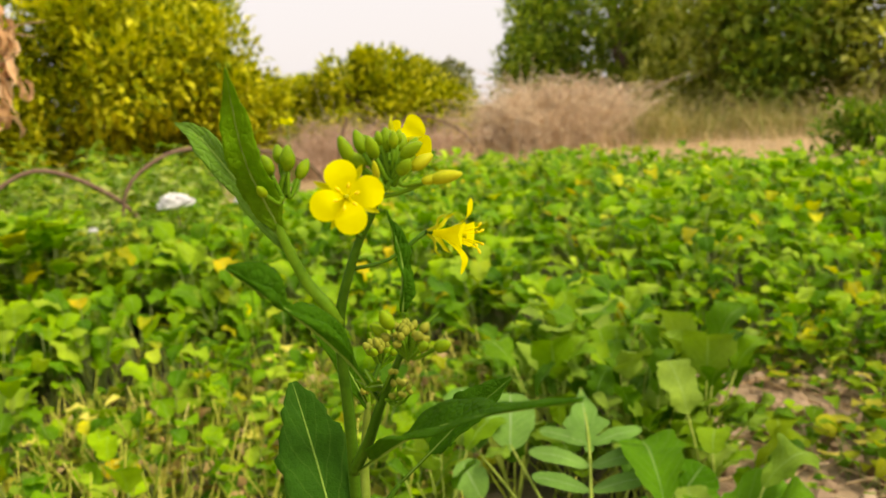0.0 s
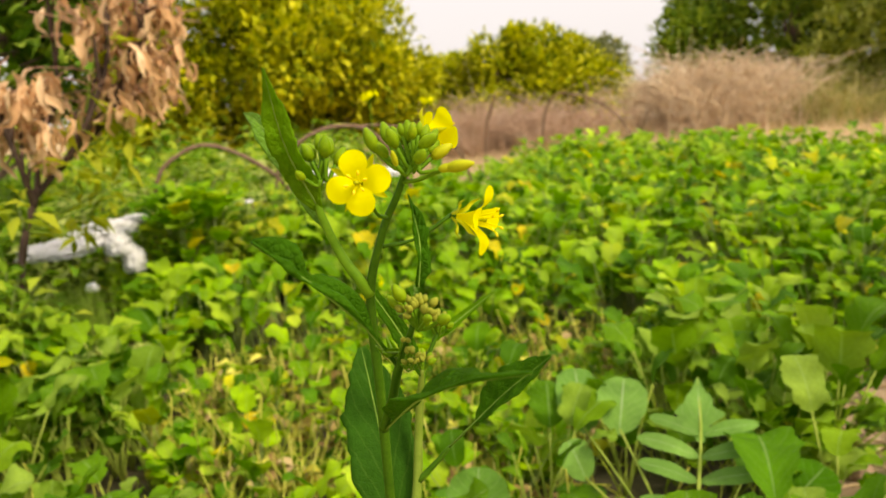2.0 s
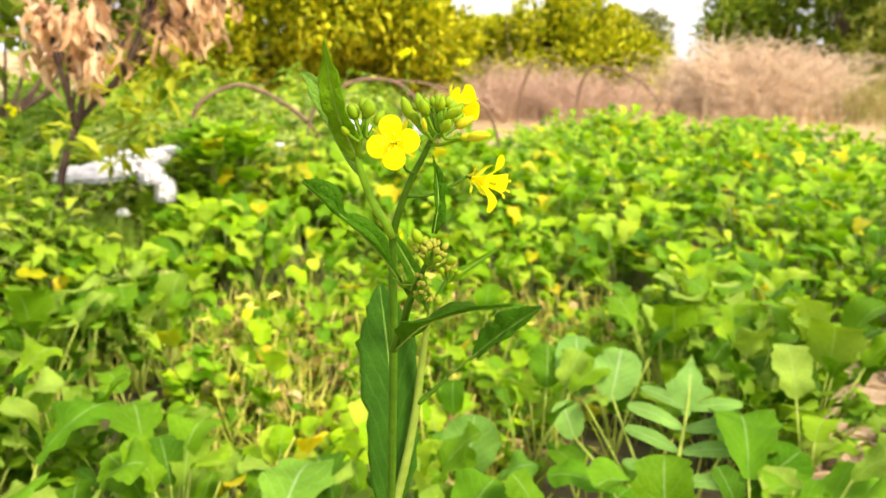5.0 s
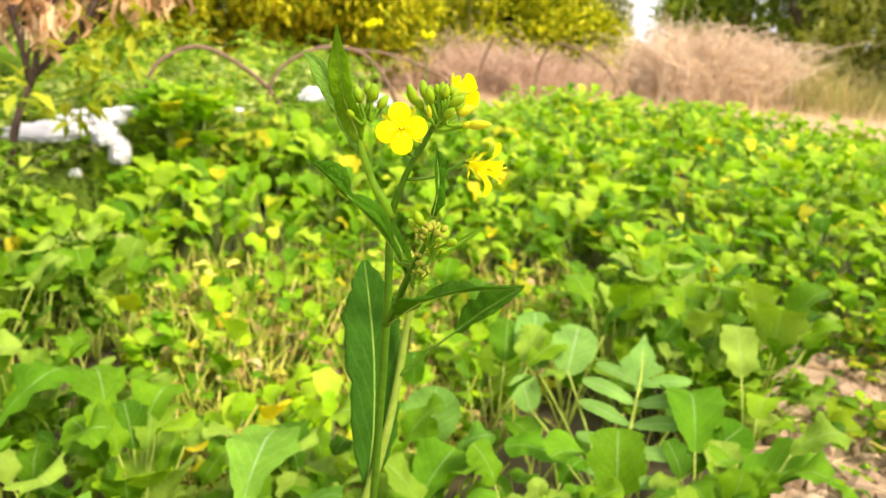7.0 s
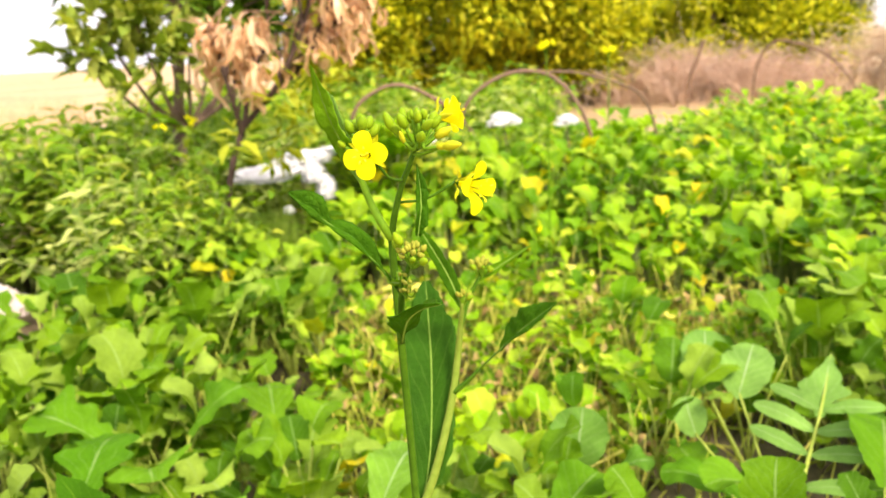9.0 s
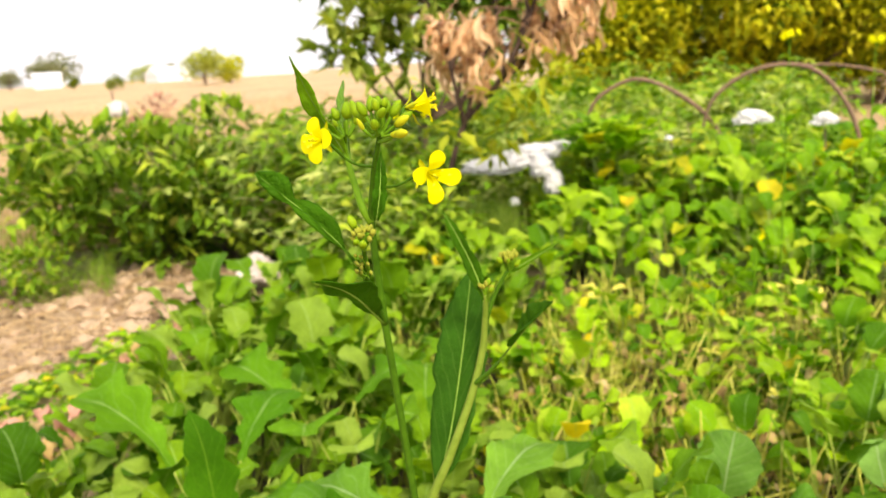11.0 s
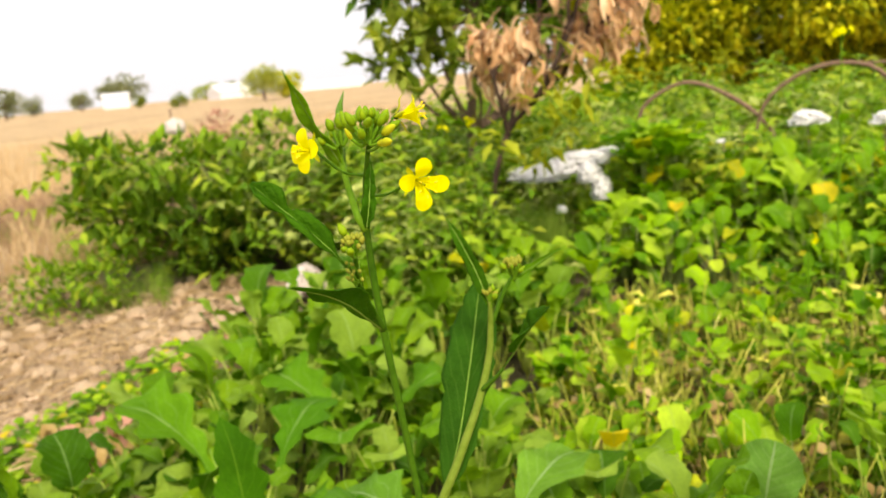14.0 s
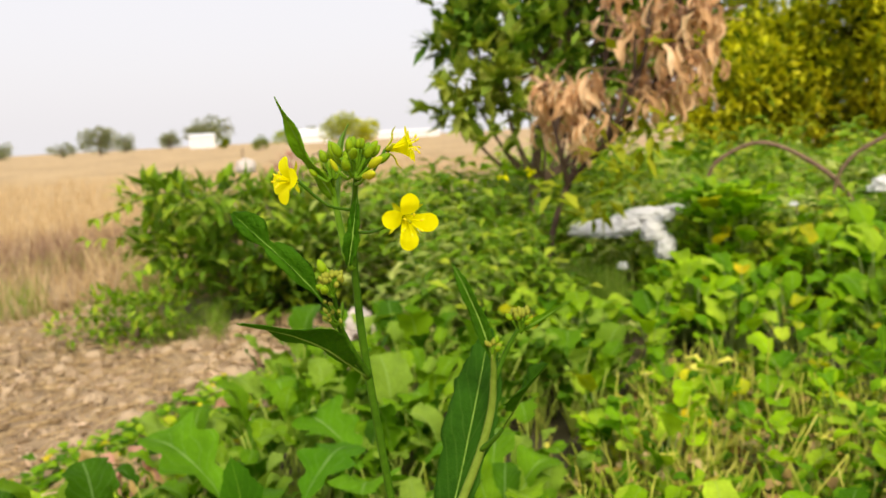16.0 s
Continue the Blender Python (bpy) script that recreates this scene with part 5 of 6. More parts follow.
def hedges():
    for k, (az, r, rad, h, n) in enumerate(((-37, 7.2, 0.92, 1.5, 17000), (-30.5, 7.4, 1.0, 1.95, 18000), (-25, 7.7, 0.97, 1.78, 17000), (-20.5, 8.7, 0.70, 1.22, 11000))):
        p = from_start(az, r)
        lm = lumps_in(p + (0, 0, h * 0.55), (rad, rad, h * 0.5), 30, 0.30, 500 + k)
        woody("hedge_shrub", p, h, rad, lm, n, (0.10, 0.046), [M_HEDGE_DARK, M_HEDGE, M_HEDGE], "dense hedge shrub with yellow-green leaves beyond the crop", "shrub", 520 + k, "yellow hedge", 0.05)
    for k, (az, r, rad, h, n) in enumerate(((-15.5, 11.6, 0.86, 1.2, 10500), (-11.7, 11.3, 0.97, 1.55, 13500), (-8.3, 11.8, 0.90, 1.42, 12000), (-5.4, 12.2, 0.68, 1.02, 8500))):
        p = from_start(az, r)
        lm = lumps_in(p + (0, 0, h * 0.55), (rad, rad, h * 0.45), 24, 0.30, 540 + k) + lumps_in(p + (0, 0, h * 0.2), (rad, rad, h * 0.15), 10, 0.28, 550 + k)
        woody("hedge_shrub", p, h, rad, lm, n, (0.115, 0.055), [M_HEDGE, M_HEDGE_DARK, M_HEDGE], "rounded yellow-leaved shrub behind dry grass", "shrub", 560 + k, "yellow hedge", 0.05)
    # taller trees that overhang the hedge
    for k, (az, r, zc, rad, hh, n, m) in enumerate(((-38, 10.0, 2.5, 1.5, 1.4, 13000, M_TREE_LIGHT), (-27, 10.6, 2.75, 1.3, 1.2, 11000, M_TREE_LIGHT), (-22.5, 11.2, 2.6, 0.9, 0.68, 5500, M_TREE_LIGHT))):
        p = from_start(az, r)
        lm = lumps_in(p + (0, 0, zc), (rad, rad, hh), 24, 0.45, 580 + k)
        woody("garden_tree", p, zc + hh, rad, lm, n, (0.14, 0.07), [m], "green tree rising behind the yellow hedge", "tree", 600 + k, "trees behind the hedge", 0.1)
    p = from_start(-4.2, 22)
    woody("far_tree", p, 2.1, 0.8, lumps_in(p + (0, 0, 1.25), (0.8, 0.8, 0.7), 14, 0.4, 9), 2500, (0.2, 0.1), [M_HAZE_LEAF], "hazy grey-green tree in the distance", "tree", 10, "far trees", 0.1)


def right_trees():
    for k, (az, r, zc, rad, hh, n, m) in enumerate(((3.6, 13.8, 1.5, 1.0, 1.35, 8500, M_TREE), (8.6, 13.1, 1.7, 1.2, 1.6, 9500, M_TREE), (14.2, 12.2, 1.3, 1.15, 1.45, 8500, M_OLIVE),
                                                    (19.5, 11.8, 1.55, 1.28, 1.6, 8500, M_TREE), (25.5, 11.2, 1.45, 1.28, 1.5, 8500, M_OLIVE), (31.5, 11.5, 1.55, 1.36, 1.6, 7500, M_OLIVE))):
        p = from_start(az, r)
        lm = lumps_in(p + (0, 0, zc - 0.2), (rad, rad, hh + 0.2), 34, 0.42, 700 + k)
        woody("orchard_tree", p, zc + hh, rad, lm, n, (0.17, 0.085), [m], "leafy green orchard tree behind dry reeds", "tree", 720 + k, "orchard trees", 0.11)


def strip_shrub():
    p = from_start(23.2, 4.9)
    woody("low_shrub", p, 0.5, 0.3, lumps_in(p + (0, 0, 0.26), (0.22, 0.22, 0.2), 12, 0.12, 75), 1500, (0.06, 0.028), [M_BUSH], "low dark green shrub between the crop and dry grass", "shrub", 76, "", 0.012, 5)


def blades(points, h0, h1, w, seed, lean=0.35, bits=3, uneven=0.0):
    """Grass blades standing at the points: narrow bent strips."""
    rng = random.Random(seed)
    temps = []
    for k in range(12):
        g, b = rng.uniform(0, 6.28), rng.uniform(0.05, lean)
        d = np.array((math.cos(g), math.sin(g), 0))
        s = np.array((-d[1], d[0], 0))
        v, f, u = [], [], []
        for i in range(bits + 1):
            t = i / bits
            c = d * b * t * t + (0, 0, t * (1 - 0.3 * b * t))
            ww = w * (1 - 0.85 * t)
            v += [c - s * ww, c + s * ww]
            u += [(-1, t), (1, t)]
            if i:
                o = 2 * i - 2
                f.append([o, o + 1, o + 3, o + 2])
        temps.append((np.array(v), f, np.array(u)))
    mats = []
    for x, y, z in points:
        h = rng.uniform(h0, h1) * (1 + uneven * (noise.noise((x * 2.1, y * 2.1, 1.5)) + 0.6 * noise.noise((x * 6.3, y * 6.3, 4.5))))
        m = turn(rng.uniform(0, 6.28), rng.gauss(0, 0.35) * uneven, rng.gauss(0, 0.35) * uneven)
        m = m @ np.diag((h, h, h))
        mats.append((rng.randrange(12), m, np.array((x, y, z))))
    return scatter(temps, mats)


def tangle(points, h0, h1, seed, thick=0.004, spread=0.7):
    """Dead, branching weeds: arching stems that fork into finer twigs, as one geo."""
    rng = random.Random(seed)
    temps = []
    for k in range(7):
        geos = []
        for j in range(6):
            g = rng.uniform(0, 6.28)
            d = np.array((math.cos(g), math.sin(g), 0.0))
            line = curve([(0, 0, 0), d * spread * 0.25 + (0, 0, rng.uniform(0.4, 0.6)), d * spread * rng.uniform(0.4, 1.0) + (0, 0, rng.uniform(0.55, 1.0))], 7)
            geos.append(tube(line[::2], [thick, thick * 0.5], 3))
            for i in range(1, 7):
                for q in range(2):
                    e = d * rng.uniform(0.0, 0.3) + np.array((rng.gauss(0, 0.16), rng.gauss(0, 0.16), rng.uniform(-0.02, 0.22)))
                    geos.append(tube([line[i], line[i] + e * 0.6 + (0, 0, 0.03), line[i] + e], [thick * 0.6, thick * 0.3], 3))
        temps.append(join(geos))
    mats = [(rng.randrange(7), turn(rng.uniform(0, 6.28), rng.gauss(0, 0.12), rng.gauss(0, 0.12), rng.uniform(h0, h1)), np.asarray(q)) for q in points]
    return scatter(temps, mats)


def dry_grass():
    rng = random.Random(3)
    # strip between the crop and the hedges, tall reeds before the orchard, and the field to the left
    pts = []
    for _ in range(20000):
        q = from_start(rng.uniform(-24, 40), 3.6 + 8.5 * rng.random() ** 0.8)
        if not inside(CROP_AREA, q[0], q[1]) and q[0] > -1.2:
            pts.append(q)
    tagged(put("dry_grass", blades(pts, 0.06, 0.20, 0.014, 1, 0.6), M_STRAW_PALE), "short straw-coloured dry grass beyond the crop", "grass", kind="stuff")
    low = [q for q in (from_start(rng.uniform(7, 33), rng.gauss(10.2, 0.5)) for _ in range(9000)) if noise.noise((q[0] * 1.4, q[1] * 1.4, 1)) > -0.15]
    tagged(put("reeds", blades(low, 0.25, 0.60, 0.010, 8, 1.5, 5, 0.6), M_REED), "low tangled tan and green reeds before the orchard", "reeds", kind="stuff")
    tall = [from_start(rng.gauss(3.2, 1.9), rng.gauss(9.8, 0.45)) for _ in range(170)]
    tagged(put("dry_weeds", tangle(tall, 0.45, 0.92, 14, 0.008), M_TWIG), "tall tangled bleached dry weeds before the orchard", "weeds", kind="stuff")
    pts = [from_start(rng.gauss(3.6, 2.2), rng.gauss(9.8, 0.5)) for _ in range(2400)]
    tagged(put("reeds", blades(pts, 0.30, 0.72, 0.008, 2, 1.6, 5, 0.7), M_TWIG), "tall tangled dry straw-coloured reeds", "reeds", kind="stuff")
    pts = [from_start(rng.gauss(-12, 4.0), rng.gauss(8.8, 0.5)) for _ in range(3600)]
    tagged(put("dry_weeds", blades(pts, 0.12, 0.50, 0.006, 4, 1.7, 5, 0.9), M_STRAW_PINK), "pinkish brown dry weeds heaped before the hedge", "weeds", kind="stuff")
    heap = [from_start(rng.gauss(-11.5, 3.6), rng.gauss(8.7, 0.4)) for _ in range(150)]
    tagged(put("dry_weeds", tangle(heap, 0.25, 0.58, 15, 0.008, 1.0), M_TWIG_PINK), "heap of pinkish brown dead branching weeds", "weeds", kind="stuff")
    pts = []
    for _ in range(36000):
        az, r = rng.uniform(-100, -57), 3.3 + 14 * rng.random() ** 1.8
        q = far_side(az, r)
        if inside(EARTH_LEFT, q[0], q[1]) and rng.random() < 0.55:
            continue
        pts.append(q)
    tagged(put("dry_grass", blades(pts, 0.08, 0.27, 0.010, 5, 0.9, 3, 0.6), M_STRAW), "open field of pale dry grass", "grass", kind="stuff")
    pts = [far_side(rng.gauss(-69, 3.2), rng.gauss(4.6, 0.35)) for _ in range(2200)]
    pts += [far_side(rng.uniform(-100, -76), rng.gauss(4.9, 0.45)) for _ in range(4200)]
    tagged(put("dry_weeds", blades(pts, 0.10, 0.26, 0.008, 6, 0.9, 4), M_BROWN), "low bank of dark brown dry weeds", "weeds", kind="stuff")
    pts = []
    for _ in range(16000):
        az, r = rng.uniform(-100, -77), rng.uniform(2.5, 4.9)
        q = far_side(az, r)
        if noise.noise((q[0] * 1.7, q[1] * 1.7, 4)) > -0.08 and not (abs(az + 86.3) < 2.8 - 0.4 * (r - 3) and r < 4.2):
            pts.append(q)
    tagged(put("green_grass", blades(pts, 0.04, 0.15, 0.010, 7, 0.8, 3, 0.6), M_GRASS), "patches of short green grass beside the path", "grass", kind="stuff")


SCRAPS = ((-30.6, 2.76, 0.385), (-26.1, 2.60, 0.39), (-36.0, 2.7, 0.345))


def weeds():
    """Leafy weeds between the crop, the sapling and the hedge."""
    rng = random.Random(12)
    temps = []
    for k in range(8):
        geos, h = [], rng.uniform(0.24, 0.40)
        tip = np.array((rng.uniform(-0.06, 0.06), rng.uniform(-0.06, 0.06), h))
        geos.append(tube([(0, 0, 0), tip * (0.4, 0.4, 0.5), tip], [0.003, 0.002, 0.001], 3, n=4))
        for j in range(32):
            s = 0.2 + 0.8 * j / 31
            g = j * 2.4
            d = np.array((math.cos(g), math.sin(g), 0.35))
            v, f, u = leaflet(rng.uniform(0.034, 0.066), rng.uniform(0.011, 0.02), 0.2, 0.4)
            geos.append((v @ out_turn(d, rng, 0.3, 1.0).T + tip * s * (s, s, 1), f, u))
        temps.append(join(geos))
    for k in range(5):
        temps.append(crop_geo(370 + k, 0.24))
    for k in range(5):
        geos = []
        for j in range(7):
            g, h = rng.uniform(0, 6.28), rng.uniform(0.16, 0.34)
            d = np.array((math.cos(g), math.sin(g), 0))
            line = curve([(0, 0, 0), d * 0.03 + (0, 0, h * 0.6), d * rng.uniform(0.06, 0.14) + (0, 0, h)], 7)
            geos.append(tube(line, [0.0025, 0.0012], 3))
            for i in range(2, 7):
                for q in (-1, 1):
                    v, f, u = leaflet(rng.uniform(0.03, 0.055), rng.uniform(0.016, 0.028), 0.2, 0.4)
                    geos.append((v @ out_turn(d * 0.5 + np.array((-d[1], d[0], 0)) * q + (0, 0, rng.uniform(-0.3, 0.3)), rng, 0.25, 1.0).T + line[i], f, u))
        temps.append(join(geos))
    zones = (("weeds", "mixed green weeds round the sapling and the bent canes", (-43, -24), (2.75, 4.2), 760, 1.05, M_WEED),
             ("weeds", "grey-green weeds between the bush and the sapling", (-66, -45), (1.78, 3.3), 980, 1.12, M_WEED))
    for name, label, azs, rs, n, sc, m in zones:
        mats, grey = [], []
        for _ in range(n):
            q = polar(rng.uniform(*azs), rng.uniform(*rs))
            b, rb = math.degrees(math.atan2(q[0] - 0.2, q[1] + 0.2)), math.hypot(q[0] - 0.2, q[1] + 0.2)
            if (-56 < b < -40.5 and rb < 2.8) or (b < -59 and rb < 2.45):
                low = 0.42
                if b < -59 or rng.random() < 0.25:
                    continue
            else:
                low = 1.0
            kind = int(9 + 9 * noise.noise((q[0] * 2.6, q[1] * 2.6, 2)) + rng.uniform(-4, 4))
            if 7 < kind < 13 and rng.random() < 0.75:
                kind = rng.choice((0, 2, 4, 6, 13, 14, 15, 16, 17))
            hs = low * sc * rng.uniform(0.6, 1.15) * (1 + 0.5 * noise.noise((q[0] * 1.9, q[1] * 1.9, 8)))
            pick = grey if noise.noise((q[0] * 3.3, q[1] * 3.3, 5)) + rng.uniform(-0.3, 0.3) > -0.02 else mats
            pick.append((max(0, min(17, kind)), turn(rng.uniform(0, 6.28), rng.uniform(-0.3, 0.3), rng.uniform(-0.3, 0.3), hs), q))
        tagged(put(name, scatter(temps, mats), m), label, "weeds", kind="stuff")
        tagged(put(name, scatter(temps, grey), M_WEED_GREY), "pale grey-green weeds with narrow leaves", "weeds", kind="stuff")
    dry = [polar(rng.uniform(-61, -54), rng.uniform(2.3, 3.0)) for _ in range(9)] + [polar(rng.uniform(-42, -22), rng.uniform(2.9, 3.6)) for _ in range(16)]
    tagged(put("dry_weeds", tangle(dry, 0.22, 0.44, 17, 0.0035, 0.7), M_STRAW_PINK), "thin dry stalks leaning through green weeds", "weeds", kind="stuff")
    mats = []
    for _ in range(620):
        r = rng.uniform(2.85, 4.9)
        mats.append((rng.randrange(18), turn(rng.uniform(0, 6.28), rng.uniform(-0.25, 0.25), rng.uniform(-0.25, 0.25), rng.uniform(0.8, 1.25) + 0.28 * (r - 2.85)), polar(rng.uniform(-54, -24 - 8 * (r < 3.6)), r)))
    for _ in range(130):
        mats.append((rng.choice((0, 1, 3, 5, 7, 13, 15, 17)), turn(rng.uniform(0, 6.28), rng.uniform(-0.25, 0.25), rng.uniform(-0.25, 0.25), rng.uniform(1.0, 1.6)), polar(rng.uniform(-62, -55.5), rng.uniform(2.35, 2.85))))
    for _ in range(60):
        q = (rng.gauss(-1.37, 0.06), rng.gauss(1.0, 0.06), 0.0)
        mats.append((rng.choice((0, 2, 4, 6, 13, 14, 15, 16)), turn(rng.uniform(0, 6.28), rng.uniform(-0.3, 0.3), rng.uniform(-0.3, 0.3), rng.uniform(0.75, 1.2)), np.array(q)))
    for az, r, z in SCRAPS:
        for _ in range(9):
            q = far_side(az + rng.gauss(0, 1.0), r - rng.uniform(-0.03, 0.08))
            mats.append((rng.choice((13, 14, 15, 16, 17)), turn(rng.uniform(0, 6.28), rng.uniform(-0.2, 0.2), rng.uniform(-0.2, 0.2), z * rng.uniform(2.3, 2.9)), q))
    tagged(put("weeds", scatter(temps, mats), M_WEED), "rank green weeds round and behind the dead sapling", "weeds", kind="stuff")
    mats = []
    for _ in range(34):
        q = far_side(rng.uniform(-40.6, -33.6), rng.uniform(2.55, 2.78))
        mats.append((rng.choice((13, 14, 15, 16, 17)), turn(rng.uniform(0, 6.28), rng.uniform(-0.25, 0.25), rng.uniform(-0.25, 0.25), rng.uniform(0.75, 1.05)), q))
    tagged(put("yellow_weeds", scatter(temps, mats), M_TREE_LIGHT), "patch of yellowing weeds beneath the bent canes", "weeds", kind="stuff")
    pts = [(rng.gauss(-1.47, 0.07), rng.gauss(1.38, 0.06), 0.0) for _ in range(1200)]
    tagged(put("grass_tuft", blades(pts, 0.12, 0.245, 0.006, 9, 0.5), M_GRASS), "tuft of fine dark green grass before a white bag", "grass", kind="stuff")
    # clover-like low cover along the edge of the crop
    small = [leaflet(0.022, 0.018, 0.2, 0.2), leaflet(0.03, 0.022, 0.1, 0.3)]
    mats = []
    for _ in range(5200):
        x, y = rng.uniform(-1.6, -0.55), rng.uniform(-0.35, 0.55)
        e = -1.12 - 0.92 * (y + 0.2)
        if e - 0.08 + 0.12 * noise.noise((x * 5, y * 5, 0)) < x < e + 0.4:
            mats.append((rng.randrange(2), turn(rng.uniform(0, 6.28), rng.uniform(-0.5, 0.2), rng.uniform(-0.4, 0.4), rng.uniform(0.7, 1.4)), np.array((x, y, rng.uniform(0.01, 0.05)))))
    for _ in range(3200):
        x, y = rng.uniform(0.25, 2.0), rng.uniform(0.6, 1.75)
        if noise.noise((x * 4, y * 4, 9)) > 0.02:
            mats.append((rng.randrange(2), turn(rng.uniform(0, 6.28), rng.uniform(-0.5, 0.2), rng.uniform(-0.4, 0.4), rng.uniform(0.6, 1.4)), np.array((x, y, rng.uniform(0.005, 0.03)))))
    tagged(put("ground_cover", scatter(small, mats), M_CROP_FIELD), "small round-leaved ground cover at the crop's edge", "weeds", kind="stuff")


def bush():
    p = far_side(-75.0, 3.0)
    lm = lumps_in(p + (0, 0, 0.21), (0.46, 0.46, 0.25), 26, 0.115, 31)
    rng = random.Random(4)
    for k in range(18):
        g = rng.uniform(0, 6.28)
        lm.append((p + (0.36 * math.cos(g), 0.36 * math.sin(g), rng.uniform(0.25, 0.5)), (0.09, 0.09, 0.05)))
    bs = woody("bush", p, 0.45, 0.4, lm, 3800, (0.072, 0.032), [M_BUSH, M_WEED], "low spreading leafy green bush beside the earth path", "bush", 33, "", 0.014, 10)
    for k in range(22):
        g, up = rng.uniform(0, 6.28), rng.uniform(0.3, 0.62)
        d = np.array((math.cos(g), math.sin(g), 0))
        sp = curve([p + d * 0.08 + (0, 0, 0.1), p + d * 0.26 + (0, 0, up * 0.9), p + d * rng.uniform(0.42, 0.6) + (0, 0, up * rng.uniform(0.6, 1.0))], 12)
        stem = put("sprig", tube(sp, [0.004, 0.0025, 0.001], 5), M_BARK, bs)
        geos = []
        for i in range(4, 12):
            for s in (-1, 1):
                v, f, u = leaflet(rng.uniform(0.05, 0.085), rng.uniform(0.020, 0.034), 0.2, 0.5)
                geos.append((v @ out_turn(d * 0.5 + np.array((-d[1], d[0], 0)) * s + (0, 0, -0.35), rng, 0.2, 1.0).T + sp[i], f, u))
        put("leaves", join(geos), M_WEED if k % 2 else M_BUSH, stem)
    q = far_side(-84, 2.6)
    woody("bush", q, 0.2, 0.2, lumps_in(q + (0, 0, 0.09), (0.2, 0.2, 0.09), 9, 0.08, 35), 900, (0.035, 0.018), [M_WEED], "small low green weed clump beside the path", "bush", 36, "", 0.006, 3)


def sapling():
    """The half-dead sapling: hanging brown leaves, some yellow-green shoots low down."""
    rng = random.Random(21)
    b = np.array((-1.258, 1.16, 0.0))
    right, deep, up = np.array((0.66, 0.75, 0)), np.array((-0.75, 0.66, 0)), np.array((0, 0, 1.0))
    t = thing("dead_sapling", b, "half-dead sapling hung with curled pale brown leaves", "tree")

    def at(r, z, d=0.0):
        return b + right * r * 0.8 + deep * d * 0.8 + up * (z if z < 0 else 0.644 + (max(z, 0.0) - 0.644) * (0.8 if z > 0.2 else 0.95))

    limbs = [[(-0.15, -0.03, 0), (-0.12, 0.12, 0.01), (-0.065, 0.30, 0), (0.0, 0.474, 0)],
             [(-0.005, 0.45, 0), (0.07, 0.524, 0.01), (0.21, 0.644, 0.02), (0.31, 0.80, 0.03), (0.36, 0.92, 0.02), (0.40, 1.12, 0)],
             [(0.07, 0.52, 0.01), (0.125, 0.60, -0.03), (0.19, 0.72, -0.05), (0.23, 0.83, -0.06), (0.25, 1.02, -0.05), (0.28, 1.18, -0.06)],
             [(-0.003, 0.46, 0), (0.03, 0.60, 0.04), (0.10, 0.72, 0.06), (0.11, 0.86, 0.08), (0.14, 1.05, 0.07)],
             [(-0.015, 0.42, 0), (-0.04, 0.56, -0.05), (-0.07, 0.70, -0.06), (-0.10, 0.76, -0.05)]]
    lines = []
    for k, pts in enumerate(limbs):
        line = curve([at(*q) for q in pts], 22)
        lines.append(line)
        part("trunk" if k == 0 else "limb", tube(line, [0.011, 0.0095, 0.008] if k == 0 else [0.0075, 0.006, 0.0035, 0.0022], 8, wob=0.08, rng=rng), M_BARK_DARK, t)
    temps = []
    for k in range(10):
        ln = rng.uniform(0.05, 0.088)
        c = rng.uniform(-0.016, 0.016)
        temps.append(blade([(0, 0, 0), (0.012, c, -ln * 0.3), (0.014, -c, -ln * 0.7), (0.004, 0, -ln)], rng.uniform(0.013, 0.024), (1, 0.2, 0.1), n=7, m=1, fold=0.9, wave=0.4, seed=k))
    ends = [(-0.09, 0.73, 0.0, 20, 4), (-0.06, 0.72, -0.03, 22, 4), (-0.025, 0.71, 0.03, 22, 4), (0.01, 0.73, -0.03, 20, 4), (0.045, 0.73, 0.04, 20, 3), (0.085, 0.75, 0.02, 20, 3), (-0.075, 0.65, 0.03, 16, 4), (0.0, 0.64, 0.04, 16, 4),
            (0.06, 0.62, -0.03, 14, 3), (0.02, 0.56, 0.0, 10, 4), (0.15, 0.68, 0.02, 8, 2), (0.27, 0.69, -0.04, 16, 1), (0.33, 0.70, 0.04, 18, 1), (0.39, 0.72, 0.0, 16, 1), (0.30, 0.76, 0.05, 10, 1), (0.43, 0.78, -0.03, 14, 1),
            (0.49, 0.84, 0.03, 14, 1), (0.47, 0.74, 0.0, 12, 1), (0.53, 0.92, -0.02, 14, 1), (0.20, 0.90, -0.04, 12, 2), (0.28, 0.97, 0.0, 14, 2), (0.36, 0.94, 0.05, 14, 1), (0.44, 0.95, -0.04, 16, 1), (0.40, 0.87, 0.03, 10, 1),
            (0.17, 0.96, 0.05, 10, 3), (0.25, 1.08, -0.03, 16, 2), (0.37, 1.10, 0.03, 16, 1), (0.47, 1.06, 0.0, 14, 1), (0.31, 1.17, -0.02, 16, 2), (0.12, 1.08, 0.03, 10, 3), (0.23, 0.78, 0.03, 10, 2), (0.35, 0.83, -0.05, 14, 1), (0.26, 0.88, 0.05, 12, 2), (0.55, 0.80, 0.0, 10, 1), (0.50, 1.00, 0.04, 14, 1)]
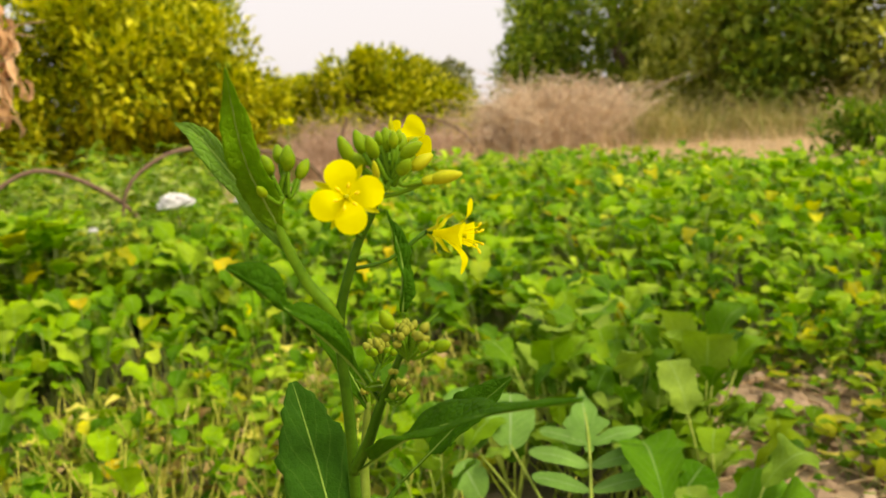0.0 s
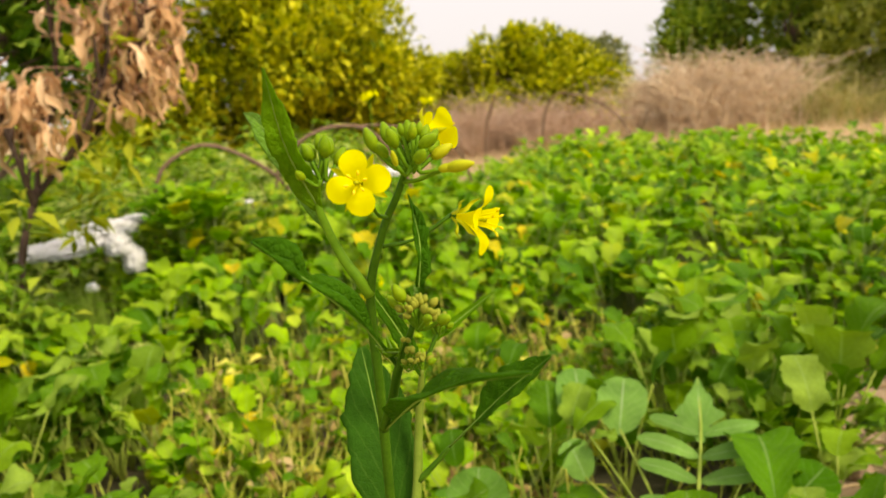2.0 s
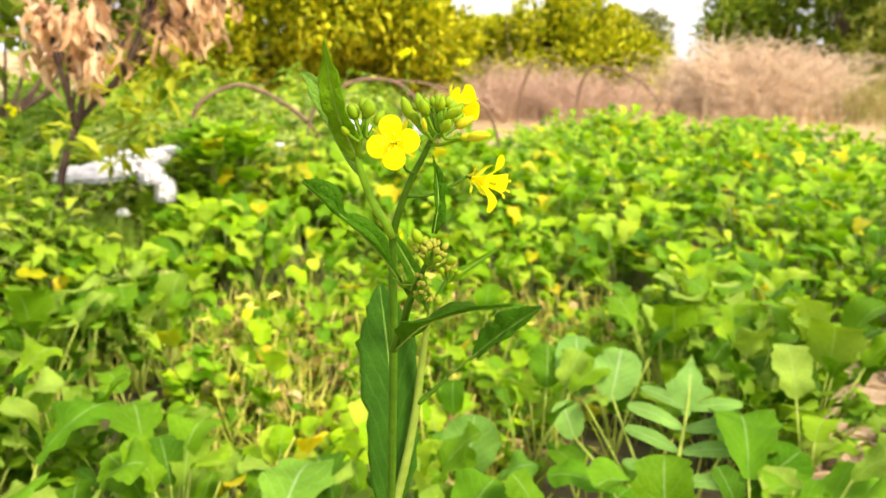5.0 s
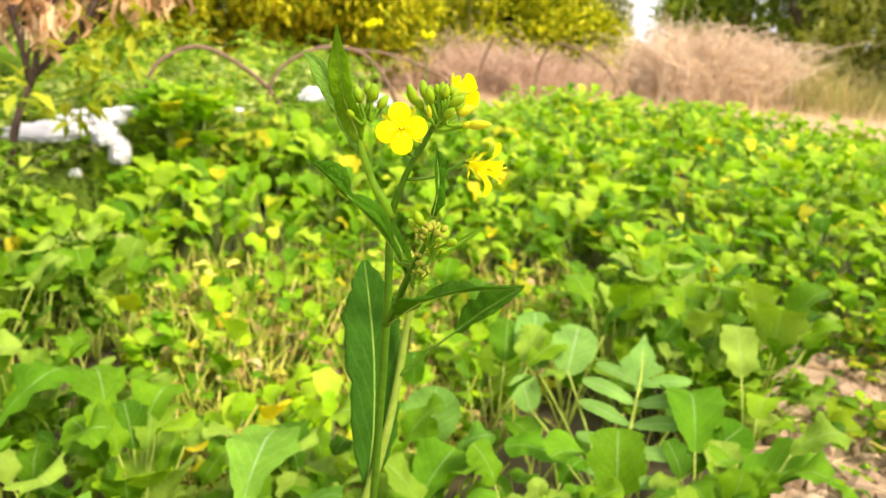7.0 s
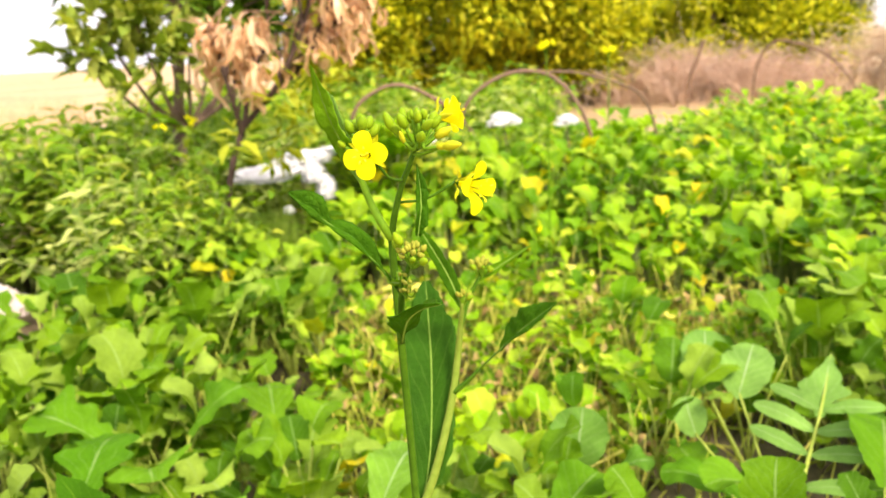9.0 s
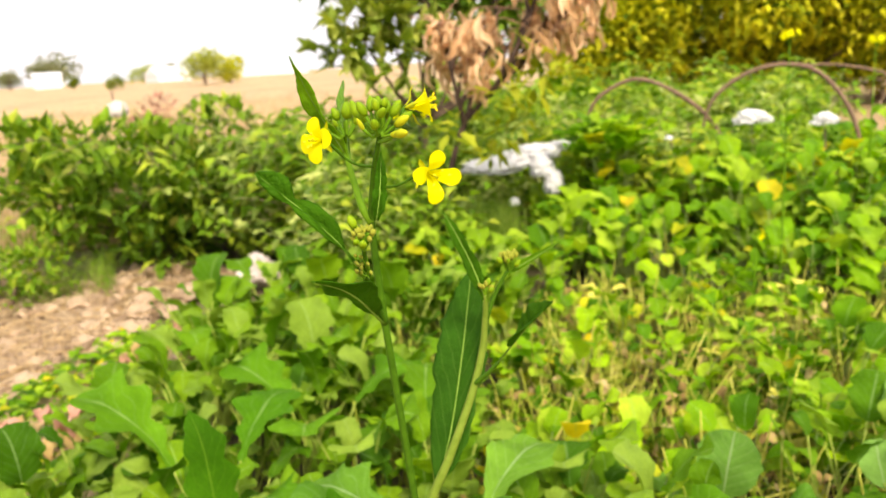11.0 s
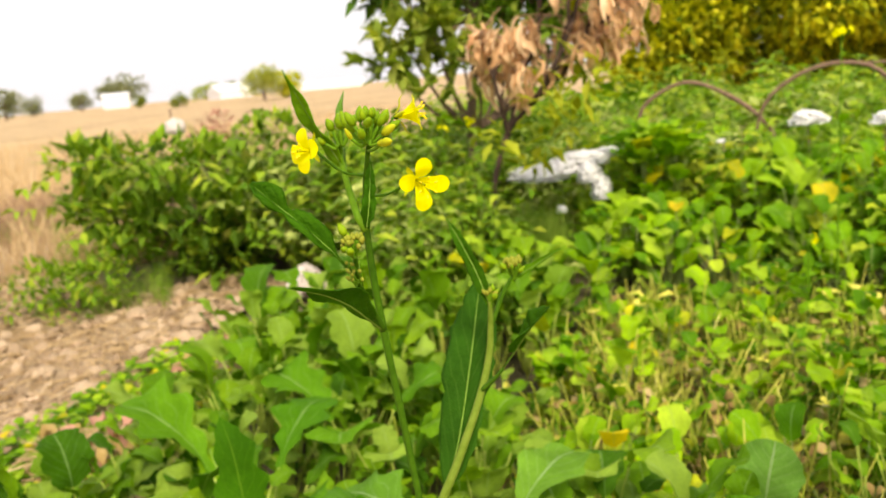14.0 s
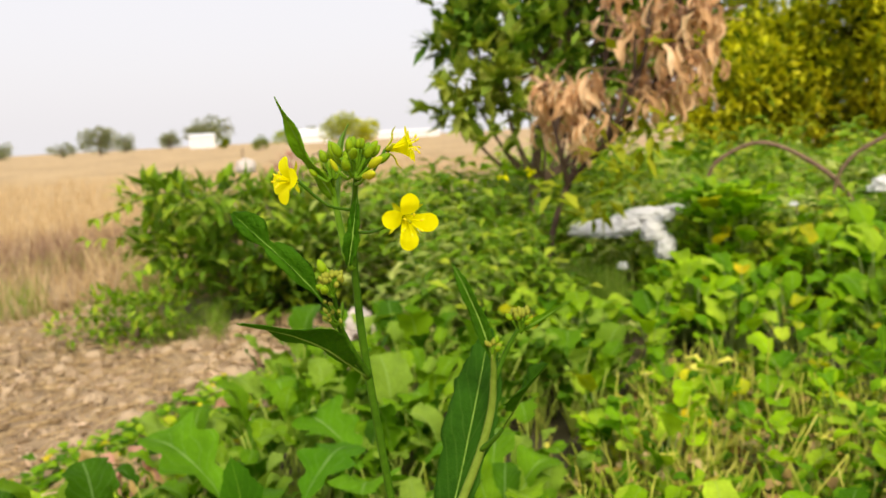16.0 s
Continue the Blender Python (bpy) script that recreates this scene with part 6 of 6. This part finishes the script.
    for k, (r, z, d, n, limb) in enumerate(ends):
        e = at(min(r, 0.3) + max(0, r - 0.3) * 0.55, z, d * 1.6)
        far = np.linalg.norm(lines[limb] - e, axis=1)
        root = lines[limb][max(3, int(np.argmin(far)) - 5)]
        line = curve([root, root * 0.45 + e * 0.55 + (0, 0, 0.03), e], 12)
        br = part("branch", tube(line, [0.005, 0.0035, 0.0022], 6, wob=0.1, rng=rng), M_BARK_DARK, t)
        for _ in range(2 if limb > 2 else 6):
            q = line[rng.randint(4, 10)]
            w = q + right * rng.gauss(0, 0.06) + up * rng.uniform(0.0, 0.07) + deep * rng.gauss(0, 0.05)
            part("twig", tube([q, (q + w) / 2 + up * 0.006, w], [0.0022, 0.0012], 5, n=5), M_TWIG_BROWN, br)
        mats = []
        for _ in range(n):
            q = line[rng.randint(7, 11)] + right * rng.gauss(0, 0.022) + deep * rng.gauss(0, 0.025) + up * rng.gauss(0.01, 0.016)
            mats.append((rng.randrange(10), turn(rng.uniform(0, 6.28), rng.gauss(0, 0.25), rng.gauss(0, 0.25), rng.uniform(0.5, 1.1)), q))
        part("dead_leaves", scatter(temps, mats), M_DEAD, br, "curled dry pale brown leaves")
    for k, (r, z) in enumerate(((0.13, 0.52), (0.10, 0.40), (0.17, 0.45), (0.21, 0.55), (0.26, 0.60), (0.06, 0.33), (-0.04, 0.42), (0.20, 0.84), (0.29, 0.62))):
        c = at(r, z, -0.06)
        root = lines[0][16] if z < 0.5 else lines[1][6]
        sh = part("shoot", tube([root, (root + c) / 2, c], [0.005, 0.003, 0.0015], 5, n=6), M_STEM2, t)
        part("leaves", crown([(c, (0.05, 0.05, 0.035))], 16, 0.07, 0.025, 800 + k, 0.2, 0.2), M_HEDGE_DARK if k % 2 else M_TREE_LIGHT, sh, "yellow-green leaves")


def citrus():
    """The young citrus tree: bare lower limbs, leaves in rosettes at the twig ends, one pale fruit."""
    rng = random.Random(61)
    p = far_side(-54.0, 2.95)
    t = thing("citrus_tree", p, "young citrus tree with glossy leaves and one pale yellow fruit", "tree")
    top = p + (0.05, 0.05, 0.85)
    part("trunk", tube([p - (0, 0, 0.03), p + (-0.02, 0.02, 0.4), top], [0.026, 0.021, 0.013], 9, n=12, wob=0.06, rng=rng), M_BARK, t)
    temps = [leaflet(0.088, 0.040, 0.15, 0.1), leaflet(0.075, 0.036, 0.3, 0.25), leaflet(0.10, 0.042, 0.1, 0.15)]
    ends = [(-62.2, 2.6, 0.70, 0), (-61.0, 2.6, 0.78, 0), (-60.0, 2.65, 0.70, 0), (-58.6, 2.62, 0.78, 0), (-58.0, 2.6, 0.66, 0), (-56.6, 2.7, 0.74, 0), (-59.6, 2.7, 0.88, 0), (-61.4, 2.65, 0.92, 1), (-57.8, 2.75, 0.92, 1), (-55.8, 2.8, 0.86, 1),
            (-60.4, 2.75, 1.04, 1), (-58.4, 2.8, 1.12, 1), (-56.0, 2.85, 1.02, 1), (-54.0, 2.9, 0.94, 1), (-54.4, 2.9, 1.16, 1), (-61.6, 2.75, 1.16, 1), (-59.2, 2.9, 1.28, 1), (-56.4, 2.95, 1.32, 1), (-53.0, 3.0, 1.06, 1), (-51.6, 3.0, 1.22, 1),
            (-52.0, 3.05, 0.90, 1), (-50.2, 3.1, 1.04, 1), (-53.6, 3.05, 1.38, 1), (-49.4, 3.1, 1.28, 1), (-60.2, 3.0, 1.44, 1), (-57.0, 3.05, 1.5, 1), (-51.0, 3.1, 1.48, 1), (-54.2, 3.1, 1.56, 1), (-47.6, 3.15, 1.15, 1), (-48.0, 3.2, 1.42, 1),
            (-51.0, 3.0, 0.78, 1), (-49.0, 3.05, 0.84, 1), (-47.2, 3.1, 0.95, 1), (-46.4, 3.2, 1.3, 1), (-50.0, 3.05, 1.16, 1), (-52.6, 3.0, 1.3, 1), (-46.0, 3.2, 1.08, 1), (-55.2, 3.0, 1.24, 1), (-58.0, 2.9, 1.02, 1),
            (-57.4, 3.0, 1.2, 1), (-60.6, 2.9, 1.3, 1), (-49.4, 3.2, 1.56, 1), (-46.6, 3.25, 1.55, 1), (-57.6, 3.1, 1.66, 1),
            (-55.2, 2.8, 0.70, 0), (-53.4, 2.9, 0.74, 0), (-52.0, 3.0, 0.68, 0), (-50.4, 3.0, 0.72, 1), (-48.6, 3.1, 0.76, 1), (-49.6, 3.2, 0.92, 1), (-51.6, 3.15, 1.1, 1), (-53.4, 3.1, 1.2, 1), (-47.8, 3.25, 1.34, 1),
            (-50.8, 3.1, 0.96, 1), (-52.8, 3.0, 0.98, 1), (-48.4, 3.15, 1.0, 1), (-47.4, 3.2, 1.24, 1), (-50.2, 3.15, 1.36, 1), (-55.8, 3.0, 1.42, 1)]
    for k, (az, r, z, dark) in enumerate(ends):
        e = far_side(az + 2.4, r, z)
        root = p * (1 - 0.5) + top * 0.5 if z < 0.8 else top
        mid = root * 0.5 + e * 0.5 - (0, 0, 0.06)
        limb = part("limb", tube([root, mid, e], [0.009, 0.006, 0.003], 6, n=9, wob=0.06, rng=rng), M_BARK, t)
        mats = []
        for _ in range(19 if dark else 15):
            d = unit((rng.gauss(0, 1), rng.gauss(0, 1), rng.gauss(0.15, 0.6)))
            c = e + d * rng.uniform(0.03, 0.17)
            for i in range(7):
                q = unit(d + np.array([rng.gauss(0, 0.7) for _ in range(3)]) + (0, 0, 0.5))
                mats.append((rng.randrange(3), out_turn(q, rng, 0.1, rng.uniform(0.65, 1.1)), c - q * 0.01))
        part("leaves", scatter(temps, mats), M_CITRUS if dark else M_CITRUS_PALE, limb, "dark glossy green leaves" if dark else "light olive green leaves")
    f = far_side(-59.2, 2.62, 0.745)
    part("fruit", spindle(f - (0, 0, 0.028), (0.1, 0, 1), 0.058, 0.026, 14, 11, 0), M_FRUIT, t, "pale yellow-green fruit")


def cane(points, radius, label):
    rng = random.Random(len(points) * 7 + int(radius * 9999))
    ob = put("bent_cane", tube(points, [radius * 0.5, radius * 0.9, radius, radius * 0.9], 8, n=34, wob=0.10, rng=rng), M_CANE)
    tagged(ob, label, "cane", "bent canes")


def canes():
    cane([far_side(-42.4, 2.98, -0.02), far_side(-42.2, 2.97, 0.25), far_side(-41.6, 2.95, 0.43), far_side(-40.2, 2.95, 0.502), far_side(-38.2, 2.95, 0.532), far_side(-35.8, 2.95, 0.482), far_side(-33.35, 2.95, 0.379),
          far_side(-32.4, 2.95, 0.26), far_side(-31.9, 2.95, -0.02)], 0.0085, "brown bent cane arching over low weeds")
    cane([far_side(-34.2, 2.9, -0.02), far_side(-33.9, 2.9, 0.30), far_side(-33.2, 2.9, 0.447), far_side(-31.2, 2.9, 0.53), far_side(-29.0, 2.9, 0.559), far_side(-26.7, 2.9, 0.533), far_side(-24.7, 2.9, 0.414),
          far_side(-23.7, 2.9, 0.25), far_side(-23.2, 2.9, -0.02)], 0.0078, "brown bent cane arching over low weeds")
    cane([far_side(-28.3, 2.92, 0.552), far_side(-25.3, 3.0, 0.545), far_side(-22.3, 3.1, 0.50), far_side(-19.8, 3.15, 0.42), far_side(-18.6, 3.2, 0.2), far_side(-18.3, 3.2, -0.02)], 0.0060, "thin bent cane leaning across another")
    cane([polar(-3.2, 7.2, -0.02), polar(-3.6, 7.2, 0.22), polar(-5.4, 7.3, 0.46), polar(-8.2, 7.4, 0.58), polar(-9.4, 7.45, 0.42), polar(-9.8, 7.5, -0.02)], 0.011, "dark bent stick before dry weeds")
    cane([polar(-14.0, 7.3, -0.02), polar(-13.8, 7.3, 0.3), polar(-13.0, 7.3, 0.62)], 0.016, "weathered upright stake before dry weeds")


def crumple(centre, radii, seed, ridge=0.6, detail=4):
    """A crumpled lump of thin sheet: ridged folds over a squashed ball."""
    bm = bmesh.new()
    bmesh.ops.create_icosphere(bm, subdivisions=detail, radius=1.0)
    for v in bm.verts:
        d = Vector(v.co)
        f = 1 + ridge * (0.55 - abs(noise.noise(d * 1.9 + Vector((seed, 0, 0))))) + ridge * 0.6 * (0.4 - abs(noise.noise(d * 4.3 + Vector((0, seed, 0)))))
        f += ridge * 0.45 * (0.35 - abs(noise.noise(d * 8.5 + Vector((0, 0, seed))))) + 0.12 * ridge * noise.noise(d * 17)
        v.co = Vector((d.x * radii[0] * f, d.y * radii[1] * f, max(-0.6 * radii[2], d.z * radii[2] * f)))
    vs = [np.array(v.co) + np.asarray(centre) for v in bm.verts]
    fs = [[q.index for q in f.verts] for f in bm.faces]
    bm.free()
    return np.array(vs), fs, None


def fold(az, r, z, radii, seed, ridge=0.75, detail=4):
    """One bunched fold of a thin sheet, its long side across the way to the end of the walk."""
    v, f, u = crumple((0, 0, 0), radii, seed, ridge, detail)
    g = radians(-az)
    v = v @ np.array(((math.cos(g), math.sin(g), 0), (-math.sin(g), math.cos(g), 0), (0, 0, 1.0)))
    return v + far_side(az, r, z), f, u


def litter():
    bag = thing("plastic_bag", far_side(-46.8, 2.6), "crumpled white plastic bag caught in the weeds", "bag")
    for k, (az, r, z, radii) in enumerate(((-50.2, 2.60, 0.276, (0.042, 0.04, 0.022)), (-48.8, 2.60, 0.276, (0.058, 0.045, 0.028)), (-47.3, 2.62, 0.292, (0.042, 0.05, 0.028)), (-45.7, 2.64, 0.316, (0.066, 0.05, 0.022)),
                                           (-44.0, 2.66, 0.334, (0.030, 0.03, 0.012)), (-45.4, 2.58, 0.268, (0.030, 0.04, 0.034)), (-44.6, 2.56, 0.215, (0.024, 0.03, 0.040)), (-47.6, 2.50, 0.170, (0.013, 0.014, 0.012)))):
        part("sheet", fold(az, r, z, radii, 3 + k * 1.7, 0.7), M_PLASTIC, bag)
    for k, (az, r, z) in enumerate(SCRAPS):
        p = far_side(az, r, z)
        wide = (0.033, 0.022, 0.012)[k]
        sc = thing("plastic_scrap", (p[0], p[1], 0), "torn scrap of white plastic caught on a twig", "plastic scrap", "white scraps")
        for j, (da, dz, w) in enumerate(((-0.75, -0.004, 0.6), (-0.1, 0.012, 0.75), (0.55, 0.002, 0.7), (1.05, 0.008, 0.4))[:4 if k < 2 else 1]):
            part("scrap", fold(az + da * wide / 0.05, r, z + dz, (wide * w, 0.018, wide * w * 0.55), 40 + k * 5 + j * 2.3, 1.5, 3), M_PLASTIC, sc, smooth=False)
        part("twig", tube([(p[0], p[1], -0.02), (p[0] + 0.01, p[1], 0.2), (p[0], p[1], p[2])], [0.004, 0.003, 0.002], 5, n=6), M_BARK, sc)
    pp = thing("paper_scrap", (-1.775, 0.74, 0), "crumpled dirty white paper at the crop's edge", "paper")
    for j, (o, radii) in enumerate((((0, 0, 0.068), (0.034, 0.032, 0.040)), ((0.016, 0.028, 0.056), (0.028, 0.027, 0.030)), ((-0.008, -0.030, 0.045), (0.024, 0.024, 0.028)))):
        part("sheet", crumple(np.array((-1.775, 0.74, 0)) + o, radii, 61 + j * 3, 0.6, 4), M_PAPER, pp, smooth=False)
    q = far_side(-75.0, 3.6, 0.515)
    sc = thing("plastic_scrap", (q[0], q[1], 0), "pale plastic scrap stuck on a thin stick", "plastic scrap", "white scraps")
    part("scrap", crumple(q, (0.044, 0.034, 0.036), 55, detail=3), M_PAPER, sc)
    part("stick", tube([(q[0], q[1], -0.02), (q[0] - 0.01, q[1], 0.3), (q[0] - 0.03, q[1], 0.60)], [0.007, 0.006, 0.004], 6, n=8), M_BARK, sc)
    for k, (x, y, w) in enumerate(((0.40, 0.98, 0.075), (0.47, 1.05, 0.06), (0.33, 1.32, 0.06), (0.55, 1.50, 0.07), (0.70, 1.30, 0.06), (0.44, 1.58, 0.07))):
        st, bl = crop_leaf(k * 1.3, 0.01, 0.012, w * 1.3, w, 0.1, 900 + k, n=10, m=3)
        tagged(put("fallen_leaf", (bl[0] + (x, y, 0.004), bl[1], bl[2]), M_LOW), "pale yellow fallen leaf on bare earth", "leaf", "fallen leaves")


def clods():
    rng = random.Random(6)
    temps = []
    for k in range(7):
        bm = bmesh.new()
        bmesh.ops.create_icosphere(bm, subdivisions=1, radius=1.0)
        for v in bm.verts:
            v.co *= rng.uniform(0.65, 1.2)
        temps.append((np.array([np.array(v.co) for v in bm.verts]), [[q.index for q in f.verts] for f in bm.faces], np.zeros((len(bm.verts), 2))))
        bm.free()
    mats = []
    for _ in range(8000):
        if rng.random() < 0.62:
            x, y = rng.uniform(-3.4, -0.9), rng.uniform(-0.9, 0.8)
            ok = inside(EARTH_LEFT, x, y)
        else:
            x, y = rng.uniform(0.28, 2.1), rng.uniform(0.4, 1.75)
            ok = inside(EARTH_RIGHT, x, y)
        if ok:
            s = rng.choice((0.004, 0.006, 0.008, 0.010, 0.012, 0.016, 0.024)) * rng.uniform(0.7, 1.3)
            mats.append((rng.randrange(7), turn(rng.uniform(0, 6.28), rng.uniform(0, 3), rng.uniform(0, 3)) @ np.diag((s, s * 0.9, s * 0.6)), np.array((x, y, s * 0.1 + 0.005 + (0.03 * math.exp(-((x + 1.42) ** 2 + (y - 0.36) ** 2) / 0.12) if x < -1 else 0)))))
    tagged(put("earth_clods", scatter(temps, mats), M_CLOD, smooth=False), "dry crumbly brown earth clods on the path", "earth", kind="stuff")
    for k, (x, y, s) in enumerate(((-1.36, 0.36, 0.030), (-1.30, 0.27, 0.036), (-1.47, 0.50, 0.028), (-1.52, 0.42, 0.034), (-1.24, 0.12, 0.026), (-1.44, 0.22, 0.024), (-1.58, 0.60, 0.03), (0.45, 0.95, 0.02), (0.42, 1.12, 0.018),
                                 (-1.62, 0.33, 0.05), (-1.72, 0.47, 0.044), (-1.80, 0.40, 0.036), (-1.55, 0.24, 0.04), (-1.86, 0.58, 0.048), (-1.95, 0.66, 0.036), (-1.66, 0.22, 0.03), (-1.48, 0.06, 0.034), (-1.78, 0.26, 0.028), (-1.92, 0.45, 0.03),
                                 (-1.60, 0.10, 0.022), (-1.70, 0.00, 0.026), (-2.05, 0.30, 0.03), (-1.42, -0.06, 0.02), (0.40, 0.82, 0.022), (0.52, 1.00, 0.016), (0.47, 1.22, 0.02))):
        tagged(put("earth_lump", crumple((x, y, s * 0.25 + 0.012 * (x < 0)), (s * 0.85, s * 0.65, s * 0.42), 60 + k, 0.9, 3), M_CLOD, smooth=False), "lump of dry brown earth beside the crop", "earth lump", "earth lumps")
    # straw and twigs lying on the earth
    bits, mats = [tube([(-0.5, 0, 0), (0, rng.uniform(-0.05, 0.05), 0.02), (0.5, 0, 0)], [0.02, 0.014], 4, n=4) for _ in range(5)], []
    for _ in range(5600):
        if rng.random() < 0.7:
            x, y = rng.uniform(-3.0, -0.9), rng.uniform(-0.9, 0.75)
            ok = inside(EARTH_LEFT, x, y)
        else:
            x, y = rng.uniform(0.28, 2.1), rng.uniform(0.4, 1.75)
            ok = inside(EARTH_RIGHT, x, y)
        if ok:
            mats.append((rng.randrange(5), turn(rng.uniform(0, 6.28), rng.uniform(-0.2, 0.2), 0, rng.uniform(0.03, 0.10)), np.array((x, y, 0.014 + (0.03 if x < -1 else 0) * math.exp(-((x + 1.42) ** 2 + (y - 0.36) ** 2) / 0.12)))))
    for _ in range(420):
        x, y = rng.gauss(-1.13, 0.035), rng.gauss(-0.03, 0.03)
        mats.append((rng.randrange(5), turn(rng.uniform(0, 6.28), rng.uniform(-0.6, 0.6), 0, rng.uniform(0.03, 0.09)), np.array((x, y, rng.uniform(0.01, 0.06)))))
    shreds = [blade([(-0.5, 0, 0), (0, rng.uniform(-0.12, 0.12), 0.10), (0.5, 0, 0)], rng.uniform(0.06, 0.15), (0, 0, 1), n=6, m=1, fold=0.5, wave=0.5, seed=k) for k in range(5)]
    flat = []
    for _ in range(1000):
        x, y = rng.uniform(-2.6, -0.95), rng.uniform(-0.8, 0.75)
        if inside(EARTH_LEFT, x, y) and noise.noise((x * 4, y * 4, 7)) > 0.0:
            flat.append((rng.randrange(5), turn(rng.uniform(0, 6.28), rng.uniform(-0.25, 0.25), rng.uniform(-0.3, 0.3), rng.uniform(0.025, 0.075)), np.array((x, y, 0.013 + 0.03 * math.exp(-((x + 1.42) ** 2 + (y - 0.36) ** 2) / 0.12)))))
    tagged(put("leaf_litter", scatter(shreds, flat), M_STRAW_PINK), "shredded pale pinkish dry leaves on bare earth", "leaf litter", kind="stuff")
    tagged(put("straw_litter", scatter(bits, mats), M_STRAW), "dry straw and twigs strewn on bare earth", "straw", kind="stuff")


def withered_clump(x, y, n, seed):
    """A clump of shrivelled leaves and stalks lying at the edge of the crop."""
    rng = random.Random(seed)
    t = thing("withered_plant", (x, y, 0), "withered reddish brown crop plant beside bare earth", "dead plant", "withered plants")
    for k in range(n):
        g, h = rng.uniform(0, 6.28), rng.uniform(0.01, 0.075)
        d = np.array((math.cos(g), math.sin(g), 0))
        a = np.array((x, y, 0.0)) + d * rng.uniform(0, 0.02)
        e = a + d * rng.uniform(0.02, 0.07) + (0, 0, h)
        st = part("stalk", tube([a, (a + e) / 2 + (0, 0, 0.015), e], [0.0026, 0.0014], 5, n=5), M_STRAW_PINK, t)
        ln = rng.uniform(0.03, 0.06)
        part("leaf", blade([e, e + d * ln * 0.5 + (0, 0, rng.uniform(-0.005, 0.02)), e + d * ln * 0.8 + (0, 0, -h * 0.6)], rng.uniform(0.018, 0.034), (rng.gauss(0, 0.4), rng.gauss(0, 0.4), 1), n=9, m=2, fold=0.9, wave=0.6, serr=0.15, seed=seed + k), M_RED if k % 3 else M_BROWN_LEAF, st)


def box(c, half, yaw):
    cy, sy = math.cos(yaw), math.sin(yaw)
    v = []
    for z in (-1, 1):
        for a, b in ((-1, -1), (1, -1), (1, 1), (-1, 1)):
            x, y = a * half[0], b * half[1]
            v.append((c[0] + cy * x - sy * y, c[1] + sy * x + cy * y, c[2] + z * half[2]))
    return np.array(v), [[3, 2, 1, 0], [4, 5, 6, 7], [0, 1, 5, 4], [1, 2, 6, 5], [2, 3, 7, 6], [3, 0, 4, 7]], None


def gable(c, half, rise, yaw):
    v, f, _ = box(c, (half[0], half[1], 0.05), yaw)
    cy, sy = math.cos(yaw), math.sin(yaw)
    e = [(c[0] + s * cy * half[0], c[1] + s * sy * half[0], c[2] + rise) for s in (-1, 1)]
    v = np.concatenate([v, np.array(e)])
    f = [[3, 2, 1, 0], [0, 1, 5, 4], [1, 2, 6, 5], [2, 3, 7, 6], [3, 0, 4, 7], [4, 5, 9, 8], [6, 7, 8, 9], [5, 6, 9], [7, 4, 8]]
    return v, f, None


def distance():
    """Sheds and trees on the far side of the dry field."""
    for k, (az, r, half, wall_h, rise, label) in enumerate(((-78.2, 150, (2.2, 1.8), 2.2, 0.5, "small whitewashed shed far across the dry field"), (-70.7, 150, (3.0, 3.4), 1.2, 1.4, "low white shed with a sloping sheet roof"),
                                                           (-63.4, 165, (6.5, 2.0), 1.1, 0.5, "long low white building far across the field"))):
        p = far_side(az, r)
        yaw = radians(-az + (20 if k == 1 else 0))
        h = thing("shed", p, label, "building", "far sheds")
        part("wall", box(p + (0, 0, wall_h / 2), (half[0], half[1], wall_h / 2), yaw), M_WHITEWASH, h, smooth=False)
        part("roof", gable(p + (0, 0, wall_h + 0.05), (half[0] + 0.15, half[1] + 0.15), rise, yaw), M_SHEET, h, smooth=False)
        part("door", box(p + (math.sin(radians(az)) * -(half[1] + 0.02), math.cos(radians(az)) * -(half[1] + 0.02), wall_h * 0.4), (0.45, 0.03, wall_h * 0.4), yaw), M_SHEET, h, smooth=False)
    for k, (az, r, top, wd, m) in enumerate(((-77.7, 185, 8.2, 5.2, M_HAZE_LEAF), (-80.4, 190, 5.2, 2.3, M_HAZE_LEAF), (-72.2, 170, 4.0, 4.6, M_TREE_LIGHT), (-70.6, 172, 4.2, 3.0, M_HAZE_LEAF), (-68.3, 60, 2.9, 1.25, M_OLIVE), (-66.6, 62, 2.5, 1.2, M_HEDGE),
                                             (-83.3, 180, 4.4, 2.6, M_HAZE_LEAF), (-84.9, 120, 4.7, 2.3, M_HAZE_LEAF), (-87.2, 120, 2.4, 2.2, M_HAZE_LEAF), (-76.7, 110, 1.9, 0.8, M_HEDGE_DARK), (-74.2, 70, 1.4, 0.8, M_HEDGE_DARK), (-91, 130, 3.4, 2.4, M_HAZE_LEAF))):
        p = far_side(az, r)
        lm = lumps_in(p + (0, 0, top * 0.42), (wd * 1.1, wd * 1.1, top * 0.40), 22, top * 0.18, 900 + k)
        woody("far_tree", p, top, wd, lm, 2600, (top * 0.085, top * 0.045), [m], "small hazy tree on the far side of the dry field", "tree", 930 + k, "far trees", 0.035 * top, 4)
    p = polar(-71.5, 5.6)
    woody("rust_bush", p, 0.5, 0.2, lumps_in(p + (0, 0, 0.33), (0.22, 0.22, 0.16), 8, 0.09, 71), 700, (0.05, 0.022), [M_RED], "small rust-red dry bush beside brown weeds", "bush", 72, "", 0.01, 4)


hedges()
right_trees()
strip_shrub()
weeds()
bush()
sapling()
citrus()
canes()
litter()
distance()
dry_grass()
clods()
withered_clump(-1.085, 0.02, 22, 5)
withered_clump(-1.40, 0.33, 9, 6)
